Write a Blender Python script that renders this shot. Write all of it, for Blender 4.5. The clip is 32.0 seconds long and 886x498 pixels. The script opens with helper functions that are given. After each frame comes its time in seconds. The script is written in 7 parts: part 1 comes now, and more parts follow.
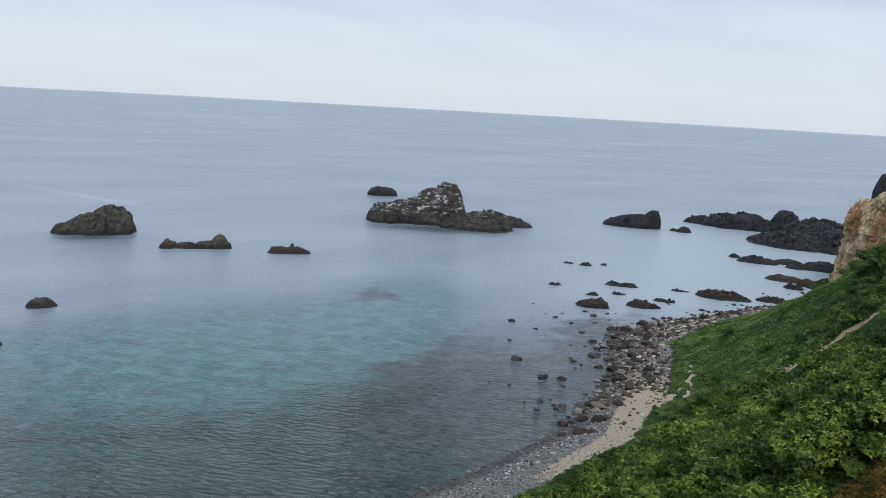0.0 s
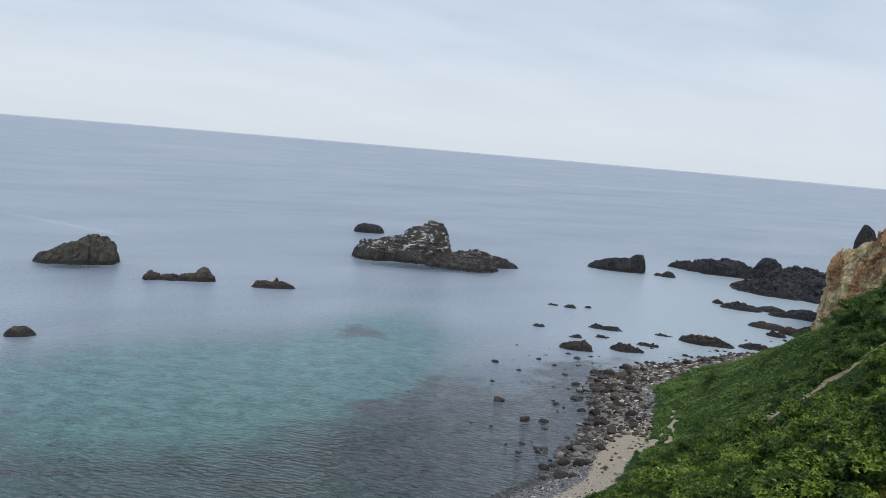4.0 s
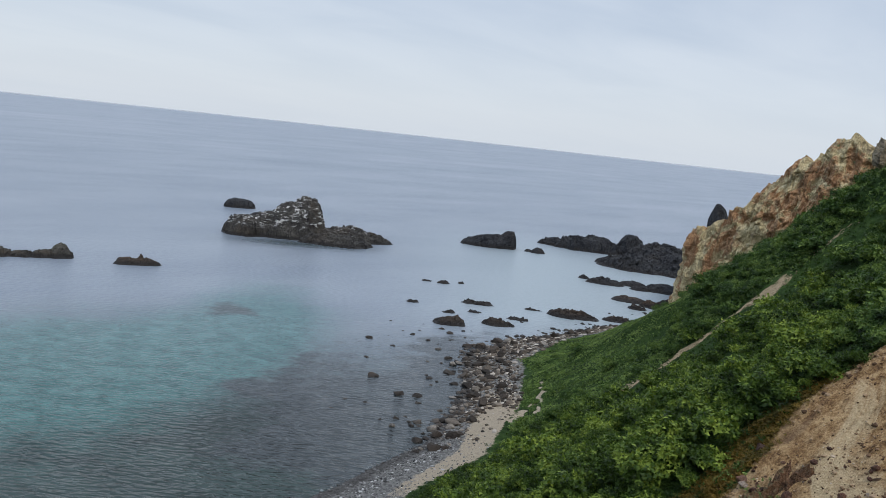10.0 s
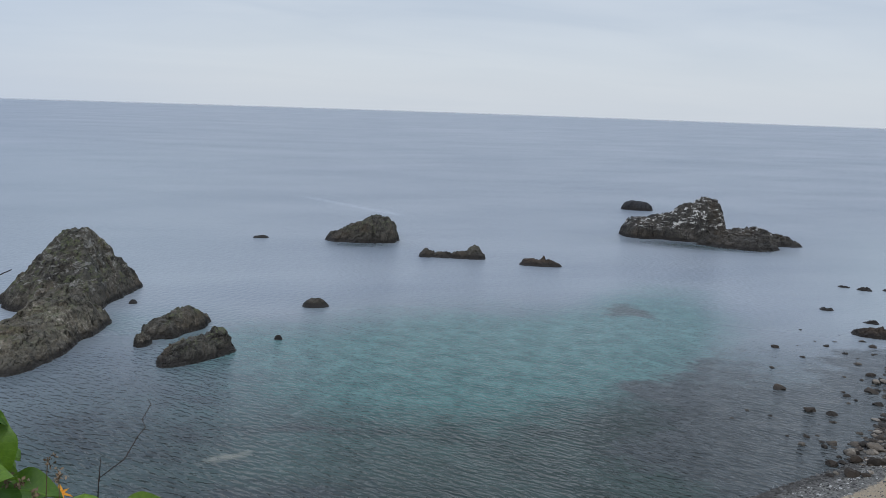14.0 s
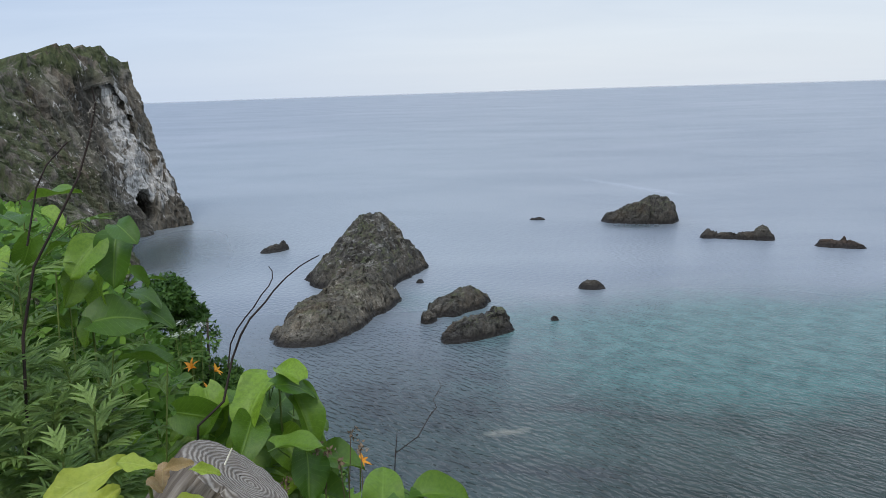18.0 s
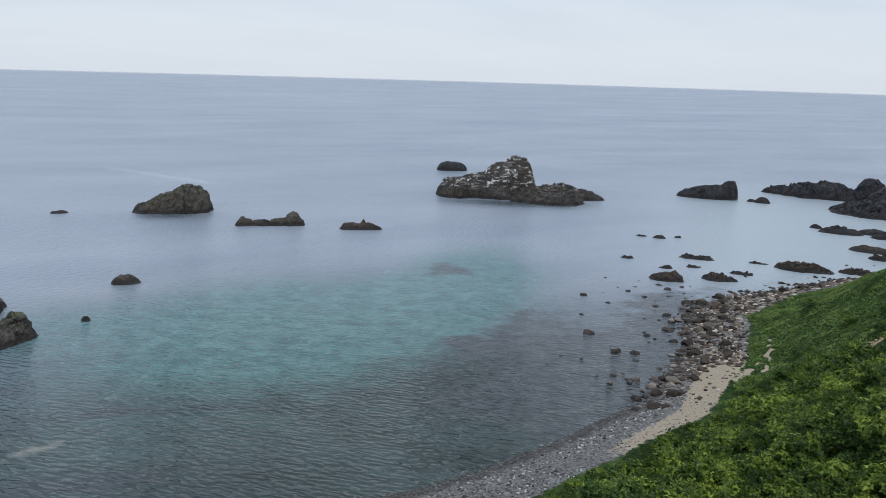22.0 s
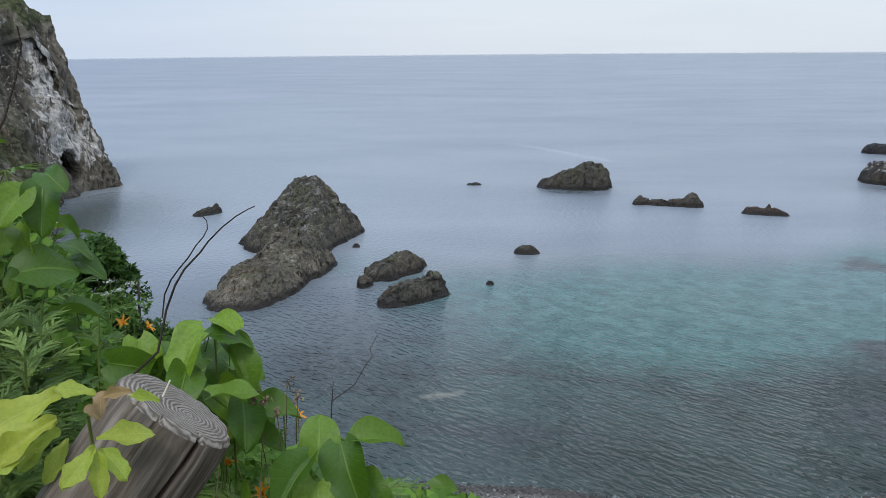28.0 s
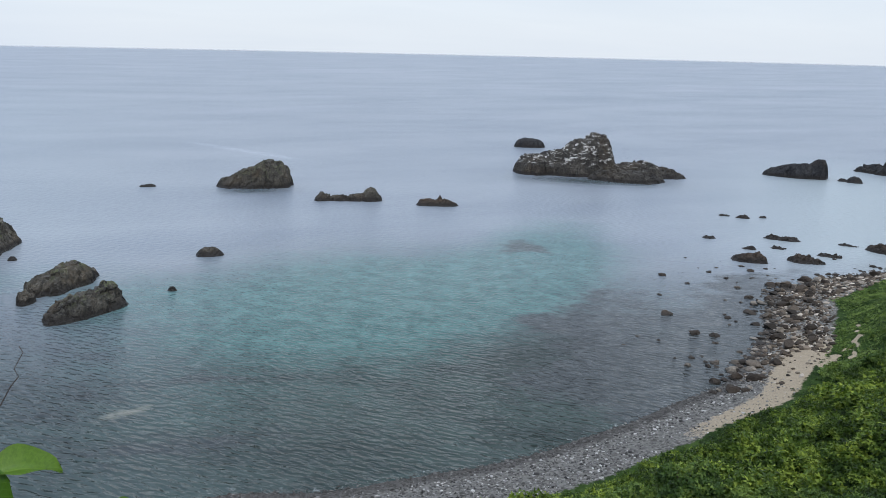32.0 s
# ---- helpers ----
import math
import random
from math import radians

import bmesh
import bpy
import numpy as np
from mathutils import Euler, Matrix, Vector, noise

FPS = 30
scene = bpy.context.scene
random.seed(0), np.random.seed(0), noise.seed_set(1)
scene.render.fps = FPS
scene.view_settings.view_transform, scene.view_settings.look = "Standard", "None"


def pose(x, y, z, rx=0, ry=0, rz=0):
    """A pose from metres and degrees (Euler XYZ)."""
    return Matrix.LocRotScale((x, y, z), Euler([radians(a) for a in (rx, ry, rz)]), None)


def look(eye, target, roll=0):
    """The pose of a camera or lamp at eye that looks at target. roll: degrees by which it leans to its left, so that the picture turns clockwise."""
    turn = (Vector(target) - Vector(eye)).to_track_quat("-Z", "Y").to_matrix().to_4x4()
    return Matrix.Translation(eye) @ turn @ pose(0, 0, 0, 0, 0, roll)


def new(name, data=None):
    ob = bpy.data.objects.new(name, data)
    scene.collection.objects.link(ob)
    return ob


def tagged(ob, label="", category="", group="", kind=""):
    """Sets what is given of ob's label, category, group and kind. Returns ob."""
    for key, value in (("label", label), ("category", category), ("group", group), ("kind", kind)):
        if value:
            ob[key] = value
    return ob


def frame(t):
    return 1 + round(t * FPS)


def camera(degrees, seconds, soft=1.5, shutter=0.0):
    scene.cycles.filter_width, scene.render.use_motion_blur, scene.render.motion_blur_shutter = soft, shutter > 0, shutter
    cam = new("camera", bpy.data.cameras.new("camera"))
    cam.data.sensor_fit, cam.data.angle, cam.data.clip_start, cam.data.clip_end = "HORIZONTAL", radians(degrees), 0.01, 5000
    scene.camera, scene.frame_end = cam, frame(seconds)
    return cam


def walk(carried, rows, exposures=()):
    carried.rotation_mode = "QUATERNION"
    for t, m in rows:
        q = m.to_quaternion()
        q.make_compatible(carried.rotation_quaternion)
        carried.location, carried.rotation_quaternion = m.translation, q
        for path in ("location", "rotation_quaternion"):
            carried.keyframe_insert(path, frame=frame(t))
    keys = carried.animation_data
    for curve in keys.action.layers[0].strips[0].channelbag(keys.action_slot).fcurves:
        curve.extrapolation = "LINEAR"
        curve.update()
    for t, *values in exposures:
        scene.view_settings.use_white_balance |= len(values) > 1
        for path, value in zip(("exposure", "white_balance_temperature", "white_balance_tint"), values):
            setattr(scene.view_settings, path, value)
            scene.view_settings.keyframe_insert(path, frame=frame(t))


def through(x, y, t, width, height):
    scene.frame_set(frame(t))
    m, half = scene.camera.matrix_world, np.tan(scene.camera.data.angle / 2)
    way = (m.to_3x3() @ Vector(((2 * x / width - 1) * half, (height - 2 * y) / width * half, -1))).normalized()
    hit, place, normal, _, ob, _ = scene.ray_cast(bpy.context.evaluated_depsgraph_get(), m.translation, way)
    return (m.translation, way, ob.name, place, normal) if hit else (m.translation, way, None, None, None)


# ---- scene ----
EXPOSURES = [(0.0, 0.0), (2.0, -0.1), (4.5, 0.0), (7.0, 0.02), (8.0, -0.07), (9.0, 0.02), (10.0, -0.08), (11.0, -0.02), (12.0, -0.18), (13.0, -0.15), (14.0, -0.2), (15.0, -0.1), (18.0, 0.05), (20.0, 0.15), (22.0, 0.0), (23.5, -0.05), (24.5, -0.05), (27.0, 0.05), (28.0, 0.07), (28.5, 0.22), (29.0, 0.16), (30.0, 0.12), (30.5, 0.25), (31.0, 0.2), (32.0, 0.15)]
EYE = Vector((0.0, 0.0, 50.0))
cam = camera(56.31, 32.0, soft=0.6)


def aim(dx, dy, dz, az, el, roll):
    """Pose of the hand-held camera: small shift from its stand, compass angle, tilt and lean in degrees."""
    a, e = radians(az), radians(el)
    eye = EYE + Vector((dx, dy, dz))
    return look(eye, eye + Vector((math.sin(a) * math.cos(e), math.cos(a) * math.cos(e), math.sin(e))), roll)


ROWS = [
    (0.0, -0.001, 0.000, 0.000, 37.41, -10.16, 3.24),
    (0.5, -0.001, 0.000, 0.000, 45.33, -9.32, 3.51),
    (1.0, -0.001, 0.000, 0.000, 50.96, -8.54, 3.43),
    (1.5, -0.001, 0.000, 0.000, 52.73, -7.84, 3.05),
    (2.0, -0.002, 0.000, 0.000, 52.70, -7.61, 3.28),
    (2.5, -0.002, 0.000, 0.000, 51.43, -7.48, 4.03),
    (3.0, -0.002, 0.000, 0.000, 48.38, -6.82, 4.36),
    (3.5, -0.002, 0.000, 0.000, 43.11, -7.01, 4.36),
    (4.0, -0.002, 0.000, 0.000, 38.23, -7.42, 4.88),
    (4.5, -0.002, 0.000, 0.000, 34.97, -7.93, 5.07),
    (6.5, -0.004, 0.000, 0.001, 34.87, -13.54, 4.10),
    (7.0, -0.004, 0.000, 0.001, 36.71, -12.06, 3.66),
    (7.5, -0.004, 0.000, 0.001, 38.52, -11.41, 3.13),
    (8.0, -0.005, 0.000, 0.001, 38.73, -10.69, 2.78),
    (8.5, -0.006, 0.000, 0.001, 38.35, -10.36, 3.82),
    (9.0, -0.006, 0.001, 0.001, 40.23, -10.13, 5.13),
    (9.5, -0.007, 0.001, 0.001, 44.27, -8.85, 5.91),
    (10.0, -0.008, 0.001, 0.001, 47.12, -8.22, 6.21),
    (10.5, -0.009, 0.001, 0.001, 46.81, -8.08, 6.97),
    (11.0, -0.010, 0.001, 0.002, 45.84, -6.05, 6.87),
    (11.5, -0.012, 0.001, 0.002, 42.55, -4.67, 5.38),
    (12.0, -0.014, 0.001, 0.002, 35.20, -5.30, 4.49),
    (12.5, -0.015, 0.001, 0.002, 31.56, -5.99, 3.83),
    (13.0, -0.018, 0.002, 0.003, 27.35, -6.07, 3.75),
    (13.5, -0.020, 0.002, 0.003, 22.44, -7.68, 3.35),
    (14.0, -0.023, 0.002, 0.004, 19.86, -10.02, 1.97),
    (14.5, -0.026, 0.002, 0.004, 11.58, -11.67, -0.17),
    (15.0, -0.030, 0.003, 0.005, 2.98, -11.57, -1.47),
    (15.5, -0.036, 0.008, 0.018, -0.00, -11.32, -1.63),
    (17.5, -0.034, 0.053, 0.008, 0.00, -11.48, -2.16),
    (18.0, -0.033, 0.054, 0.004, 0.61, -11.31, -1.86),
    (18.5, -0.024, 0.056, 0.012, 1.54, -11.49, -2.12),
    (19.0, -0.023, 0.046, 0.015, 2.26, -11.90, -1.78),
    (19.5, -0.036, 0.051, 0.013, 1.23, -11.70, -1.56),
    (20.0, -0.025, 0.043, 0.014, 3.18, -11.82, -1.19),
    (20.5, 0.033, 0.049, -0.005, 12.40, -13.13, -0.51),
    (21.0, 0.033, 0.034, -0.026, 19.08, -13.96, -0.06),
    (21.5, 0.029, 0.031, -0.024, 24.03, -13.33, 1.11),
    (22.0, 0.025, 0.027, -0.022, 32.54, -12.12, 1.67),
    (22.5, 0.022, 0.025, -0.021, 43.22, -11.04, 1.39),
    (23.0, 0.019, 0.022, -0.020, 49.96, -10.95, 1.57),
    (23.5, 0.017, 0.020, -0.020, 50.56, -11.18, 1.73),
    (24.0, 0.015, 0.019, -0.020, 49.62, -11.55, 1.91),
    (24.5, 0.013, 0.018, -0.020, 45.70, -12.05, 1.92),
    (26.5, 0.007, 0.014, -0.023, 29.85, -12.78, 0.86),
    (27.0, 0.005, 0.013, -0.024, 27.24, -13.52, 0.86),
    (27.5, 0.004, 0.013, -0.026, 17.04, -13.66, -0.18),
    (28.0, -0.035, 0.027, -0.021, 5.06, -13.84, -0.53),
    (28.5, -0.038, 0.032, -0.019, 0.44, -13.27, -1.94),
    (29.0, -0.045, 0.042, -0.019, 0.48, -12.64, -2.00),
    (29.5, -0.017, 0.043, -0.033, 7.52, -14.56, -1.05),
    (30.0, 0.005, 0.044, -0.046, 14.69, -16.23, -1.24),
    (30.5, 0.005, 0.041, -0.043, 18.11, -16.01, -1.02),
    (31.0, 0.005, 0.039, -0.041, 20.81, -14.90, -0.34),
    (31.5, 0.005, 0.038, -0.039, 23.30, -14.45, 0.15),
    (32.0, 0.004, 0.037, -0.039, 27.21, -13.86, 1.32),
]
walk(cam, [(t, aim(*r)) for t, *r in ROWS], EXPOSURES)

# ---- light ----
world = bpy.data.worlds.new("sky")
scene.world = world
world.use_nodes = True
wn, wl = world.node_tree.nodes, world.node_tree.links
wn.clear()


def wnode(kind, **vals):
    n = wn.new(kind)
    for k, v in vals.items():
        n.inputs[k].default_value = v
    return n


sky = wn.new("ShaderNodeTexSky")
sky.sky_type, sky.sun_disc = "NISHITA", False
sky.sun_elevation, sky.sun_rotation = radians(52), radians(200)
sky_gain = wn.new("ShaderNodeMix")
sky_gain.data_type, sky_gain.blend_type = "RGBA", "MULTIPLY"
sky_gain.inputs[0].default_value = 1.0
sky_gain.inputs[7].default_value = (0.10, 0.10, 0.10, 1)
wl.new(sky.outputs[0], sky_gain.inputs[6])
coord = wn.new("ShaderNodeTexCoord")
sep = wn.new("ShaderNodeSeparateXYZ")
wl.new(coord.outputs["Generated"], sep.inputs[0])
lift = wn.new("ShaderNodeMath")
lift.operation = "ADD"
lift.inputs[1].default_value = 0.12
absz = wn.new("ShaderNodeMath")
absz.operation = "ABSOLUTE"
wl.new(sep.outputs[2], absz.inputs[0])
wl.new(absz.outputs[0], lift.inputs[0])
deck = wn.new("ShaderNodeVectorMath")
deck.operation = "DIVIDE"
wl.new(coord.outputs["Generated"], deck.inputs[0])
comb = wn.new("ShaderNodeCombineXYZ")
for i in range(3):
    wl.new(lift.outputs[0], comb.inputs[i])
wl.new(comb.outputs[0], deck.inputs[1])
stretch = wn.new("ShaderNodeMapping")
stretch.inputs["Scale"].default_value = (0.55, 1.0, 0.3)
stretch.inputs["Rotation"].default_value = (0, 0, radians(25))
wl.new(deck.outputs[0], stretch.inputs[0])
cloud = wnode("ShaderNodeTexNoise", Scale=1.1, Detail=5.0, Roughness=0.5, Distortion=0.5)
wl.new(stretch.outputs[0], cloud.inputs["Vector"])
ramp = wn.new("ShaderNodeValToRGB")
ramp.color_ramp.elements[0].position, ramp.color_ramp.elements[0].color = 0.32, (0.52, 0.62, 0.775, 1)
ramp.color_ramp.elements[1].position, ramp.color_ramp.elements[1].color = 0.68, (0.70, 0.78, 0.90, 1)
wl.new(cloud.outputs[0], ramp.inputs[0])
haze = wn.new("ShaderNodeMapRange")
haze.inputs["From Min"].default_value, haze.inputs["From Max"].default_value = 0.0, 0.2
haze.inputs["To Min"].default_value, haze.inputs["To Max"].default_value = 0.9, 0.0
haze.interpolation_type = "SMOOTHSTEP"
wl.new(absz.outputs[0], haze.inputs[0])
over = wn.new("ShaderNodeMix")
over.data_type = "RGBA"
over.inputs[7].default_value = (0.75, 0.815, 0.90, 1)
wl.new(haze.outputs[0], over.inputs[0])
wl.new(ramp.outputs[0], over.inputs[6])
clear = wn.new("ShaderNodeMapRange")
clear.inputs["From Min"].default_value, clear.inputs["From Max"].default_value = 0.2, -0.5
clear.interpolation_type = "SMOOTHSTEP"
wl.new(sep.outputs[0], clear.inputs[0])
thin_cloud = wn.new("ShaderNodeMix")
thin_cloud.data_type, thin_cloud.blend_type = "RGBA", "MULTIPLY"
thin_cloud.inputs[7].default_value = (0.80, 0.87, 0.985, 1)
wl.new(clear.outputs[0], thin_cloud.inputs[0])
wl.new(over.outputs[2], thin_cloud.inputs[6])
cover = wn.new("ShaderNodeMix")
cover.data_type = "RGBA"
cover.inputs[0].default_value = 0.88
wl.new(sky_gain.outputs[2], cover.inputs[6])
wl.new(thin_cloud.outputs[2], cover.inputs[7])
zenith = wn.new("ShaderNodeMapRange")
zenith.inputs["From Min"].default_value, zenith.inputs["From Max"].default_value = 0.22, 0.95
zenith.inputs["To Min"].default_value, zenith.inputs["To Max"].default_value = 1.0, 2.3
wl.new(absz.outputs[0], zenith.inputs[0])
back = wn.new("ShaderNodeBackground")
wl.new(zenith.outputs[0], back.inputs[1])
wl.new(cover.outputs[2], back.inputs[0])
wout = wn.new("ShaderNodeOutputWorld")
wl.new(back.outputs[0], wout.inputs[0])

sun_data = bpy.data.lights.new("sun", "SUN")
sun_data.energy, sun_data.angle, sun_data.color = 1.5, radians(14), (1.0, 0.96, 0.9)
sun = new("sun", sun_data)
sun.matrix_world = pose(0, 0, 200, 38, 0, -20)


# ---- noise and mesh helpers ----
def _hash(i, j, k, seed):
    h = (i * 374761393 + j * 668265263 + k * 1274126177 + seed * 974634777) & 0xFFFFFFFF
    h = ((h ^ (h >> 13)) * 1274126177) & 0xFFFFFFFF
    return ((h ^ (h >> 16)) & 0xFFFF) / 32767.5 - 1.0


def vnoise(x, y, z=0.0, seed=0):
    """Smooth value noise from -1 to 1, on arrays."""
    x, y, z = np.broadcast_arrays(np.asarray(x, float), np.asarray(y, float), np.asarray(z, float))
    i, j, k = (np.floor(a).astype(np.int64) for a in (x, y, z))
    fx, fy, fz = (a - b for a, b in ((x, i), (y, j), (z, k)))
    fx, fy, fz = (f * f * (3 - 2 * f) for f in (fx, fy, fz))
    out = 0.0
    for a in (0, 1):
        for b in (0, 1):
            for c in (0, 1):
                w = (fx if a else 1 - fx) * (fy if b else 1 - fy) * (fz if c else 1 - fz)
                out = out + w * _hash(i + a, j + b, k + c, seed)
    return out


def fbm(x, y, z=0.0, seed=0, octaves=4, gain=0.5):
    out, amp, f = 0.0, 1.0, 1.0
    for o in range(octaves):
        out = out + amp * vnoise(np.asarray(x) * f + 17.3 * o, np.asarray(y) * f - 9.1 * o, np.asarray(z) * f + 4.7 * o, seed + o)
        amp, f = amp * gain, f * 2.03
    return out


def ridged(x, y, z=0.0, seed=0, octaves=4, gain=0.5):
    out, amp, f = 0.0, 1.0, 1.0
    for o in range(octaves):
        out = out + amp * (1 - 2 * np.abs(vnoise(np.asarray(x) * f + 7.7 * o, np.asarray(y) * f + 3.1 * o, np.asarray(z) * f, seed + o)))
        amp, f = amp * gain, f * 2.1
    return out


def worley(x, y, z=0.0, seed=0):
    """Cell noise: distance to the nearest seed point, how far from the cell's edge, and two random values of the cell."""
    x, y, z = np.broadcast_arrays(np.asarray(x, float), np.asarray(y, float), np.asarray(z, float))
    i, j, k = (np.floor(a).astype(np.int64) for a in (x, y, z))
    f1, f2 = np.full(x.shape, 9.0), np.full(x.shape, 9.0)
    ra, rb = np.zeros(x.shape), np.zeros(x.shape)
    for a in (-1, 0, 1):
        for b in (-1, 0, 1):
            for c in (-1, 0, 1):
                ii, jj, kk = i + a, j + b, k + c
                h0, h1, h2 = (_hash(ii, jj, kk, seed + q) for q in (0, 101, 202))
                d = (ii + 0.5 + 0.42 * h0 - x) ** 2 + (jj + 0.5 + 0.42 * h1 - y) ** 2 + (kk + 0.5 + 0.42 * h2 - z) ** 2
                near = d < f1
                f2 = np.where(near, f1, np.minimum(f2, d))
                ra, rb = np.where(near, h0 * h1 + 0.5 * h2, ra), np.where(near, h2, rb)
                f1 = np.where(near, d, f1)
    f1, f2 = np.sqrt(f1), np.sqrt(f2)
    return f1, f2 - f1, ra, rb


def smooth(a, lo, hi):
    t = np.clip((np.asarray(a, float) - lo) / (hi - lo), 0, 1)
    return t * t * (3 - 2 * t)


def mesh_from(name, verts, faces, shade_smooth=False):
    me = bpy.data.meshes.new(name)
    verts, faces = np.asarray(verts, np.float32), np.asarray(faces, np.int32)
    n = faces.shape[1]
    me.vertices.add(len(verts))
    me.vertices.foreach_set("co", verts.ravel())
    me.loops.add(faces.size)
    me.loops.foreach_set("vertex_index", faces.ravel())
    me.polygons.add(len(faces))
    me.polygons.foreach_set("loop_start", np.arange(len(faces), dtype=np.int32) * n)
    me.polygons.foreach_set("use_smooth", np.full(len(faces), shade_smooth))
    me.update(calc_edges=True)
    me.validate()
    return me


def attribute(me, name, values):
    me.attributes.new(name, "FLOAT", "POINT").data.foreach_set("value", np.asarray(values, np.float32))


def grid_faces(rows, cols, wrap=False):
    i, j = np.meshgrid(np.arange(rows - 1), np.arange(cols if wrap else cols - 1), indexing="ij")
    j2 = (j + 1) % cols
    a = i * cols
    return np.stack([a + j, a + j2, a + cols + j2, a + cols + j], -1).reshape(-1, 4)


def trim(verts, faces, keep):
    """Drops faces that are not kept, and the vertices that only they used."""
    faces = faces[keep]
    used = np.unique(faces)
    at = np.full(len(verts), -1)
    at[used] = np.arange(len(used))
    return verts[used], at[faces], used


def part(name, me, material, parent=None, label=""):
    """One mesh object, as a part under its thing, or as a thing of its own."""
    if isinstance(me, bmesh.types.BMesh):
        bm, me = me, bpy.data.meshes.new(name)
        bm.to_mesh(me)
        bm.free()
    if material and not me.materials:
        me.materials.append(material)
    ob = new(name, me)
    ob.parent = parent
    if label:
        ob["label"] = label
    return ob


# ---- materials ----
class Mat:
    """A node material with short ways to add nodes."""

    def __init__(self, name, rough=0.8, spec=0.3):
        self.m = bpy.data.materials.new(name)
        self.m.use_nodes = True
        self.n, self.l = self.m.node_tree.nodes, self.m.node_tree.links
        self.b = self.n["Principled BSDF"]
        self.b.inputs["Roughness"].default_value = rough
        self.b.inputs["Specular IOR Level"].default_value = spec
        self.co = self.n.new("ShaderNodeTexCoord").outputs["Object"]

    def put(self, sock, v):
        if isinstance(v, bpy.types.NodeSocket):
            self.l.new(v, sock)
        else:
            sock.default_value = v

    def world(self):
        return self.n.new("ShaderNodeNewGeometry").outputs["Position"]

    def mapped(self, src, scale=(1, 1, 1), rot=(0, 0, 0), loc=(0, 0, 0)):
        m = self.n.new("ShaderNodeMapping")
        m.inputs["Scale"].default_value, m.inputs["Rotation"].default_value, m.inputs["Location"].default_value = scale, rot, loc
        self.l.new(src, m.inputs[0])
        return m.outputs[0]

    def noise(self, scale, detail=4.0, rough=0.55, src=None, distort=0.0):
        t = self.n.new("ShaderNodeTexNoise")
        t.inputs["Scale"].default_value, t.inputs["Detail"].default_value = scale, detail
        t.inputs["Roughness"].default_value, t.inputs["Distortion"].default_value = rough, distort
        self.l.new(src or self.co, t.inputs["Vector"])
        return t.outputs["Fac"]

    def voronoi(self, scale, src=None, out="Distance", feature="F1"):
        t = self.n.new("ShaderNodeTexVoronoi")
        t.feature = feature
        t.inputs["Scale"].default_value = scale
        self.l.new(src or self.co, t.inputs["Vector"])
        return t.outputs[out]

    def attr(self, name):
        a = self.n.new("ShaderNodeAttribute")
        a.attribute_name = name
        return a.outputs["Fac"]

    def random(self):
        return self.n.new("ShaderNodeObjectInfo").outputs["Random"]

    def island(self):
        return self.n.new("ShaderNodeNewGeometry").outputs["Random Per Island"]

    def up(self):
        s = self.n.new("ShaderNodeSeparateXYZ")
        self.l.new(self.n.new("ShaderNodeNewGeometry").outputs["Normal"], s.inputs[0])
        return s.outputs[2]

    def axis(self, src, i):
        s = self.n.new("ShaderNodeSeparateXYZ")
        self.l.new(src, s.inputs[0])
        return s.outputs[i]

    def math(self, op, a, b=0.0, c=0.0):
        t = self.n.new("ShaderNodeMath")
        t.operation = op
        for s, v in zip(t.inputs, (a, b, c)):
            self.put(s, v)
        return t.outputs[0]

    def step(self, v, lo, hi, a=0.0, b=1.0):
        t = self.n.new("ShaderNodeMapRange")
        t.interpolation_type = "SMOOTHSTEP"
        self.put(t.inputs[0], v)
        for s, x in zip(t.inputs[1:5], (lo, hi, a, b)):
            s.default_value = x
        return t.outputs[0]

    def mix(self, fac, a, b, mode="MIX"):
        t = self.n.new("ShaderNodeMix")
        t.data_type, t.blend_type = "RGBA", mode
        self.put(t.inputs[0], fac)
        for s, v in ((t.inputs[6], a), (t.inputs[7], b)):
            self.put(s, (*v, 1) if isinstance(v, tuple) else v)
        return t.outputs[2]

    def ramp(self, fac, *stops):
        t = self.n.new("ShaderNodeValToRGB")
        e = t.color_ramp.elements
        while len(e) < len(stops):
            e.new(0.5)
        for x, (p, c) in zip(e, stops):
            x.position, x.color = p, (*c, 1)
        self.l.new(fac, t.inputs[0])
        return t.outputs[0]

    def bump(self, height, strength=0.5, dist=0.1, normal=None):
        t = self.n.new("ShaderNodeBump")
        t.inputs["Strength"].default_value, t.inputs["Distance"].default_value = strength, dist
        self.l.new(height, t.inputs["Height"])
        if normal:
            self.l.new(normal, t.inputs["Normal"])
        return t.outputs[0]

    def done(self, color, normal=None, rough=None):
        self.put(self.b.inputs["Base Color"], (*color, 1) if isinstance(color, tuple) else color)
        if normal:
            self.l.new(normal, self.b.inputs["Normal"])
        if rough is not None:
            self.put(self.b.inputs["Roughness"], rough)
        return self.m


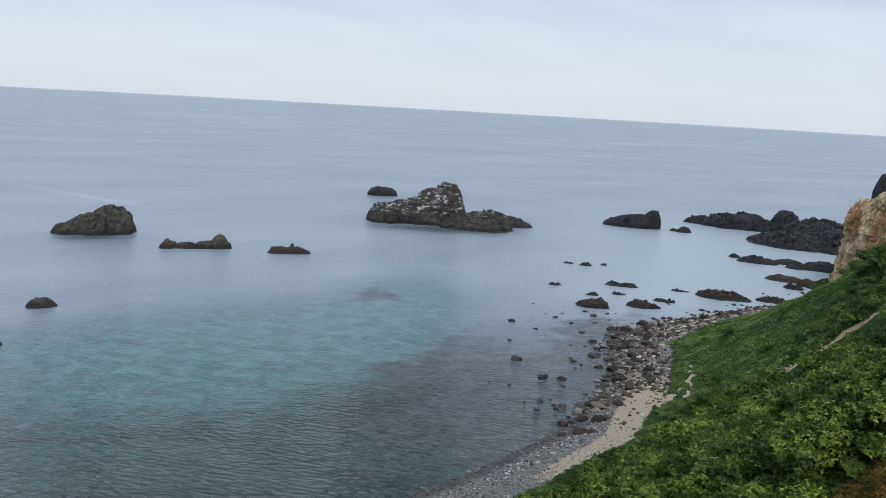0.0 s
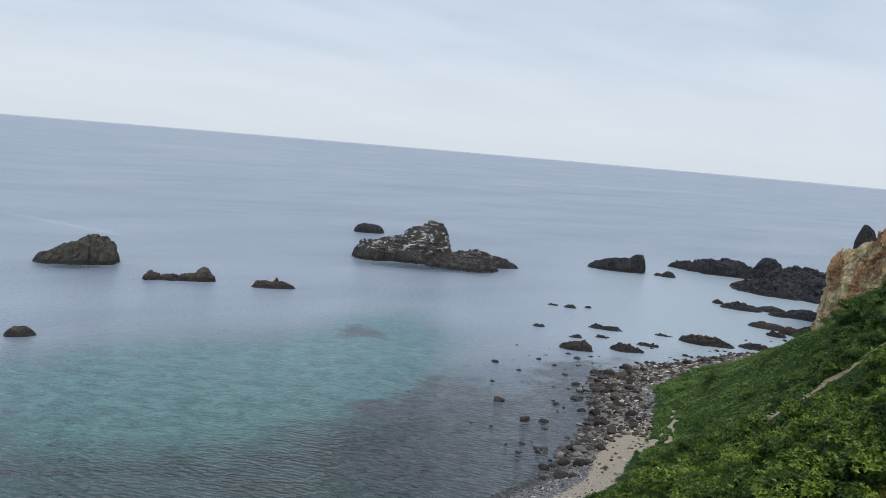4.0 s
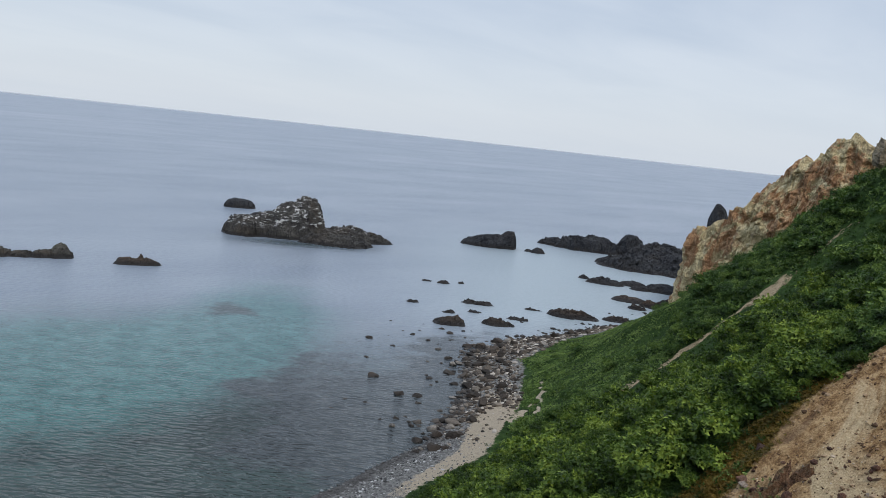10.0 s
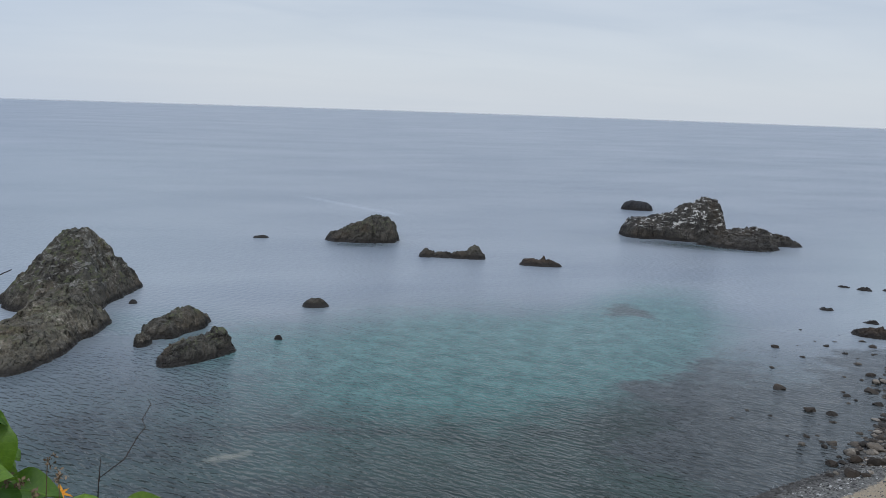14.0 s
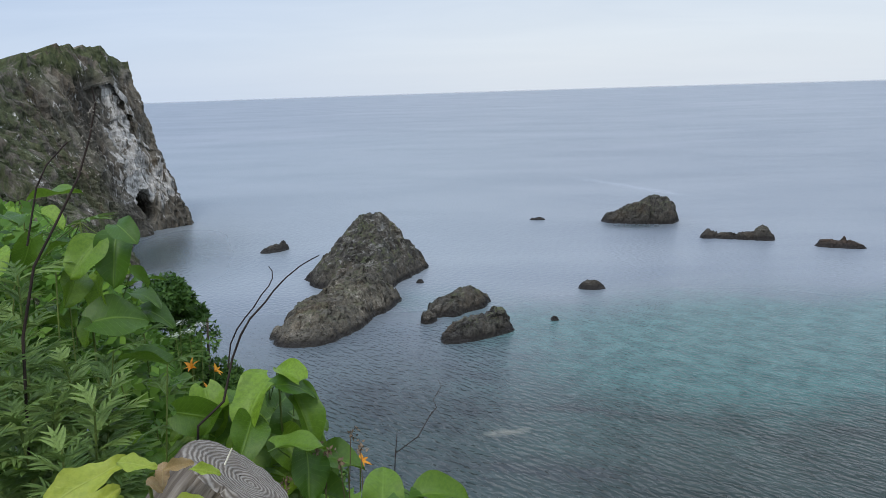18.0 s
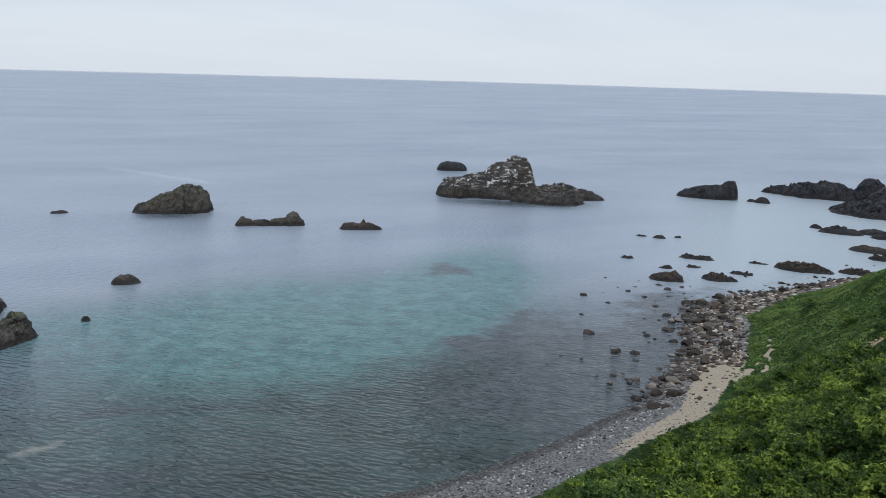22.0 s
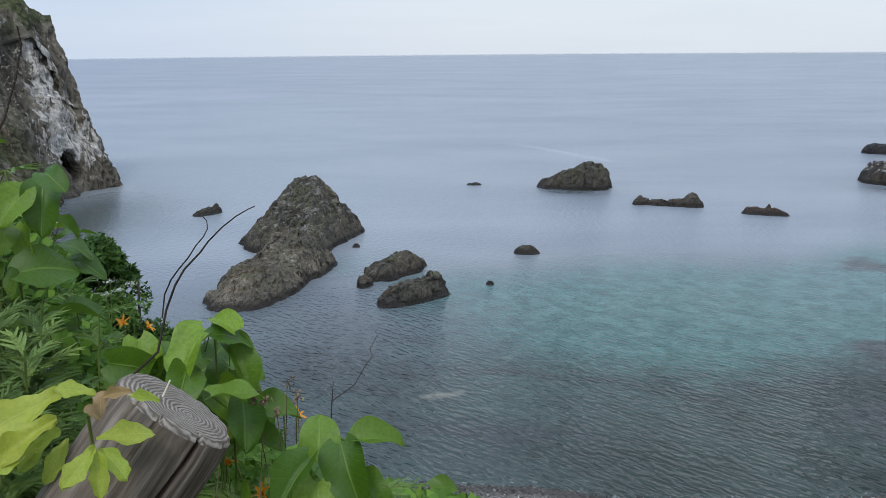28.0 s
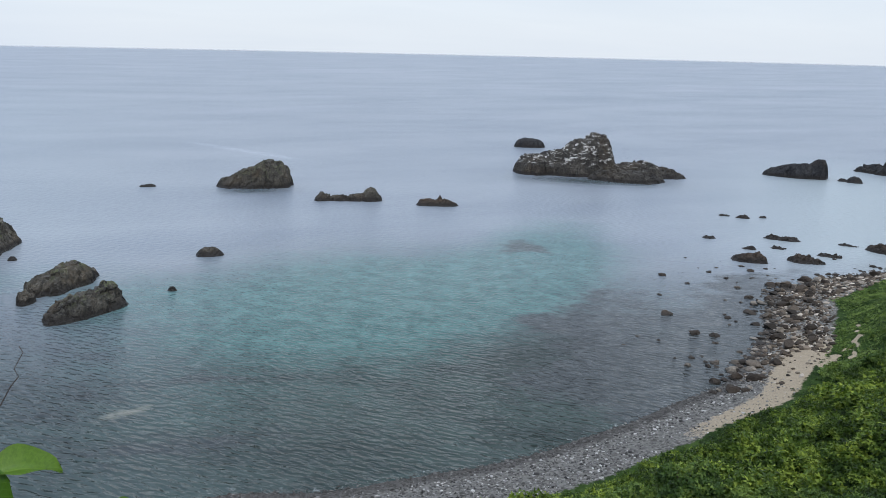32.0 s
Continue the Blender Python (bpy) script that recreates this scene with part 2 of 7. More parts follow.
def rock_material(name, dark, mid, light, size=1.0, guano=0.0, wet=True, streak=(1, 1, 1), lichen=0.0):
    m = Mat(name, 0.85, 0.25)
    w = m.world()
    s = m.mapped(w, streak)
    big = m.noise(0.11 / size, 5, 0.6, s, 0.8)
    fine = m.noise(1.7 / size, 8, 0.72, s, 0.4)
    beds = m.noise(0.8 / size, 7, 0.68, m.mapped(w, (0.4, 0.4, 2.4), (radians(24), radians(-16), 0.4)), 0.7)
    both = m.math("ADD", m.math("MULTIPLY", big, 0.42), m.math("ADD", m.math("MULTIPLY", fine, 0.36), m.math("MULTIPLY", beds, 0.22)))
    c = m.ramp(both, (0.38, dark), (0.47, mid), (0.55, (mid[0] * 1.35, mid[1] * 1.3, mid[2] * 1.22)), (0.64, light))
    warm = m.noise(0.07 / size, 4, 0.6, w, 0.5)
    c = m.mix(m.step(warm, 0.48, 0.64, 0.0, 0.4), c, m.mix(1.0, c, (1.15, 0.90, 0.66), "MULTIPLY"))
    wob = m.n.new("ShaderNodeVectorMath")
    wob.operation = "MULTIPLY_ADD"
    t = m.n.new("ShaderNodeTexNoise")
    t.inputs["Scale"].default_value, t.inputs["Detail"].default_value = 0.7 / size, 4.0
    m.l.new(w, t.inputs["Vector"])
    m.l.new(t.outputs["Color"], wob.inputs[0])
    wob.inputs[1].default_value = (3.0 * size,) * 3
    m.l.new(s, wob.inputs[2])
    crack = m.voronoi(0.42 / size, wob.outputs[0], "Distance", "DISTANCE_TO_EDGE")
    c = m.mix(m.step(crack, 0.0, 0.05, 0.45 if wet else 0.15, 0.0), c, (dark[0] * 0.5, dark[1] * 0.5, dark[2] * 0.5))
    crev = m.noise(0.5 / size, 7, 0.72, m.mapped(w, (1.0, 1.0, 0.3), (radians(12), radians(-9), 0)), 0.6)
    c = m.mix(m.step(crev, 0.47, 0.37, 0.0, 0.7), c, (dark[0] * 0.8, dark[1] * 0.8, dark[2] * 0.8))
    c = m.mix(m.step(crev, 0.58, 0.68, 0.0, 0.4), c, light)
    if guano:
        g = m.math("MULTIPLY", m.step(m.noise(0.33, 8, 0.75, m.mapped(w, (1.0, 1.0, 2.2)), 0.6), 0.535, 0.60), m.step(m.axis(w, 2), 3.0, 6.5))
        c = m.mix(m.math("MULTIPLY", g, guano), c, (0.62, 0.6, 0.56))
    if wet:
        band = m.math("ADD", m.axis(w, 2), m.math("MULTIPLY", m.noise(0.5, 3, 0.5, w), 0.8))
        c = m.mix(m.step(band, 1.0, 2.3, 0.9, 0.0), c, (0.022, 0.019, 0.017))
        m.put(m.b.inputs["Roughness"], m.step(band, 0.4, 1.4, 0.35, 0.88))
    if lichen:
        g = m.math("MULTIPLY", m.step(m.noise(0.35, 7, 0.72, w, 0.6), 0.48, 0.58), m.math("MULTIPLY", m.step(m.up(), 0.25, 0.7), m.step(m.axis(w, 2), 1.8, 4.0)))
        c = m.mix(m.math("MULTIPLY", g, lichen), c, m.ramp(fine, (0.35, (0.045, 0.055, 0.022)), (0.65, (0.13, 0.14, 0.065))))
    n = m.bump(m.math("ADD", m.math("ADD", fine, beds), m.math("MULTIPLY", m.step(crack, 0, 0.1), 0.3)), 1.0, 0.4 * size)
    return m.done(c, n)


DARK_ROCK = rock_material("dark_sea_rock", (0.011, 0.010, 0.009), (0.066, 0.061, 0.052), (0.27, 0.25, 0.215), 0.9, 0.28, streak=(1, 1, 0.6), lichen=0.8)
LEDGE_ROCK = rock_material("pale_ledge_rock", (0.014, 0.012, 0.010), (0.098, 0.089, 0.072), (0.33, 0.30, 0.25), 0.8, streak=(1, 1, 0.6), lichen=0.4)
GREY_ROCK = rock_material("grey_sea_rock", (0.012, 0.011, 0.009), (0.058, 0.053, 0.045), (0.17, 0.155, 0.13), 0.8, lichen=0.4)
GUANO_ROCK = rock_material("bird_rock", (0.014, 0.013, 0.012), (0.046, 0.042, 0.037), (0.13, 0.12, 0.108), 1.0, 0.95)
BLACK_ROCK = rock_material("black_reef_rock", (0.012, 0.012, 0.014), (0.030, 0.030, 0.032), (0.075, 0.075, 0.076), 1.2)
BROWN_ROCK = rock_material("brown_shore_rock", (0.020, 0.015, 0.012), (0.055, 0.041, 0.031), (0.15, 0.115, 0.088), 0.5)


def headland_material():
    m = Mat("headland_rock", 0.9, 0.2)
    w = m.world()
    col = m.mapped(w, (1.0, 1.0, 0.28), (radians(8), radians(-7), 0))
    a, b = m.noise(0.10, 6, 0.62, col, 0.4), m.noise(0.7, 8, 0.72, col, 0.3)
    c = m.ramp(m.math("ADD", m.math("MULTIPLY", a, 0.55), m.math("MULTIPLY", b, 0.45)), (0.37, (0.036, 0.032, 0.027)), (0.5, (0.112, 0.100, 0.080)), (0.62, (0.215, 0.195, 0.16)))
    brown = m.noise(0.045, 4, 0.6, w, 0.5)
    c = m.mix(m.step(brown, 0.47, 0.62, 0.0, 0.4), c, m.mix(1.0, c, (1.2, 0.92, 0.68), "MULTIPLY"))
    green = m.math("MULTIPLY", m.attr("green"), m.step(m.noise(0.16, 7, 0.7, m.mapped(w, (1.0, 1.0, 0.55)), 0.6), 0.42, 0.52))
    c = m.mix(green, c, m.ramp(b, (0.35, (0.028, 0.040, 0.014)), (0.65, (0.085, 0.105, 0.038))))
    white = m.math("ADD", m.attr("white"), m.math("MULTIPLY", m.math("SUBTRACT", m.noise(0.30, 8, 0.72, m.mapped(w, (1.0, 1.0, 0.4)), 0.8), 0.5), 4.6))
    c = m.mix(m.step(white, 0.42, 0.72, 0.0, 0.92), c, m.ramp(b, (0.36, (0.22, 0.205, 0.185)), (0.62, (0.62, 0.60, 0.565))))
    return m.done(c, m.bump(m.math("ADD", b, a), 1.0, 0.9))


def tan_cliff_material():
    m = Mat("ochre_cliff_rock", 0.92, 0.15)
    w = m.world()
    col = m.mapped(w, (1.0, 1.0, 0.6), (radians(20), radians(12), 0))
    a, b, d = m.noise(0.085, 6, 0.62, w, 0.8), m.noise(0.5, 9, 0.75, col, 0.5), m.noise(2.6, 7, 0.75, w, 0.3)
    g = m.math("ADD", m.math("MULTIPLY", b, 0.55), m.math("MULTIPLY", d, 0.45))
    c = m.ramp(g, (0.36, (0.20, 0.125, 0.058)), (0.44, (0.49, 0.365, 0.185)), (0.53, (0.65, 0.515, 0.285)), (0.64, (0.77, 0.67, 0.43)))
    rust = m.ramp(g, (0.36, (0.09, 0.040, 0.022)), (0.46, (0.31, 0.135, 0.062)), (0.56, (0.48, 0.25, 0.118)), (0.66, (0.66, 0.46, 0.25)))
    c = m.mix(m.step(a, 0.475, 0.55, 0.0, 0.85), c, rust)
    streak = m.noise(0.4, 6, 0.65, m.mapped(w, (1.0, 1.0, 0.14)))
    c = m.mix(m.step(streak, 0.53, 0.66, 0.0, 0.55), c, (0.21, 0.155, 0.10))
    split = m.noise(0.7, 7, 0.72, m.mapped(w, (1.0, 1.0, 0.35), (radians(-14), radians(10), 0)), 0.6)
    c = m.mix(m.step(split, 0.42, 0.35, 0.0, 0.6), c, (0.12, 0.075, 0.045))
    moss = m.math("MULTIPLY", m.step(m.noise(0.5, 5, 0.65, w), 0.55, 0.64), m.step(m.up(), 0.35, 0.7))
    c = m.mix(moss, c, (0.08, 0.10, 0.035))
    return m.done(c, m.bump(m.math("ADD", b, m.math("MULTIPLY", d, 0.5)), 1.0, 1.0))


HEADLAND = headland_material()
OCHRE = tan_cliff_material()
GREY_CLIFF = rock_material("grey_crag_rock", (0.08, 0.06, 0.04), (0.30, 0.24, 0.16), (0.52, 0.44, 0.31), 0.8, wet=False)


def ground_material():
    m = Mat("hillside_ground", 0.95, 0.1)
    w = m.world()
    n1, n2, n3 = m.noise(0.08, 5, 0.6, w), m.noise(0.9, 6, 0.65, w), m.noise(5.0, 5, 0.7, w)
    # Ground green is kept very dark to paint in shade between the shrubs.
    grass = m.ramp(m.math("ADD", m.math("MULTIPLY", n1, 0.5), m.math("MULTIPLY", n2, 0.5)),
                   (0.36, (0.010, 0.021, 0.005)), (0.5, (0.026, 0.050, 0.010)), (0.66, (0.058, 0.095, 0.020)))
    wear = m.math("ADD", m.attr("dirt"), m.math("MULTIPLY", m.math("SUBTRACT", n2, 0.5), 0.7))
    soil = m.ramp(m.math("ADD", m.math("MULTIPLY", n2, 0.55), m.math("MULTIPLY", n3, 0.45)),
                  (0.38, (0.075, 0.036, 0.014)), (0.48, (0.235, 0.132, 0.056)), (0.60, (0.45, 0.295, 0.145)))
    pale = m.noise(0.13, 6, 0.68, m.mapped(w, (0.5, 1.0, 1.0), (0, 0, radians(20))), 0.8)
    soil = m.mix(m.step(pale, 0.47, 0.60, 0.0, 0.85), soil, m.ramp(n3, (0.3, (0.37, 0.26, 0.140)), (0.7, (0.60, 0.46, 0.27))))
    soil = m.mix(m.step(pale, 0.44, 0.34, 0.0, 0.7), soil, m.ramp(n3, (0.3, (0.07, 0.04, 0.025)), (0.7, (0.20, 0.12, 0.07))))
    soil = m.mix(m.step(n1, 0.48, 0.66, 0.0, 0.6), soil, m.ramp(n3, (0.3, (0.15, 0.085, 0.04)), (0.7, (0.32, 0.205, 0.105))))
    soil = m.mix(m.attr("trail"), soil, m.ramp(n3, (0.3, (0.24, 0.17, 0.10)), (0.7, (0.42, 0.32, 0.20))))
    rusty = m.math("MULTIPLY", m.attr("rust"), m.step(n2, 0.4, 0.6))
    grass = m.mix(rusty, grass, m.ramp(n3, (0.35, (0.07, 0.04, 0.012)), (0.65, (0.17, 0.10, 0.03))))
    c = m.mix(m.step(wear, 0.42, 0.58), grass, soil)
    sandc = m.ramp(n3, (0.3, (0.23, 0.18, 0.125)), (0.7, (0.41, 0.34, 0.245)))
    grains = m.voronoi(3.2, w, "Color")
    gravel = m.mix(0.6, m.ramp(n2, (0.3, (0.080, 0.074, 0.066)), (0.7, (0.175, 0.164, 0.148))), m.ramp(grains, (0.1, (0.032, 0.030, 0.027)), (0.9, (0.26, 0.25, 0.23))))
    bed = m.math("ADD", m.attr("beach"), m.math("MULTIPLY", m.math("SUBTRACT", m.math("ADD", m.math("MULTIPLY", n2, 0.6), m.math("MULTIPLY", m.noise(0.3, 4, 0.6, w), 0.4)), 0.5), 1.5))
    shore = m.mix(m.step(m.math("ADD", m.attr("sand"), m.math("MULTIPLY", m.math("SUBTRACT", m.math("ADD", m.math("MULTIPLY", n2, 0.5), m.math("MULTIPLY", n3, 0.5)), 0.5), 3.0)), 0.35, 0.65), gravel, sandc)
    c = m.mix(m.step(bed, 0.42, 0.58), c, shore)
    wet = m.step(m.math("ADD", m.axis(w, 2), m.math("MULTIPLY", n2, 0.3)), 0.35, 0.75, 0.6, 0.0)
    c = m.mix(wet, c, (0.045, 0.042, 0.04))
    return m.done(c, m.bump(m.math("ADD", n3, m.math("MULTIPLY", n2, 2.0)), 0.8, 0.25))


def sea_material():
    m = Mat("sea_water", 0.12, 0.5)
    m.b.inputs["IOR"].default_value = 1.333
    w = m.world()
    flow = m.mapped(m.mapped(w, rot=(0, 0, radians(35))), (0.45, 1.0, 1.0))
    patch, mott = m.noise(0.04, 7, 0.6, flow, 0.8), m.noise(0.3, 7, 0.66, m.mapped(flow, (1.6, 1.0, 1.0)), 0.6)
    both = m.math("SUBTRACT", m.math("ADD", m.math("MULTIPLY", patch, 0.65), m.math("MULTIPLY", mott, 0.35)), 0.5)
    shallow = m.math("MULTIPLY_ADD", both, 1.1, m.attr("shallow"))
    weed = m.math("MULTIPLY_ADD", both, -2.2, m.attr("weed"))
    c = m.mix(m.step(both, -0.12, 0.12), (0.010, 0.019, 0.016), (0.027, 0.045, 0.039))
    # Open-sea tones are raised pale to stand in for reflected sky.
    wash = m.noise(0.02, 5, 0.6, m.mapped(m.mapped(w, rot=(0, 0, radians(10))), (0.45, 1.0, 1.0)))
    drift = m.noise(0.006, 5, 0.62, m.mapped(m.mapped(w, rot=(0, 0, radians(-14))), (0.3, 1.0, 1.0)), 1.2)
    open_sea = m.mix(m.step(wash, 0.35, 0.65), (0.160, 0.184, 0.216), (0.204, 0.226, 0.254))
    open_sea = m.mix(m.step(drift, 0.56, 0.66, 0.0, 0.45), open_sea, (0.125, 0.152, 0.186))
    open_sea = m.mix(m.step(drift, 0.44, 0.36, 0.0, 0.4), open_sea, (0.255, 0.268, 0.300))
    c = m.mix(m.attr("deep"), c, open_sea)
    c = m.mix(m.step(shallow, 0.15, 1.0, 0.0, 0.76), c, m.mix(m.step(mott, 0.35, 0.68), (0.022, 0.088, 0.082), (0.066, 0.165, 0.152)))
    c = m.mix(m.step(weed, 0.40, 0.72, 0.0, 0.85), c, m.ramp(mott, (0.35, (0.020, 0.024, 0.026)), (0.55, (0.043, 0.048, 0.050)), (0.72, (0.085, 0.084, 0.080))))
    pale = m.math("MULTIPLY_ADD", both, 4.5, m.attr("pale"))
    c = m.mix(m.step(pale, 0.62, 1.15, 0.0, 0.55), c, (0.24, 0.225, 0.18))
    # A further pale tone, painted in place of reflected sky.
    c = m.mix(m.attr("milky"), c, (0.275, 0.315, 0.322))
    foam = m.math("MULTIPLY", m.attr("foam"), m.step(m.noise(0.9, 7, 0.8, w, 1.5), 0.56, 0.66, 0.0, 0.7))
    c = m.mix(foam, c, (0.6, 0.62, 0.62))
    wake = m.math("MULTIPLY", m.attr("wake"), m.step(m.noise(0.35, 4, 0.6, w), 0.4, 0.6, 0.05, 0.4))
    c = m.mix(wake, c, (0.55, 0.58, 0.62))
    rip = m.mapped(m.mapped(w, rot=(0, 0, radians(50))), (0.42, 1.0, 1.0))
    r1, r2 = m.noise(2.9, 2, 0.5, rip, 0.4), m.noise(1.35, 1, 0.3, rip, 0.3)
    r3 = m.noise(0.03, 2, 0.5, rip)
    calm = m.step(m.noise(0.011, 3, 0.5, m.mapped(m.mapped(w, rot=(0, 0, radians(12))), (0.45, 1.0, 1.0))), 0.36, 0.64, 0.62, 1.0)
    h = m.math("ADD", m.math("MULTIPLY", r1, 0.12), m.math("ADD", m.math("MULTIPLY", r2, 0.75), m.math("MULTIPLY", r3, 0.35)))
    t = m.n.new("ShaderNodeBump")
    t.inputs["Distance"].default_value = 1.0
    m.put(t.inputs["Strength"], m.math("MULTIPLY", m.math("MULTIPLY", calm, m.attr("wind")), 0.95))
    m.l.new(h, t.inputs["Height"])
    rough = m.math("MULTIPLY_ADD", m.attr("deep"), 0.13, m.math("MULTIPLY_ADD", foam, 0.5, m.attr("soft")))
    out = m.done(c, t.outputs[0], m.math("MULTIPLY_ADD", calm, 0.06, rough))
    # haze imitated in the shader: the farthest water fades to transparent with distance
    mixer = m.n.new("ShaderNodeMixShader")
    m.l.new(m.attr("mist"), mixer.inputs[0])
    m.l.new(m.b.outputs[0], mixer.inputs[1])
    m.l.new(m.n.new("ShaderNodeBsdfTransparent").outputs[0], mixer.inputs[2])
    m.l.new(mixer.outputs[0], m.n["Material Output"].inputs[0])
    return out


GROUND = ground_material()
SEA = sea_material()


# ---- the lie of the land ----
SHORE_X = (-600, -250, -120, -60, -20, 17, 32, 47, 57, 72, 87, 94, 112, 124, 140, 161, 179, 197, 214, 241, 300, 400, 700)
SHORE_Y = (240, 200, 140, 105, 92, 85, 81, 79, 79, 81, 84.5, 86, 96, 105, 119, 122.7, 121.3, 120.3, 117.6, 122, 140, 150, 150)


def inland(x, y):
    """How far a place lies behind the water's edge."""
    return np.interp(x, SHORE_X, SHORE_Y) + 0.8 * vnoise(np.asarray(x) / 9.0, 3.3, 0, 5) - y


def beach_width(x):
    return np.interp(x, (-200, 17, 60, 76, 85, 109, 125, 137, 152, 184, 199, 225, 260), (10, 14, 12.5, 12.0, 12.6, 12.8, 14.6, 15.6, 14.4, 10.6, 9.6, 6, 5))


def raw_land(x, y):
    u, bw = inland(x, y), beach_width(x)
    v = np.maximum(u - bw, 0)
    foot = np.interp(x, (0, 100, 150, 200, 230), (4, 5, 9, 4, 1))
    v = v - foot * (1 - np.exp(-v / foot))
    steep = np.interp(x, (-100, 0, 60, 100, 160, 200, 230, 300), (0.7, 0.68, 0.72, 0.76, 0.79, 0.86, 0.93, 0.95))
    top = np.interp(x, (-300, -60, 0, 30, 100, 200, 300), (62, 56, 51, 52, 66, 90, 92))
    z = 3 + steep * v + 0.5 * smooth(x, 105, 150) * 4 * np.logaddexp(0, (v - 47) / 4)
    k = 3.0
    z = top - k * np.logaddexp(0, (top - z) / k) + np.maximum(u - 100, 0) * 0.06
    z = np.where(u < bw, np.where(u > 0, 3 * np.clip(u / bw, 0, 1) ** 1.15, np.maximum(u * 0.09, -12)), np.maximum(z, 2.6))
    near = 2.6 * smooth(x, 1.5, 9) * (1 - smooth(x, 26, 46)) * smooth(y, -12, 2) * (1 - smooth(y, 20, 45))
    gully = near + 12.5 * np.exp(-(((x - 45) / 26) ** 2)) * smooth(u, 22, 68)
    rough = smooth(u, 8, 24)
    bald = smooth(x, 42, 54) * (1 - smooth(x, 84, 92)) * smooth(y, 0, 6) * (1 - smooth(y, 26, 32))
    rill = 0.35 * (ridged(x / 5 + 0.3 * y / 5, y / 9, 0, 14, 3) - 0.6) * bald
    brow = 11 * smooth(x / np.maximum(y, 1.0), 3.3, 3.7) * smooth(x, 148, 185)
    return z - brow - gully + rill + rough * (1.0 * fbm(x / 14, y / 14, 0, 11, 4) + 0.25 * fbm(x / 2.5, y / 2.5, 0, 12, 3))


_DIP = 48.4 - float(raw_land(np.array(0.0), np.array(0.0)))


def land(x, y):
    x, y = np.asarray(x, float), np.asarray(y, float)
    return raw_land(x, y) + _DIP * np.exp(-(x * x + y * y) / 40.0)


# bare slope: its lower edge, as compass angle from the lookout against distance out
def bare(x, y):
    """1 on the bare earth slope, 0 off it."""
    az, d = np.degrees(np.arctan2(x, y)), np.hypot(x, y)
    edge = np.interp(d, DIRT_D, DIRT_AZ) + 1.6 * fbm(x / 7, y / 7, 0, 31, 3) + 1.2 * fbm(x / 2.2, y / 2.2, 0, 33, 2) + 0.6
    return smooth(az - edge, -1.0, 1.0) * smooth(d, 20, 30) * (1 - smooth(d, 92, 98))


DIRT_D = (40, 50, 60, 66, 68, 71, 77, 80, 84, 92)
DIRT_AZ = (62.5, 63.5, 65, 66.8, 67.7, 70.2, 72.5, 76, 78.3, 84)


SCAR = ((111.0, 62.2), (112.3, 61), (116.5, 57), (120.4, 52.3), (121.9, 49.1), (123.0, 46.6), (125.5, 45.8), (129.9, 45.5), (131.4, 44), (132.0, 42.4), (132.9, 40.9))


def scar_distance(x, y):
    """Metres from the thin worn line that climbs the hillside."""
    best = np.full(np.shape(x), 99.0)
    x, y = x + 1.6 * vnoise(x / 4.5, y / 4.5, 0, 87), y + 1.6 * vnoise(x / 4.5, y / 4.5, 3, 88)
    for (ax, ay), (bx, by) in zip(SCAR, SCAR[1:]):
        t = np.clip(((x - ax) * (bx - ax) + (y - ay) * (by - ay)) / ((bx - ax) ** 2 + (by - ay) ** 2), 0, 1)
        best = np.minimum(best, np.hypot(x - ax - t * (bx - ax), y - ay - t * (by - ay)))
    return best


def scar(x, y):
    """1 on the worn line."""
    best = scar_distance(x, y)
    wide = np.maximum(0.05, 1.55 + 2.2 * fbm(x / 4, y / 4, 0, 77, 3))
    gaps = smooth(fbm(x / 6, y / 6, 0, 79, 2), -0.6, -0.1)
    return gaps * (1 - smooth(best, 0.35 * wide, 1.3 * wide))


PATHS = (((129.7, 90.3), (125, 87.5), (121.6, 84.9), (115.1, 83.1), (109.2, 80.5), (104.2, 79.4)), ((121.6, 84.5), (116, 80.9), (109.5, 78.2), (103, 77.3)))


def footpath(x, y):
    """1 on the trodden sandy paths behind the beach."""
    best = np.full(np.shape(x), 99.0)
    for line_ in PATHS:
        for (ax, ay), (bx, by) in zip(line_, line_[1:]):
            t = np.clip(((x - ax) * (bx - ax) + (y - ay) * (by - ay)) / ((bx - ax) ** 2 + (by - ay) ** 2), 0, 1)
            best = np.minimum(best, np.hypot(x - ax - t * (bx - ax), y - ay - t * (by - ay)))
    best = np.minimum(best, np.hypot(x - 121.6, (y - 84.7) * 1.3) - 0.9) + 0.6 * fbm(x / 2.4, y / 2.4, 0, 83, 2)
    return 1 - smooth(best, -0.1, 0.6)


def meadow(x, y):
    """1 on the open grass behind the boulders."""
    u = inland(x, y) - beach_width(x)
    return smooth(x, 104, 116) * (1 - smooth(x, 196, 212)) * (1 - smooth(u, np.interp(x, (110, 140, 200), (11, 31, 13)), np.interp(x, (110, 140, 200), (15, 40, 20))))


def spaced(lo, hi, fine, near, grow, most):
    """Grid lines, close together round zero and wider farther out."""
    out, a, s = [0.0], 0.0, fine
    while a < max(abs(lo), hi):
        a += s
        if a > near:
            s = min(s * grow, most)
        out.append(a)
    return np.array([-v for v in out[:0:-1] if -v > lo] + [v for v in out if v < hi])


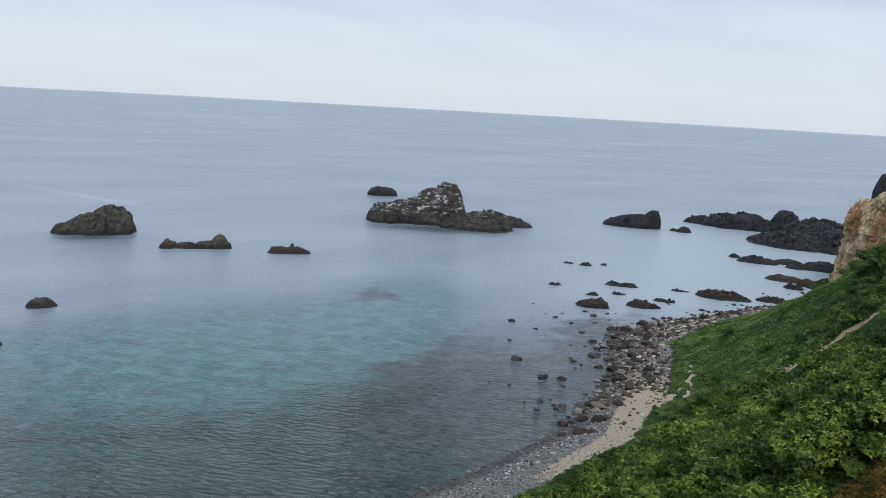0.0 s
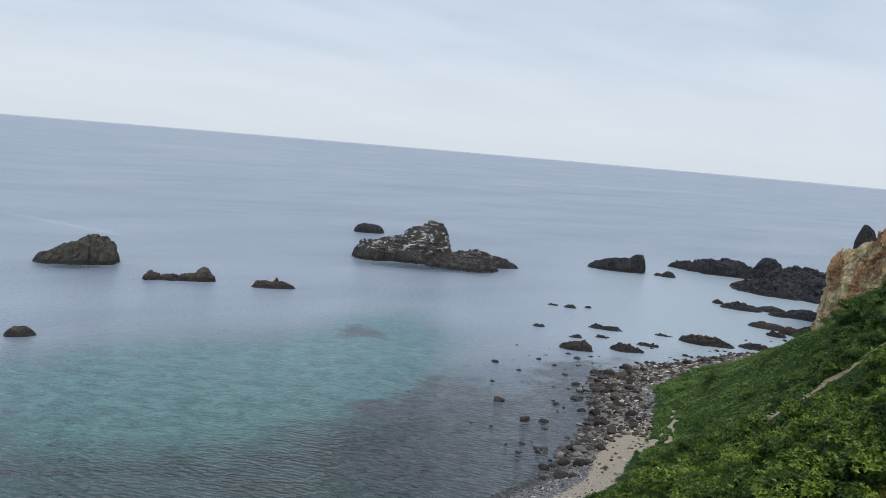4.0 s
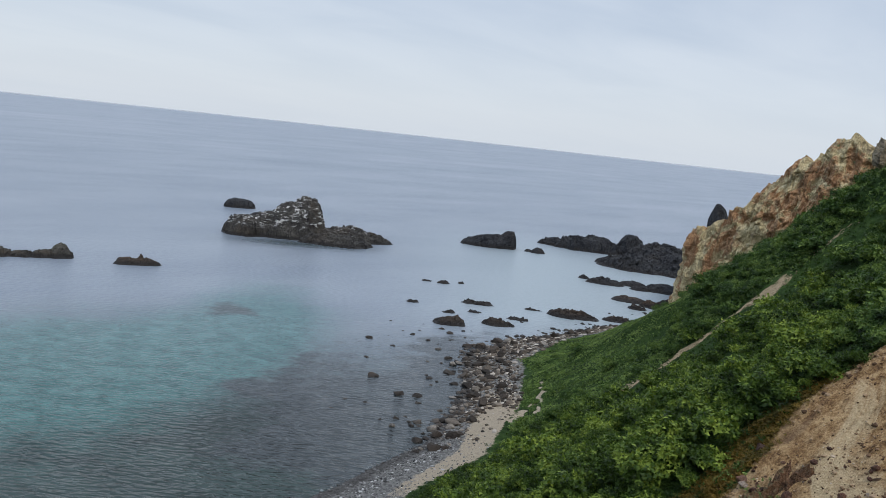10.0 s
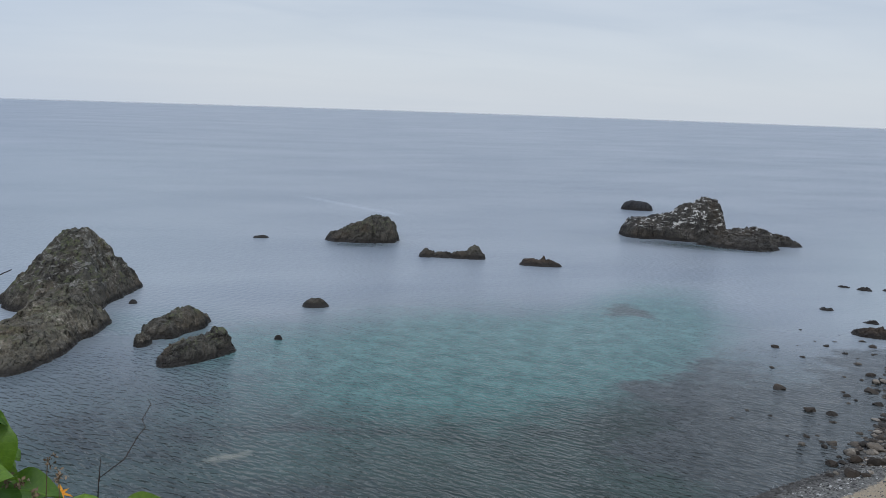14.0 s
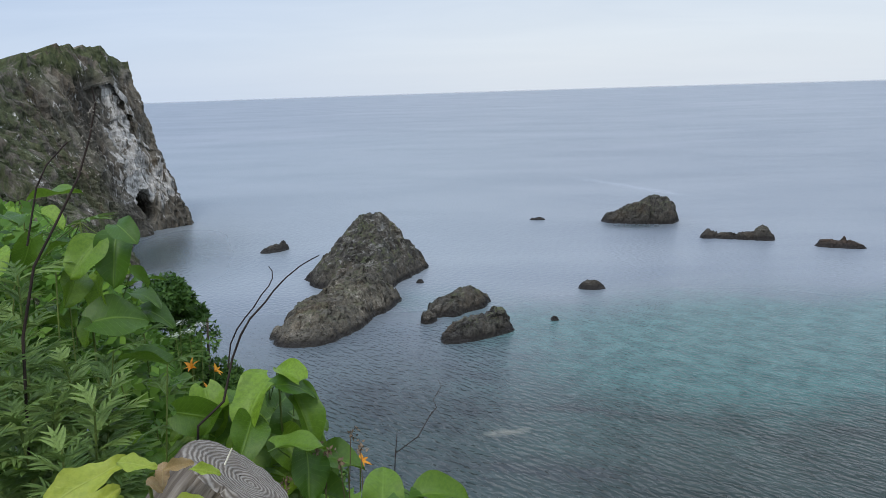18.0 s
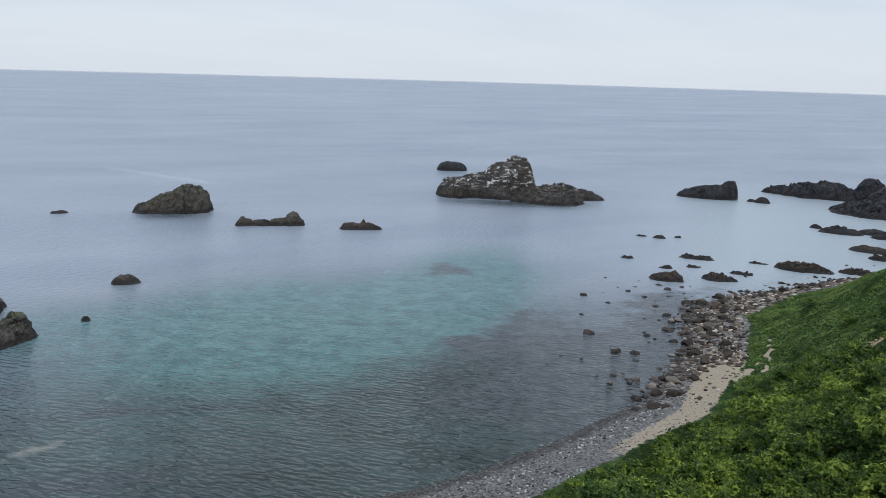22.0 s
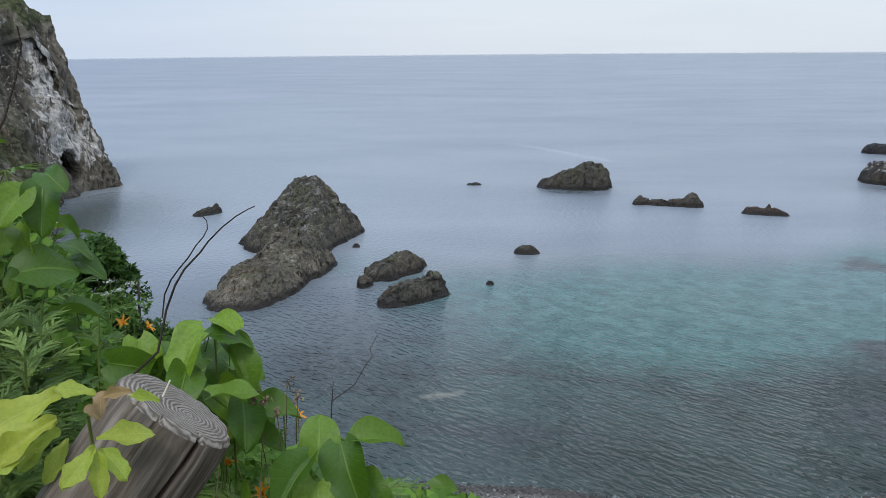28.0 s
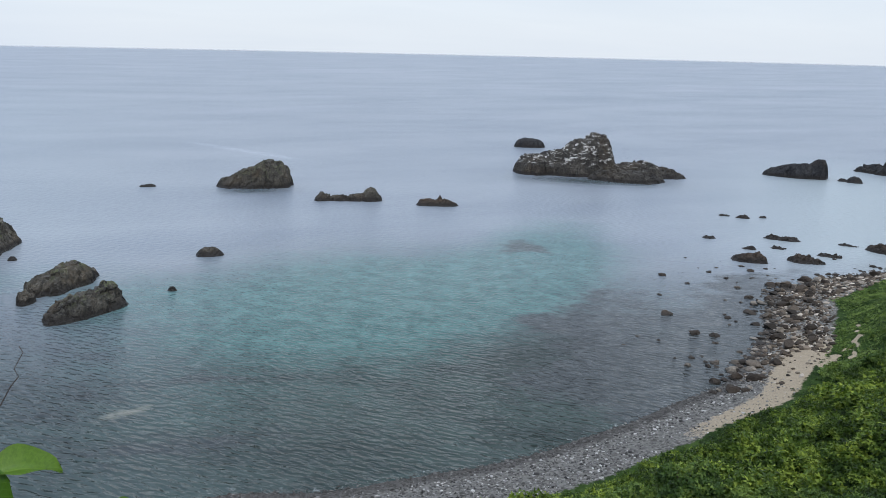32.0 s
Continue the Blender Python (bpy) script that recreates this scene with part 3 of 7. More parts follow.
gx, gy = spaced(-330, 420, 0.3, 7, 1.05, 1.1), spaced(-170, 175, 0.3, 9, 1.05, 1.1)
outer = np.array([800, 1500, 2600, 4800.0])
gx = np.concatenate([-outer[::-1], gx, outer])
gy = np.concatenate([-outer[::-1], gy, outer])
X, Y = np.meshgrid(gx, gy)
Z = land(X, Y)
Z = np.where(inland(X, Y) < -500, -150.0, Z)
ground_mesh = mesh_from("ground", np.stack([X, Y, Z], -1).reshape(-1, 3), grid_faces(len(gy), len(gx)), True)
U, BW = inland(X, Y), beach_width(X)
attribute(ground_mesh, "dirt", np.clip(bare(X, Y) + 0.6 * scar(X, Y), 0, 1).ravel())
attribute(ground_mesh, "trail", scar(X, Y).ravel())
attribute(ground_mesh, "beach", np.maximum(0.8 * footpath(X, Y), 1 - smooth(U - BW, -2.5, 2.0)).ravel())
attribute(ground_mesh, "sand", np.maximum(footpath(X, Y), smooth(U / BW - np.interp(X, (80, 100, 110), (0.70, 0.50, 0.42)), -0.08, 0.08) * smooth(X, 66, 82) * (1 - smooth(X, 112, 128))).ravel())
D_, AZ_ = np.hypot(X, Y), np.degrees(np.arctan2(X, Y))
attribute(ground_mesh, "rust", (smooth(D_, 52, 60) * (1 - smooth(D_, 76, 81)) * smooth(AZ_ - np.interp(D_, DIRT_D, DIRT_AZ), -5, -2.5)).ravel())
ground = tagged(part("ground", ground_mesh, GROUND), "steep green hillside running down to a stony beach", "ground", kind="structure")

# ---- sea: one flat sheet out to the horizon ----
az = np.radians(np.concatenate([np.arange(-180, -40, 4.0), np.arange(-40, 100, 0.35), np.arange(100, 180, 4.0)]))
rad = np.concatenate([np.geomspace(60, 520, 230), np.geomspace(540, 4900, 50)])
R, A = np.meshgrid(rad, az, indexing="ij")
SX, SY = R * np.sin(A), R * np.cos(A)
sv = np.stack([SX, SY, np.zeros_like(SX)], -1).reshape(-1, 3)
sea_mesh = mesh_from("sea", sv, grid_faces(len(rad), len(az), True), True)


def blob(cx, cy, lx, ly, turn):
    c, s = math.cos(radians(turn)), math.sin(radians(turn))
    p, q = (SX - cx) * c + (SY - cy) * s, -(SX - cx) * s + (SY - cy) * c
    return np.exp(-((p / lx) ** 2 + (q / ly) ** 2) * 1.2)


off = -inland(SX, SY)
shallow = 0.95 * blob(60, 150, 50, 33, 25) + 0.8 * blob(118, 172, 46, 20, 45) + 0.35 * blob(45, 178, 40, 30, 10) + 0.14 * blob(40, 136, 75, 30, 8)
weed_edge = np.interp(SX, (30, 41, 71, 98, 120, 141, 170), (106, 105, 111, 133, 147, 153, 160))
shallow = shallow + 0.5 * blob(90, 141, 42, 15, 33) + 0.42 * blob(-4, 190, 22, 16, 40) + 0.3 * blob(14, 168, 20, 16, 30)
ragged = 9 * fbm(SX / 16, SY / 16, 0, 301, 4, 0.6)
weed = 0.66 * smooth(weed_edge - SY + ragged, -7, 9) * smooth(SX, 48, 78) * (1 - smooth(SX + ragged, 104, 158)) + 0.45 * (1 - smooth(off, 6, 24)) * smooth(SX, 60, 90) + 0.4 * blob(-8, 128, 34, 22, 5) + 0.3 * blob(22, 116, 30, 12, 12) + 0.36 * blob(112, 176, 34, 7, 40) + 0.5 * blob(115, 170, 15, 5, -78) + 0.45 * blob(20, 100, 60, 9, -5)
pale = 0.52 * blob(2, 115, 11, 4, -10) + 0.46 * blob(10, 120, 9, 3, 30) + 0.55 * blob(9, 112, 8, 2, 20) + 0.5 * blob(-4, 118, 7, 3, 10) + 0.4 * blob(-5, 122, 6, 3, 0) + 0.45 * blob(104, 104, 7, 4, 30) + 0.4 * blob(16, 95, 5, 3, 0) + 0.5 * blob(196, 133, 26, 8, -8)
wake = np.exp(-(((SX - 92 + 0.42 * (SY - 385)) / 2.6) ** 2)) * smooth(SY, 342, 358) * (1 - smooth(SY, 410, 436))
attribute(sea_mesh, "shallow", np.clip(shallow, 0, 1.2).ravel())
attribute(sea_mesh, "weed", np.clip(weed, 0, 1.0).ravel())
attribute(sea_mesh, "pale", np.clip(pale, 0, 1.0).ravel())
attribute(sea_mesh, "wake", wake.ravel())
# Distance fade for the imitated haze near the horizon.
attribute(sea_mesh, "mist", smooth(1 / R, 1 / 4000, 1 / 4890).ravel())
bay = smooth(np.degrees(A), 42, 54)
# Pale tone taken off in front of rocks: their dark reflections, put into colour.
reflect_dim = 1 - 0.85 * np.clip(1.05 * blob(-84, 256, 24, 54, 8) + 0.9 * blob(196, 256, 30, 9, -37) + 0.8 * blob(70, 279, 12, 6, -14) + 0.7 * blob(287, 232, 12, 5, -50), 0, 1)
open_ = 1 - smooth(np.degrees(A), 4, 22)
# Reflected-sky paleness, laid into the colour by distance and bearing.
attribute(sea_mesh, "deep", (reflect_dim * (smooth(R, 122 + 12 * bay - 20 * open_, 236 - 4 * bay - 16 * open_) + 0.05 * open_ * (1 - smooth(R, 110, 180)))).ravel())
attribute(sea_mesh, "milky", (reflect_dim * (0.8 * bay * smooth(R, 185, 240) * (1 - smooth(R, 330, 480)) + 0.22 * (1 - smooth(np.degrees(A), -2, 14)) * smooth(R, 175, 240) * (1 - smooth(R, 500, 1200)))).ravel())
attribute(sea_mesh, "soft", np.interp(R, (80, 112, 145, 330, 500), (0.04, 0.06, 0.12, 0.15, 0.16)).ravel())
attribute(sea_mesh, "wind", np.interp(R, (80, 118, 150, 200, 310, 500, 1400), (1.15, 0.95, 0.55, 0.34, 0.34, 0.5, 0.4)).ravel())
attribute(sea_mesh, "foam", (0.55 * (1 - smooth(np.abs(off - 0.4), 0.3, 2.0)) * (1 - 0.6 * smooth(SX, 110, 140))).ravel())
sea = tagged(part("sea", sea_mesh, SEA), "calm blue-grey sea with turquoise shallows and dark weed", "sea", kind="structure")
sea.name = "water"


# ---- rocks in the sea ----
def crag_mesh(name, lobes, cell=0.5, rough=1.0, seed=0, strata=0.0, place=(0, 0, 0), turn=0.0, sink=-1.6, top=99.0, drape=False, spire=None, upright=1.0):
    """A craggy rock of fissured blocks. Lobes: right, away, half length, half width, turn, height, bluntness, tilt along its length.
    A spire is a flat-sided peak: its top (right, away, height) and the corners of its foot, counterclockwise."""
    reach = max(max(l[2], l[3]) for l in lobes) * 1.15 + 2
    lox, hix = min(l[0] for l in lobes) - reach, max(l[0] for l in lobes) + reach
    loy, hiy = min(l[1] for l in lobes) - reach, max(l[1] for l in lobes) + reach
    x, y = np.meshgrid(np.arange(lox, hix, cell), np.arange(loy, hiy, cell))
    k = min(1.0, max(0.2, max(max(l[2], l[3]) for l in lobes) / 11))
    wx = x + rough * 1.3 * k * fbm(x / 5 / k, y / 5 / k, 1, seed, 4, 0.55)
    wy = y + rough * 1.3 * k * fbm(x / 5 / k, y / 5 / k, 9, seed + 40, 4, 0.55)
    h = np.full(x.shape, -9.0)
    for cx, cy, ln, wd, spin, high, blunt, tilt in lobes:
        c, s = math.cos(radians(spin)), math.sin(radians(spin))
        p, q = ((wx - cx) * c + (wy - cy) * s) / ln, (-(wx - cx) * s + (wy - cy) * c) / wd
        r = (np.abs(p) ** 2.4 + np.abs(q) ** 2.4) ** (1 / 2.4)
        h = np.maximum(h, np.maximum(high * (1 + tilt * np.clip(p, -1, 1)) * (1 - r ** blunt), -6))
    if spire:
        (ax, ay, high), foot = spire
        r = np.zeros(x.shape)
        for (x0, y0), (x1, y1) in zip(foot, foot[1:] + foot[:1]):
            nx, ny = y1 - y0, x0 - x1
            r = np.maximum(r, ((wx - ax) * nx + (wy - ay) * ny) / ((x0 - ax) * nx + (y0 - ay) * ny))
        h = np.maximum(h, np.maximum(high * (1 - r), -6))
    h = np.minimum(h, top + 0.15 * (h - top))
    h = h + 0.8 * k * smooth(h, -0.5 * k, 0.5 * k)
    lift = np.clip((h + 0.5) / (3.0 * k), 0, 1.0)
    amp = rough * lift * k ** 0.8
    sx, sy = x + 0.45 * y, y - 0.35 * x
    f1, gap, ra, rb = worley(sx / 3.4 / k, sy / 2.1 / k, h / 3.4 / k / upright, seed + 3)
    g1, gap2, rc, rd = worley(sx / 1.5 / k, sy / 0.95 / k, h / 1.5 / k / upright, seed + 5)
    h = h + amp * (1.15 * ra - 0.7 * (1 - smooth(gap, 0, 0.16)) + 0.45 * rc - 0.28 * (1 - smooth(gap2, 0, 0.14)))
    h = h + amp * (0.55 * (ridged(sx / 6 / k, sy / 6 / k, h / 9 / k, seed + 7, 4, 0.55) - 0.6) + 0.22 * fbm(sx / 0.8 / k, sy / 0.8 / k, h / k, seed + 9, 2))
    if strata:
        tiers = h / (1.9 * k) + 0.12 * x / k + 0.6 * vnoise(x / 7 / k, y / 7 / k, 0, seed + 8)
        h = h + lift * strata * (np.round(tiers) - tiers) * 1.5 * k
    jig = rough * 0.75 * k ** 0.8 * np.clip(h / 2 + 0.3, 0, 1)
    px = x + jig * (0.7 * rb + 0.4 * fbm(x / 1.6 / k, y / 1.6 / k, h / 1.2 / k, seed + 20, 3))
    py = y + jig * (0.7 * rd + 0.4 * fbm(x / 1.6 / k, y / 1.6 / k, h / 1.2 / k, seed + 30, 3))
    c, s = math.cos(radians(turn)), math.sin(radians(turn))
    ox, oy = place[0] + px * c - py * s, place[1] + px * s + py * c
    base = land(ox, oy) + place[2] if drape else place[2]
    v = np.stack([ox, oy, base + np.maximum(h, sink)], -1).reshape(-1, 3)
    f = grid_faces(*x.shape)
    v, f, _ = trim(v, f, (np.maximum(h, sink).ravel()[f] > sink + 0.05).any(1))
    return mesh_from(name, v, f)


def sea_rock(name, az, dist, lobes, material, label, cell=0.5, rough=1.0, seed=0, strata=0.0, group="", z=0.0, sink=-1.6, top=99.0, drape=False):
    """A rock at a compass angle and distance from the lookout; its lobes count right and away from there."""
    place = (dist * math.sin(radians(az)), dist * math.cos(radians(az)), z)
    me = crag_mesh(name, lobes, cell, rough, seed, strata, place, -az, sink, top, drape)
    return tagged(part(name, me, material), label, "rock", group)


def rock_group(name, az, dist, pieces, material, label, cell, rough, seed, strata=0.0, top=99.0, spire=None):
    """A rock of several named masses that stand together."""
    thing = new(name)
    place_ = (dist * math.sin(radians(az)), dist * math.cos(radians(az)), 0)
    for k, (piece, lobes) in enumerate(pieces):
        part(piece, crag_mesh(piece, lobes, cell, rough, seed + k, strata, place_, -az, -1.6, top, False, spire if piece == "peak" else None, 2.6 if piece == "peak" and spire else 1.0), LEDGE_ROCK if piece == "ledge" and material == DARK_ROCK else material, thing)
    return tagged(thing, label, "rock")


rock_group("pyramid_rock", -5.5, 205, [("peak", [(12.0, 14, 8.5, 4.6, 50, 6.0, 1.4, -0.1), (-7.0, 4.5, 6.5, 4.2, -55, 5.2, 1.5, 0.0)]),
                                     ("ledge", [(-6.8, -30.8, 17.2, 8.6, 68, 4.6, 3.2, 0.25), (-0.5, -18, 12, 8.5, 60, 7.6, 2.2, 0.1)])],
           DARK_ROCK, "tall pyramid-shaped grey sea rock with a low ledge", 0.32, 0.7, 1, 0.15, 15.5,
           ((5.4, 13.0, 18.9), [(-14, 12), (-7.5, -4), (6, -8), (19.5, 21), (5, 28), (-9, 25)]))
sea_rock("sea_rock", 1.45, 181, [(0.3, 0.5, 9.4, 4.0, 48, 3.2, 3.0, 0.1), (-6.3, -10.2, 1.7, 1.5, 60, 2.2, 2.6, 0.0)], DARK_ROCK, "long low grey rock with a knob, in shallow water", 0.26, 0.7, 2, 0.2)
sea_rock("sea_rock", 2.8, 161, [(0, 0, 8.6, 4.0, 34, 3.0, 2.3, 0.3), (4.2, 3.0, 3.0, 2.4, 0, 3.7, 2.4, 0.0)], DARK_ROCK, "rugged dark grey rock, low and rounded, in shallow water", 0.26, 0.7, 3, 0.2)
sea_rock("small_sea_rock", -1.1, 207, [(0, 0, 1.0, 0.8, 0, 0.9, 2, 0)], GREY_ROCK, "small dark rock beside the tall sea stack", 0.25, 0.3, 21)
sea_rock("small_sea_rock", -11.1, 261, [(0, 0, 4.6, 2.6, 30, 1.7, 2, 0.3), (2.8, 1, 1.7, 1.5, 0, 2.8, 2, 0)], GREY_ROCK, "small low rock in open water below the headland", 0.3, 0.5, 22)
sea_rock("small_sea_rock", 7.3, 301, [(0, 0, 2.6, 1.2, 0, 0.8, 2, 0.2), (-1.8, 0, 1.2, 0.9, 0, 0.5, 2, 0)], GREY_ROCK, "tiny dark rock just breaking the surface", 0.25, 0.25, 23)
sea_rock("small_sea_rock", 8.4, 171, [(0, 0, 0.9, 0.7, 0, 0.8, 2, 0)], GREY_ROCK, "tiny dark rock in clear shallow water", 0.2, 0.2, 24)
sea_rock("dome_rock", 14.1, 298, [(5.6, 0, 7.6, 7, 0, 8.0, 4.0, 0.0), (0, 0, 13.2, 6.5, 0, 6.0, 1.7, 0.35), (-9, 0, 4.2, 3.5, 0, 2.2, 2.0, 0.0)], GREY_ROCK, "dark humped rock with a steep end, alone in the sea", 0.4, 0.7, 4)
sea_rock("jagged_reef_rock", 20.5, 268, [(-8, 0, 3, 2.2, 0, 2.2, 2, 0), (-3, 0, 4.6, 2, 0, 1.2, 2, 0), (3, 0, 4, 2.4, 0, 2.0, 2, 0), (7.3, 0, 3.7, 2.8, 0, 3.5, 2.2, 0)],
         GREY_ROCK, "row of dark jagged knobs rising from the sea", 0.3, 0.75, 5)
sea_rock("flat_sea_rock", 26.7, 261, [(0, 0, 6.8, 2.4, 0, 1.4, 3, 0.0), (0.8, 0, 1.0, 0.9, 0, 2.7, 2, 0), (-4.5, 3.5, 1.6, 1.0, 0, 1.0, 2, 0)], BROWN_ROCK, "small flat brown rock with a low knob, in the sea", 0.3, 0.4, 6)
sea_rock("small_sea_rock", 11.0, 199, [(0, 0, 3.3, 2.0, 0, 1.9, 2, -0.2)], GREY_ROCK, "small dark rock alone in turquoise water", 0.25, 0.45, 7)
rock_group("bird_island", 37, 340, [("peak", [(2.6, 3, 8.4, 9, 0, 15.6, 3.0, 0.0), (-4.0, 2, 12, 11, 0, 12.8, 2.4, 0.15)]), ("shoulder", [(-20.0, 0, 10.6, 9, 0, 6.2, 5.0, 0.0), (-12, 2, 9.5, 9, 0, 8.6, 3.0, 0.2)]),
                                    ("ledge", [(15, -11, 15, 7, -8, 2.8, 3.0, 0.0), (19, 0, 12, 7, 0, 4.8, 3.0, 0.0), (30, 2, 8.5, 5, 10, 2.8, 2.0, -0.5)])],
           GUANO_ROCK, "large rugged sea rock streaked white by bird droppings", 0.40, 0.75, 8, 0.4)
sea_rock("far_sea_rock", 33, 428, [(0, 0, 7.8, 4, 0, 3.7, 4.0, -0.1)], BLACK_ROCK, "low dark flat-topped rock far out in the sea", 0.5, 0.4, 9)
sea_rock("small_sea_rock", 34.2, 395, [(0, 0, 3.6, 2.5, 0, 2.0, 2.0, 0.0)], BLACK_ROCK, "small dark rock beside the white-streaked island", 0.5, 0.4, 10)
sea_rock("wedge_rock", 50.3, 372, [(-1, 0, 11.8, 5, 0, 4.0, 4.0, 0.5), (7.2, 0, 4.6, 4, 0, 6.6, 3.0, 0.35)], BLACK_ROCK, "dark wedge-shaped rock sloping up to a blunt end", 0.4, 0.6, 11)
sea_rock("small_sea_rock", 53.7, 368, [(0, 0, 3.3, 2.4, 0, 2.3, 2, 0), (-4.5, 1, 1.8, 1.4, 0, 1.0, 2, 0)], BLACK_ROCK, "small dark rock near the black reef", 0.4, 0.4, 12)
sea_rock("black_reef", 59, 400, [(-30, 5, 9.5, 5, 0, 2.6, 2.5, 0), (-13, 0, 17, 7, 0, 5.4, 3.0, 0.15), (6, 2, 6.0, 6, 0, 8.6, 2.5, 0), (20, -5, 17, 12, 0, 6.8, 2.6, 0),
                                 (12, -38, 20, 13, 0, 4.6, 2.4, 0.3), (25, -30, 16, 22, 0, 7.0, 2.4, 0), (33, -20, 7, 7, 0, 9.5, 2.4, 0)],
         BLACK_ROCK, "long black rocky reef running out from the headland", 0.5, 1.1, 13)
sea_rock("low_reef", 60, 308, [(-8, 0, 7, 3.2, 0, 1.2, 2.2, 0), (2, 4, 5, 2.6, 0, 1.0, 2.2, 0.2), (5, -3, 4, 2, 0, 0.8, 2.2, 0), (15, 0, 9, 5, 0, 1.9, 2.2, 0), (-16, 6, 2, 1.5, 0, 0.8, 2, 0)], BLACK_ROCK, "low black reef awash close to the shore", 0.4, 0.55, 14)
sea_rock("flat_shore_rock", 60.3, 279, [(0, 0, 5.8, 3, 0, 1.0, 2.5, 0)], BROWN_ROCK, "flat reddish-brown rock just off the beach", 0.35, 0.4, 15)
sea_rock("pinnacle", 65.2, 300, [(0, 0, 5.4, 5, 0, 33.5, 3.2, 0.0), (4.5, 0, 5, 5, 0, 30.0, 2.4, 0.0), (1.0, 0, 12, 12, 0, 25, 2.0, 0.0)], BLACK_ROCK, "dark pointed rock pinnacle behind the ochre cliff", 0.5, 0.7, 16)
for k, (az_, d_, ln, wd, hi_, text) in enumerate([
        (48.1, 212, 4.1, 2.8, 2.3, "broad brown rock rising from the shallows"), (51.5, 217, 4.2, 2.4, 1.6, "low brown rock tapering into the shallows"),
        (52.9, 226, 3.0, 1.2, 0.6, "flat rock just above the water near the beach"), (56.6, 240, 7.2, 3.0, 1.7, "long low brown reef beside the beach"),
        (59.7, 243, 4.5, 2.0, 1.3, "flat dark rock at the edge of the beach"), (50.0, 241, 4.8, 1.6, 0.9, "long flat dark rock in the shallows"),
        (45.4, 234, 1.7, 1.0, 0.6, "small flat rock just above the water"), (53.8, 242, 2.3, 1.0, 0.5, "thin flat rock just above the water"),
        (48.0, 225, 1.6, 1.0, 0.7, "small brown rock in the shallows"), (49.8, 229, 1.9, 1.0, 0.5, "small flat rock in the shallows"),
        (47.4, 268, 2.0, 1.2, 0.9, "small dark rock well off the beach"), (46.2, 269, 1.6, 0.8, 0.4, "tiny dark rock well off the beach"), (48.6, 271, 1.0, 0.8, 0.6, "tiny dark rock well off the beach"),
        (62.1, 274, 5.5, 3.2, 2.2, "dark brown rock below the ochre cliff"), (62.9, 283, 3.2, 2.4, 2.4, "dark rock below the ochre cliff"), (60.9, 267, 3.0, 2.0, 1.4, "brown rock at the end of the beach")]):
    sea_rock("shore_rock", az_, d_, [(0, 0, ln, wd, 0, hi_ * 0.62, 2.2, 0.3 * (-1) ** k), (0.4 * ln * (-1) ** k, 0.2 * wd, 0.45 * ln, 0.6 * wd, 20, hi_ * 0.85, 2.0, 0.0)], BROWN_ROCK, text, 0.18, 0.8, 60 + k, group="rocks off the beach")


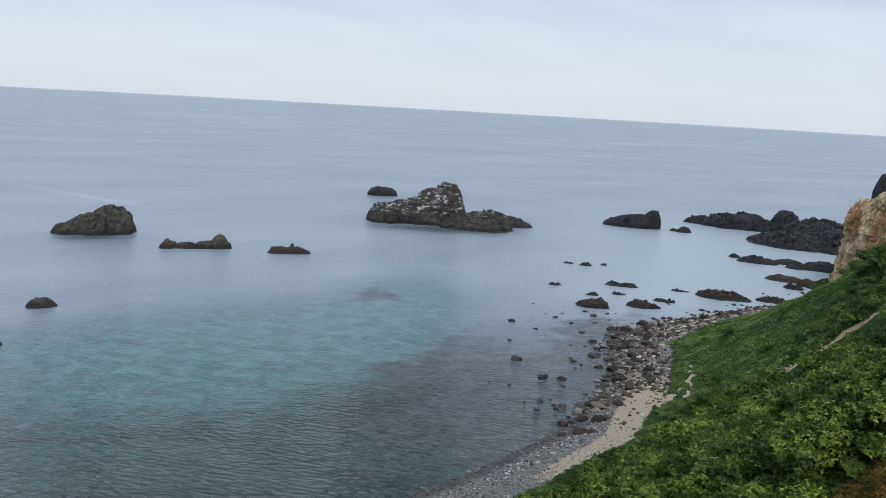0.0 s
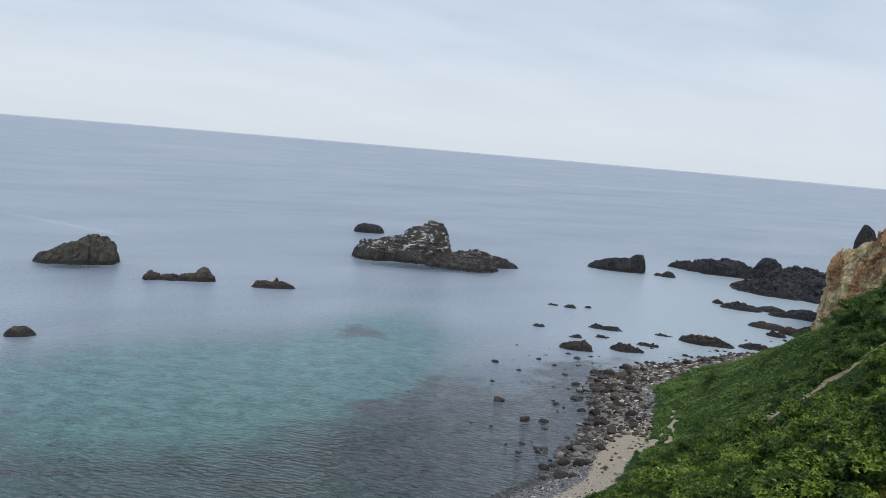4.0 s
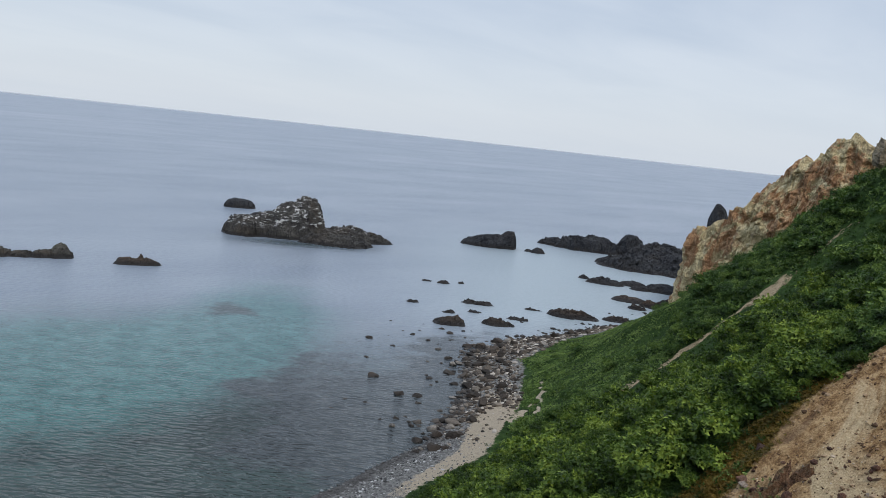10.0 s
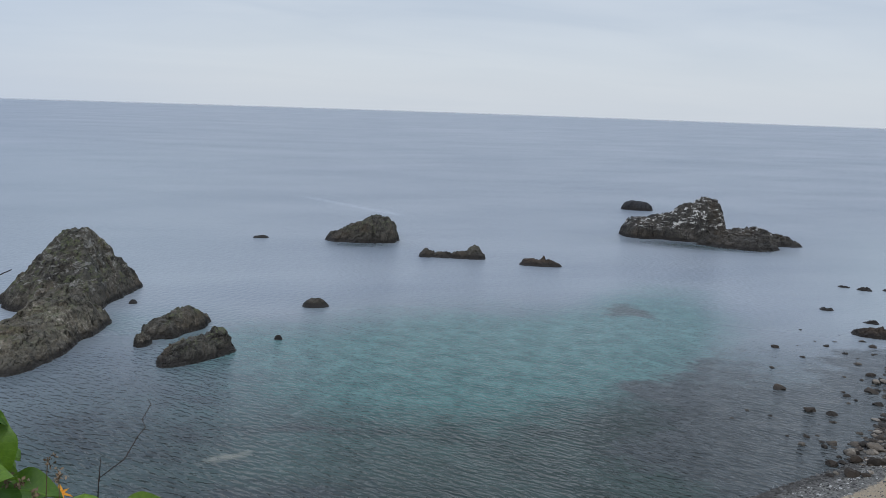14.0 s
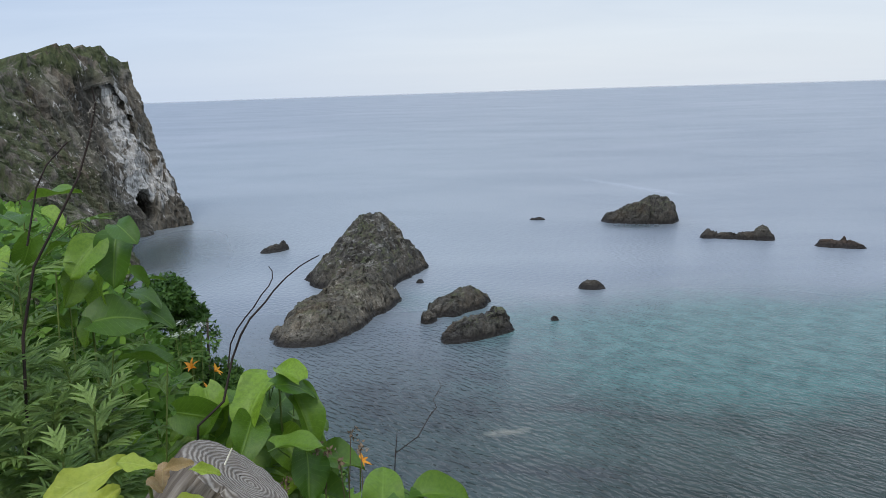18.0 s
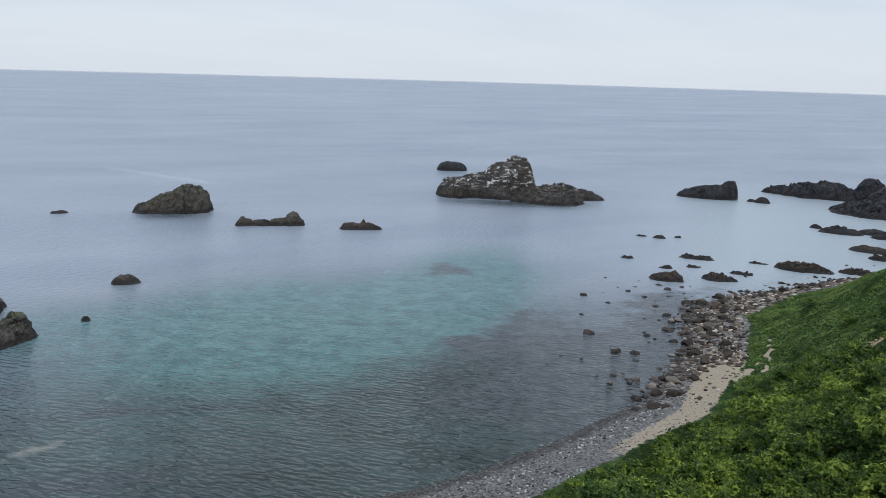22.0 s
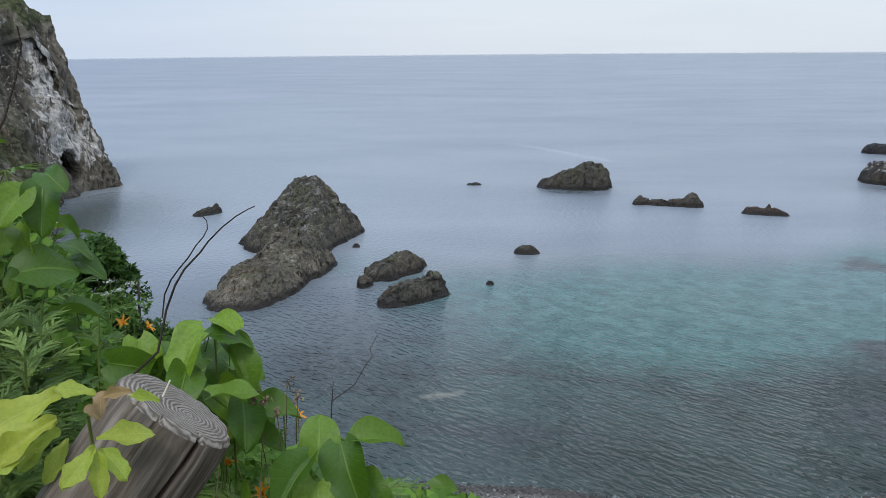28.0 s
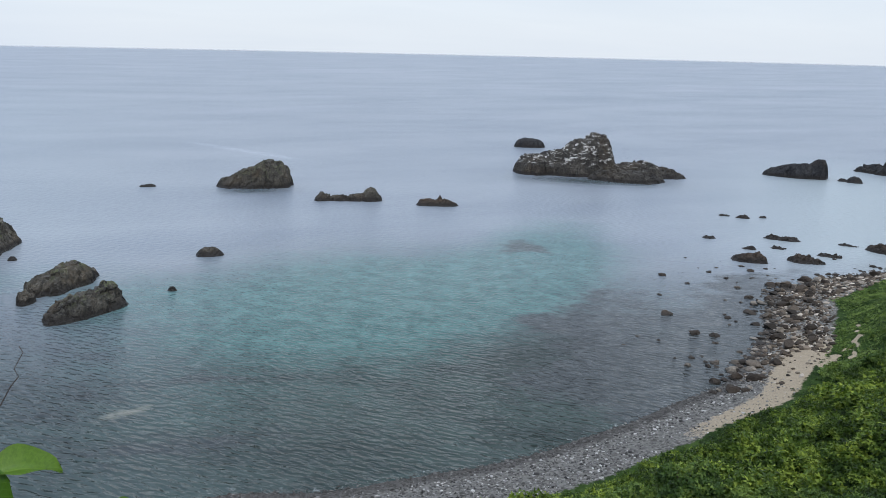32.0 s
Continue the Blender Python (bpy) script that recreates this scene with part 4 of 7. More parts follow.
# ---- cliffs ----
def cliff_mesh(name, foot, n_s, n_h, cap, rough, seed, column=(1, 1, 1), crown=0.0, hollow=None, blocks=1.0, spiky=0.8):
    """A cliff. Foot: x, y, low z, high z, lean-back in metres, from one end to the other, with the open air on the right hand."""
    foot = np.array(foot, float)
    d = np.concatenate([[0], np.cumsum(np.hypot(*np.diff(foot[:, :2], axis=0).T))])
    s = np.linspace(0, d[-1], n_s)
    fx, fy, lo, hi, lean = (np.interp(s, d, foot[:, i]) for i in range(5))
    k = max(3, n_s // 24)
    ker = np.ones(k) / k
    pad = lambda a: np.convolve(np.concatenate([np.full(k, a[0]), a, np.full(k, a[-1])]), ker, "same")[k:-k]
    bx, by, lean = pad(fx), pad(fy), pad(lean)
    tx, ty = np.gradient(bx), np.gradient(by)
    tl = np.hypot(tx, ty)
    nx, ny = ty / tl, -tx / tl
    teeth = worley(s / 3.4, 0.3, 0.2, seed + 15)[2] + 0.5 * worley(s / 1.4, 0.3, 0.2, seed + 16)[2]
    hi = hi + crown * (spiky * teeth + 1.1 * np.abs(vnoise(s / 8.5, 3.7, 0, seed + 18)) + 0.5 * fbm(s / 2.4, 5.5, 0, seed + 21, 3) + 0.6 * fbm(s / 9, 0.5, 0, seed + 5, 3) + 0.7 * fbm(s / 3.2, 2.5, 0, seed + 9, 3) + 0.8 * np.abs(vnoise(s / 6, 7.5, 0, seed + 12)))
    rows = []
    for t in np.linspace(0, 1, n_h):
        z = lo + (hi - lo) * t
        back = lean * t ** 1.1
        rows.append((bx - nx * back, by - ny * back, z, 1.0 - 0.5 * t ** 8))
    for c in np.linspace(0, 1, 12)[1:]:
        back = lean + cap * c
        z = hi - 0.28 * cap * c + 1.2 * fbm(s / 6, c * 4, 0, seed + 6, 3) * c
        rows.append((bx - nx * back, by - ny * back, z, 0.5))
    px, py, pz, am = (np.stack([np.broadcast_to(r[i], s.shape) for r in rows]) for i in range(4))
    g = ridged(px / 13 * column[0], py / 13 * column[1], pz / 13 * column[2], seed, 3) * 1.7 + ridged(px / 4.5 * column[0], py / 4.5 * column[1], pz / 4.5 * column[2], seed + 1, 3) * 1.0
    g = g + 0.7 * ridged(px / 2.2 * column[0], py / 2.2 * column[1], pz / 2.2 * column[2] * 0.8, seed + 2, 3, 0.6) - 0.4
    for wide, amp in ((5.5, 1.3), (2.3, 0.6)):
        _, gap, ra, _ = worley(px / wide * column[0], py / wide * column[1], pz / wide * column[2] * 1.2, seed + int(wide))
        g = g + blocks * amp * (ra - 0.5 * (1 - smooth(gap, 0, 0.14)))
    px, py = px + nx * am * rough * (g - 0.8), py + ny * am * rough * (g - 0.8)
    pz = pz + 0.35 * rough * fbm(px / 2.2, py / 2.2, pz / 2.2, seed + 3, 3) * (np.arange(len(rows))[:, None] > 0)
    if hollow:
        hx, hy, hz, hr, deep = hollow
        far_ = np.sqrt((px - hx) ** 2 + (py - hy) ** 2 + ((pz - hz) * 0.75) ** 2)
        into = deep * (1 - smooth(far_, 0.45 * hr, hr))
        px, py = px - 0.7 * into, py + 0.71 * into
    v = np.stack([px, py, pz], -1).reshape(-1, 3)
    f = grid_faces(len(rows), n_s)[:, ::-1]
    wall = np.arange(len(f)) < (n_h - 1) * (n_s - 1)
    out = []
    for piece, keep in (("rock_face", wall), ("cliff_top", ~wall)):
        pv, pf, used = trim(v, f, keep)
        out.append((mesh_from(piece, pv, pf), pv))
    return out


# the big grey headland
HEAD_FOOT = [(-230, 420, -2, 58, 34), (-150, 372, -2, 60, 30), (-112, 338, -2, 54, 26), (-92, 318, -2, 53, 24), (-103, 306, -2, 65, 24), (-102.5, 296, -2, 65, 25), (-101, 280, -2, 60.5, 28),
             (-97, 258, -2, 55.5, 33), (-87, 232, -2, 50, 38), (-79, 209, -2, 42, 42), (-86, 178, -2, 42, 45), (-113, 145, -2, 55, 45), (-135, 120, -2, 55, 40)]
headland = new("headland")
for me, hv in cliff_mesh("headland", HEAD_FOOT[::-1], 900, 130, 60, 1.25, 51, (1, 1, 0.26), 2.3, (-103.6, 301.2, 9.2, 5.6, 15), 0.45, 0.25):
    mid_y = np.interp(hv[:, 2], (8, 15, 30, 50), (300, 302, 307, 309))
    face = np.exp(-(((hv[:, 1] - mid_y) / np.interp(hv[:, 2], (8, 15, 28, 38, 52), (9, 14, 11, 6.5, 3.5))) ** 2))
    attribute(me, "white", 0.95 * face * smooth(hv[:, 2], 5, 13) * (1 - smooth(hv[:, 2], 50, 58)))
    attribute(me, "green", np.clip(smooth(300 - hv[:, 1], 5, 60) * 0.75 + 0.8 * smooth(hv[:, 2], 52, 62), 0, 0.85))
    part(me.name, me, HEADLAND, headland)
tagged(headland, "towering grey sea cliff with a white guano-streaked face", "cliff")

# ochre cliff at the end of the beach
TAN_FOOT = [(240, 50, 48, 50, 2), (230, 60, 47, 51, 3), (226.5, 65, 43, 50.5, 4), (226, 68, 40, 57, 5), (226.5, 75, 35, 59, 7), (227, 79.5, 32, 57.5, 7.5), (227.5, 83, 29, 53, 8), (229, 90, 22, 50.5, 8),
            (230, 94, 19, 47, 8), (231, 98.5, 15, 42, 8), (232, 103, 11, 37.5, 8), (236, 113, 3, 30, 6), (240, 121, -1, 26, 4), (250, 127, -1, 24, 5), (268, 128, -1, 26, 8), (290, 120, -1, 30, 10)]
ochre_cliff = new("ochre_cliff")
for me, _ in cliff_mesh("ochre_cliff", TAN_FOOT[::-1], 520, 150, 22, 0.95, 71, (1, 1, 0.5), 1.7, None, 0.75):
    part(me.name, me, OCHRE, ochre_cliff)
tagged(ochre_cliff, "crumbling ochre and rust-red cliff above the beach", "cliff")
red = rock_material("red_outcrop_rock", (0.030, 0.018, 0.011), (0.15, 0.080, 0.042), (0.34, 0.235, 0.145), 0.4, wet=False, lichen=0.9)
for az_, d_, lobes_, k, text in (
        (71.3, 65.0, [(0, 0, 1.3, 0.8, 25, 1.0, 2.4, 0.2), (-1.7, -0.7, 0.8, 0.6, 50, 0.9, 2.2, 0.3), (1.6, 0.5, 0.8, 0.5, 0, 0.7, 2.2, 0.0), (0.6, 1.6, 0.9, 0.5, 60, 0.7, 2.2, 0.0)], 1, "broad rust-red and olive outcrop breaking through bare earth"),
        (72.6, 61.8, [(0, 0, 0.8, 0.6, 60, 0.8, 2.2, 0.3), (-1.3, 0, 0.8, 0.6, 0, 0.6, 2, 0), (1.0, -0.6, 0.7, 0.5, 0, 0.5, 2, 0)], 2, "dark red outcrop below the broad one"),
        (70.3, 61.6, [(0, 0, 0.7, 0.5, 0, 0.6, 2.2, 0.2), (-1.0, 0.4, 0.6, 0.5, 0, 0.5, 2, 0)], 3, "low brown outcrop half buried in bare earth"),
        (74.2, 59.5, [(0, 0, 0.9, 0.6, 30, 0.55, 2.2, 0.2)], 4, "small rust-red outcrop half buried in scree")):
    sea_rock("outcrop", az_, d_, lobes_, red, text, 0.08, 1.2, 90 + k, group="outcrops on the bare slope", z=-0.25, sink=-0.5, drape=True)


# ---- beach stones ----
def boulder_material(name="beach_boulder", *tones):
    m = Mat(name, 0.88, 0.2)
    a, b = m.noise(1.1, 5, 0.6), m.noise(6.0, 5, 0.65)
    pick = m.random()
    base = m.ramp(pick, *(tones or ((0.0, (0.018, 0.014, 0.011)), (0.5, (0.050, 0.037, 0.028)), (0.78, (0.12, 0.095, 0.072)), (1.0, (0.36, 0.315, 0.26)))))
    c = m.mix(m.step(m.math("ADD", m.math("MULTIPLY", a, 0.5), m.math("MULTIPLY", b, 0.5)), 0.35, 0.65, 0.55, 0.0), base, (0.045, 0.038, 0.03))
    w = m.world()
    c = m.mix(m.step(m.math("ADD", m.axis(w, 2), m.math("MULTIPLY", a, 0.5)), 0.45, 1.0, 0.75, 0.0), c, (0.035, 0.03, 0.026))
    return m.done(c, m.bump(m.math("ADD", a, b), 0.8, 0.2))


def stone_material(name="loose_stone", *tones):
    m = Mat(name, 0.9, 0.2)
    base = m.ramp(m.island(), *tones) if tones else m.ramp(m.island(), (0.0, (0.022, 0.018, 0.014)), (0.5, (0.078, 0.059, 0.043)), (0.83, (0.19, 0.152, 0.115)), (1.0, (0.50, 0.44, 0.37)))
    w = m.world()
    c = m.mix(m.step(m.axis(w, 2), 0.25, 0.7, 0.7, 0.0), base, (0.04, 0.036, 0.033))
    return m.done(c, m.bump(m.noise(9.0, 4, 0.6, w), 0.5, 0.05))


BOULDER, STONE = boulder_material(), stone_material()
rng = np.random.default_rng(7)


def ball(level):
    bm = bmesh.new()
    bmesh.ops.create_icosphere(bm, subdivisions=level, radius=1.0)
    v = np.array([p.co[:] for p in bm.verts])
    f = np.array([[q.index for q in p.verts] for p in bm.faces])
    bm.free()
    return v, f


BALL_V, BALL_F = ball(3)
PEB_V, PEB_F = ball(1)


def boulder_mesh(seed):
    v = BALL_V.copy()
    k = 1 + 0.30 * fbm(v[:, 0] * 1.1, v[:, 1] * 1.1, v[:, 2] * 1.1, seed, 2)
    v = v * k[:, None]
    gen = np.random.default_rng(seed)
    for n in gen.normal(size=(15, 3)):
        n /= np.linalg.norm(n)
        v -= np.maximum(v @ n - gen.uniform(0.5, 0.8), 0)[:, None] * n
    v *= (1 + 0.07 * fbm(v[:, 0] * 4, v[:, 1] * 4, v[:, 2] * 4, seed + 9, 3))[:, None]
    return mesh_from("boulder", v, BALL_F)


BOULDERS = [boulder_mesh(200 + i) for i in range(9)]


def crag(az, d, z, wide, high, lean, seed):
    """A broken rock tooth standing on the hillside."""
    gen = np.random.default_rng(seed)
    v, f = ball(5)
    v = v * (1 + 0.22 * fbm(v[:, 0] * 1.3, v[:, 1] * 1.3, v[:, 2] * 1.3, seed, 3))[:, None]
    for n in gen.normal(size=(26, 3)) * np.array([1, 1, 0.7]):
        n /= np.linalg.norm(n)
        v -= np.maximum(v @ n - gen.uniform(0.60, 0.9), 0)[:, None] * n
    _, gap, ra, _ = worley(v[:, 0] * 3.2, v[:, 1] * 3.2, v[:, 2] * 3.2 + 0.8 * v[:, 0], seed + 4)
    k = 0.10 * ridged(v[:, 0] * 3, v[:, 1] * 3, v[:, 2] * 4, seed + 2, 5, 0.6) + 0.10 * ra - 0.07 * (1 - smooth(gap, 0, 0.12))
    v *= (0.97 + k)[:, None]
    ob = part("crag", mesh_from("crag", v, f), GREY_CLIFF)
    x, y = d * math.sin(radians(az)), d * math.cos(radians(az))
    ob.matrix_world = pose(x, y, z, 0, lean, -az) @ Matrix.Diagonal((wide, wide, high, 1))
    return tagged(ob, "weathered grey-tan rock crag standing up from the green slope", "rock", "crags on the hillside")


crag(74.1, 150, 53.5, 1.6, 2.3, 3, 812)
crag(76.65, 138, 55.6, 2.1, 6.2, 14, 829)
crag(76.25, 137, 52.4, 1.7, 3.4, 6, 841)
crag(80.2, 148, 63.0, 5.2, 9.8, 10, 833)


def boulder(x, y, size, flat=0.55):
    z = max(float(land(x, y)), -0.25)
    ob = part("boulder", BOULDERS[rng.integers(9)], BOULDER)
    s = size * 0.5
    ob.matrix_world = pose(x, y, z + s * flat * 0.3, rng.uniform(-15, 15), rng.uniform(-15, 15), rng.uniform(0, 360)) @ Matrix.Diagonal((s, s * rng.uniform(0.65, 1.0), s * flat, 1))
    wet = "dark wet" if z < 0.3 else "weathered grey-brown"
    return tagged(ob, wet + (" boulder standing in the shallows" if z < 0.05 else " boulder on the stony beach"), "boulder", "boulders along the shore")


# boulders standing alone in the shallows: compass angle, distance, width
for az_, d_, s_ in ((42.6, 189, 2.6), (44.3, 184, 1.7), (46.1, 201, 1.5), (47.5, 185, 2.1), (43.2, 160, 2.9), (45.1, 150, 3.0), (46.4, 150, 2.9), (42.5, 173, 1.7), (46.9, 164, 1.5), (48.5, 167, 3.2), (45.1, 137, 1.6),
                    (46.0, 136, 1.5), (46.6, 136, 2.3), (47.3, 129, 1.7), (41.3, 145, 1.2), (42.7, 144, 1.5), (40.3, 140, 1.1), (44.0, 208, 1.6), (45.6, 196, 2.0), (46.8, 192, 1.7), (47.6, 205, 2.2), (48.3, 201, 2.6),
                    (49.2, 205, 1.8), (44.9, 199, 1.3), (46.3, 208, 1.2), (43.9, 193, 1.2), (47.9, 174, 1.4), (49.5, 190, 3.6), (50.6, 192, 3.8), (51.6, 197, 3.4), (52.4, 200, 3.0), (49.0, 160, 2.4), (49.4, 152, 2.0), (50.1, 186, 2.4)):
    boulder(d_ * math.sin(radians(az_)), d_ * math.cos(radians(az_)), s_)
placed = 0
while placed < 80:
    x, out = rng.uniform(92, 236), 1.0 + 13 * rng.random() ** 1.6
    if rng.random() < np.interp(x, (92, 106, 150, 185, 236), (0.2, 1.0, 1.0, 0.45, 0.5)):
        boulder(x, float(np.interp(x, SHORE_X, SHORE_Y)) + out, float(np.clip(rng.lognormal(0.1, 0.4), 0.6, 2.2)), rng.uniform(0.4, 0.75))
        placed += 1
placed = 0
while placed < 250:
    x = rng.uniform(86, 244)
    bw = float(beach_width(x))
    dense = np.interp(x, (86, 96, 108, 150, 175, 244), (0.15, 0.6, 1.0, 1.0, 0.55, 0.5))
    if rng.random() > dense:
        continue
    u = rng.normal(0.30, 0.30) * bw
    if u > bw * 0.85 or u < -7:
        continue
    if 74 < x < 116 and u > bw * 0.46:
        continue
    boulder(x, float(np.interp(x, SHORE_X, SHORE_Y)) - u, float(np.clip(rng.lognormal(0.4, 0.45), 0.7, 3.3)), rng.uniform(0.5, 0.85))
    placed += 1


def stones(name, spots, sizes, label, material=None):
    n = len(spots)
    turn = rng.uniform(0, 6.283, n)
    c, s = np.cos(turn), np.sin(turn)
    shape = rng.uniform(0.7, 1.3, (n, 1, 3)) * np.array([1.0, 0.8, 0.6]) * sizes[:, None, None] * 0.5
    warp = 1 + 0.25 * rng.uniform(-1, 1, (n, len(PEB_V), 1))
    p = PEB_V[None] * warp * shape
    p = np.stack([p[..., 0] * c[:, None] - p[..., 1] * s[:, None], p[..., 0] * s[:, None] + p[..., 1] * c[:, None], p[..., 2]], -1) + spots[:, None, :]
    f = PEB_F[None] + (np.arange(n) * len(PEB_V))[:, None, None]
    return tagged(part(name, mesh_from(name, p.reshape(-1, 3), f.reshape(-1, 3)), material or STONE), label, "stones", kind="stuff")


def shore_spots(n, x0, x1, u0, u1, power=1.0):
    x = rng.uniform(x0, x1, n)
    t = rng.random(n) ** power
    y = np.interp(x, SHORE_X, SHORE_Y) - (u0 + (u1 - u0) * t) * beach_width(x)
    return np.stack([x, y, np.maximum(land(x, y), -0.1)], -1)


cob = np.concatenate([shore_spots(3300, 96, 242, -0.15, 0.9), shore_spots(1600, 108, 165, -0.1, 1.02)])
bare_sand = (cob[:, 0] < 114) & (inland(cob[:, 0], cob[:, 1]) > 0.48 * beach_width(cob[:, 0]))
cob = cob[~bare_sand | (rng.random(len(cob)) < 0.2)]
stones("cobbles", cob, np.clip(rng.lognormal(-0.55, 0.5, len(cob)), 0.22, 1.7), "grey and brown cobbles strewn along the beach")
shingle = np.concatenate([shore_spots(8600, 4, 100, -0.05, 0.95), shore_spots(1500, 2, 98, -0.07, 0.10)])
up_beach = inland(shingle[:, 0], shingle[:, 1]) / beach_width(shingle[:, 0])
shingle = shingle[(up_beach < 0.5) | (shingle[:, 0] < 64) | (rng.random(len(shingle)) < 0.25)]
stones("shingle", shingle, np.clip(rng.lognormal(-1.45, 0.4, len(shingle)), 0.12, 0.7), "grey shingle covering the beach",
       stone_material("grey_shingle", (0.0, (0.022, 0.021, 0.020)), (0.5, (0.085, 0.081, 0.075)), (0.85, (0.20, 0.195, 0.185)), (1.0, (0.50, 0.48, 0.45))))
es = Mat("earth_stone", 0.95, 0.1)
EARTH_STONE = es.done(es.ramp(es.island(), (0.0, (0.06, 0.035, 0.02)), (0.5, (0.17, 0.10, 0.055)), (0.9, (0.32, 0.22, 0.13)), (1.0, (0.55, 0.47, 0.36))), es.bump(es.noise(6.0), 0.5, 0.05))
sl = rng.uniform((38, 3), (84, 28), (16000, 2))
sl = sl[bare(sl[:, 0], sl[:, 1]) > 0.5]
sl = sl[fbm(sl[:, 0] / 5, sl[:, 1] / 5, 0, 38, 3) + 0.9 * np.exp(-(((sl[:, 0] - 58) / 6) ** 2 + ((sl[:, 1] - 13) / 5) ** 2)) + 0.7 * np.exp(-(((sl[:, 0] - 61) / 3) ** 2 + ((sl[:, 1] - 24.5) / 2) ** 2)) > rng.uniform(-0.6, 1.1, len(sl))][:6500]
stones("scree", np.column_stack([sl, land(sl[:, 0], sl[:, 1])]), np.clip(rng.lognormal(-2.0, 0.6, len(sl)), 0.05, 0.6), "loose stones scattered over the bare earth slope", EARTH_STONE)


# ---- shrubs ----
def leaf_material(name, dark, mid, light, gloss=0.55, spec=0.15):
    m = Mat(name, gloss, spec)
    w = m.world()
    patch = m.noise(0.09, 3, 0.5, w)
    # Noise lumps imitate lit tops and shaded hollows in the leaf colour.
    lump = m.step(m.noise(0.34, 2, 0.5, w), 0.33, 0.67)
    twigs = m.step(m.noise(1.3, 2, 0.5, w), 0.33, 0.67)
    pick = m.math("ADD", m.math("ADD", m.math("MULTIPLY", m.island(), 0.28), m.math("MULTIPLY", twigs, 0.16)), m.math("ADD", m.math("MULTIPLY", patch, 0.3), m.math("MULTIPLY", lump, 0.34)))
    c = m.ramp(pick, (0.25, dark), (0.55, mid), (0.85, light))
    m.b.inputs["Subsurface Weight"].default_value = 0.0
    out = m.done(c)
    thin = m.n.new("ShaderNodeBsdfTranslucent")
    m.l.new(m.mix(0.35, c, (0.2, 0.35, 0.04)), thin.inputs["Color"])
    mixer = m.n.new("ShaderNodeMixShader")
    mixer.inputs[0].default_value = 0.18
    m.l.new(m.b.outputs[0], mixer.inputs[1])
    m.l.new(thin.outputs[0], mixer.inputs[2])
    m.l.new(mixer.outputs[0], m.n["Material Output"].inputs[0])
    return out


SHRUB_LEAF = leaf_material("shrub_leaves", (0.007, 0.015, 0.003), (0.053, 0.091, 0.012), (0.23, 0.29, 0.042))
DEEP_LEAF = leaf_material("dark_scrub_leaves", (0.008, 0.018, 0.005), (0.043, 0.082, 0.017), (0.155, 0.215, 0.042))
GRASS_LEAF = leaf_material("meadow_grass", (0.045, 0.074, 0.018), (0.105, 0.160, 0.036), (0.19, 0.25, 0.066), 0.6)
# Undergrowth tone set near black so gaps between shrubs look shaded.
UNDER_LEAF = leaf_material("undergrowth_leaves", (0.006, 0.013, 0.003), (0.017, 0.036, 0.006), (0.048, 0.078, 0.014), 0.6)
bark = Mat("shrub_bark", 0.9, 0.2)
BARK = bark.done(bark.ramp(bark.noise(3.0, 5, 0.65, bark.mapped(bark.co, (1, 1, 0.25))), (0.3, (0.045, 0.033, 0.024)), (0.7, (0.15, 0.12, 0.095))), bark.bump(bark.noise(20), 0.6, 0.02))


def rosettes(centres, outward, size, per, gen, plain=False):
    """Leaf rosettes: pointed leaves round each centre. Returns vertices and faces; plain leaves are single triangles."""
    n = len(centres)
    out = outward / np.linalg.norm(outward, axis=1, keepdims=True)
    ref = np.where(np.abs(out[:, 2:3]) > 0.9, np.array([[1.0, 0, 0]]), np.array([[0, 0, 1.0]]))
    a = np.cross(out, ref)
    a /= np.linalg.norm(a, axis=1, keepdims=True)
    b = np.cross(out, a)
    ang = gen.uniform(0, 6.283, (n, 1)) + np.arange(per) * (6.283 / per) + gen.uniform(-0.4, 0.4, (n, per))
    up = gen.uniform(-0.25, 1.25, (n, per)) if plain else gen.uniform(0.05, 0.75, (n, per))
    d = (np.cos(ang)[..., None] * a[:, None] + np.sin(ang)[..., None] * b[:, None]) * np.cos(up)[..., None] + out[:, None] * np.sin(up)[..., None]
    side = np.cross(d, out[:, None])
    side /= np.linalg.norm(side, axis=2, keepdims=True) + 1e-6
    s = (size * gen.uniform(0.7, 1.3, (n, per)))[..., None]
    c = centres[:, None]
    root, tip = c + d * s * 0.08, c + d * s
    mid = c + d * s * 0.5
    droop = np.array([0, 0, -1.0]) * s * 0.06
    if plain:
        v = np.stack([root + side * s * 0.30 + (mid - root) * 0.35, tip + droop * 2, root - side * s * 0.30 + (mid - root) * 0.35], 2).reshape(-1, 3)
        return v, np.arange(len(v)).reshape(-1, 3)
    v = np.stack([root, mid + side * s * 0.27 + droop, tip + droop * 2, mid - side * s * 0.27 + droop], 2).reshape(-1, 3)
    return v, np.arange(len(v)).reshape(-1, 4)


def crown_cloud(gen, wide, high, lobes, per_lobe):
    """Centres and outward directions over a bumpy crown."""
    cs, os_ = [], []
    for k in range(lobes):
        a, r = gen.uniform(0, 6.283), wide * gen.uniform(0.15, 0.78)
        rad = wide * gen.uniform(0.20, 0.38)
        mid = np.array([r * math.cos(a), r * math.sin(a), high * gen.uniform(0.35, 0.75) * (1.15 - 0.5 * r / wide)])
        d = gen.normal(size=(per_lobe, 3))
        d[:, 2] = np.abs(d[:, 2]) * 0.9 - 0.25
        d /= np.linalg.norm(d, axis=1, keepdims=True)
        cs.append(mid + d * rad * gen.uniform(0.75, 1.08, (per_lobe, 1)))
        os_.append(d + np.array([0, 0, 0.7]))
    return np.concatenate(cs), np.concatenate(os_)


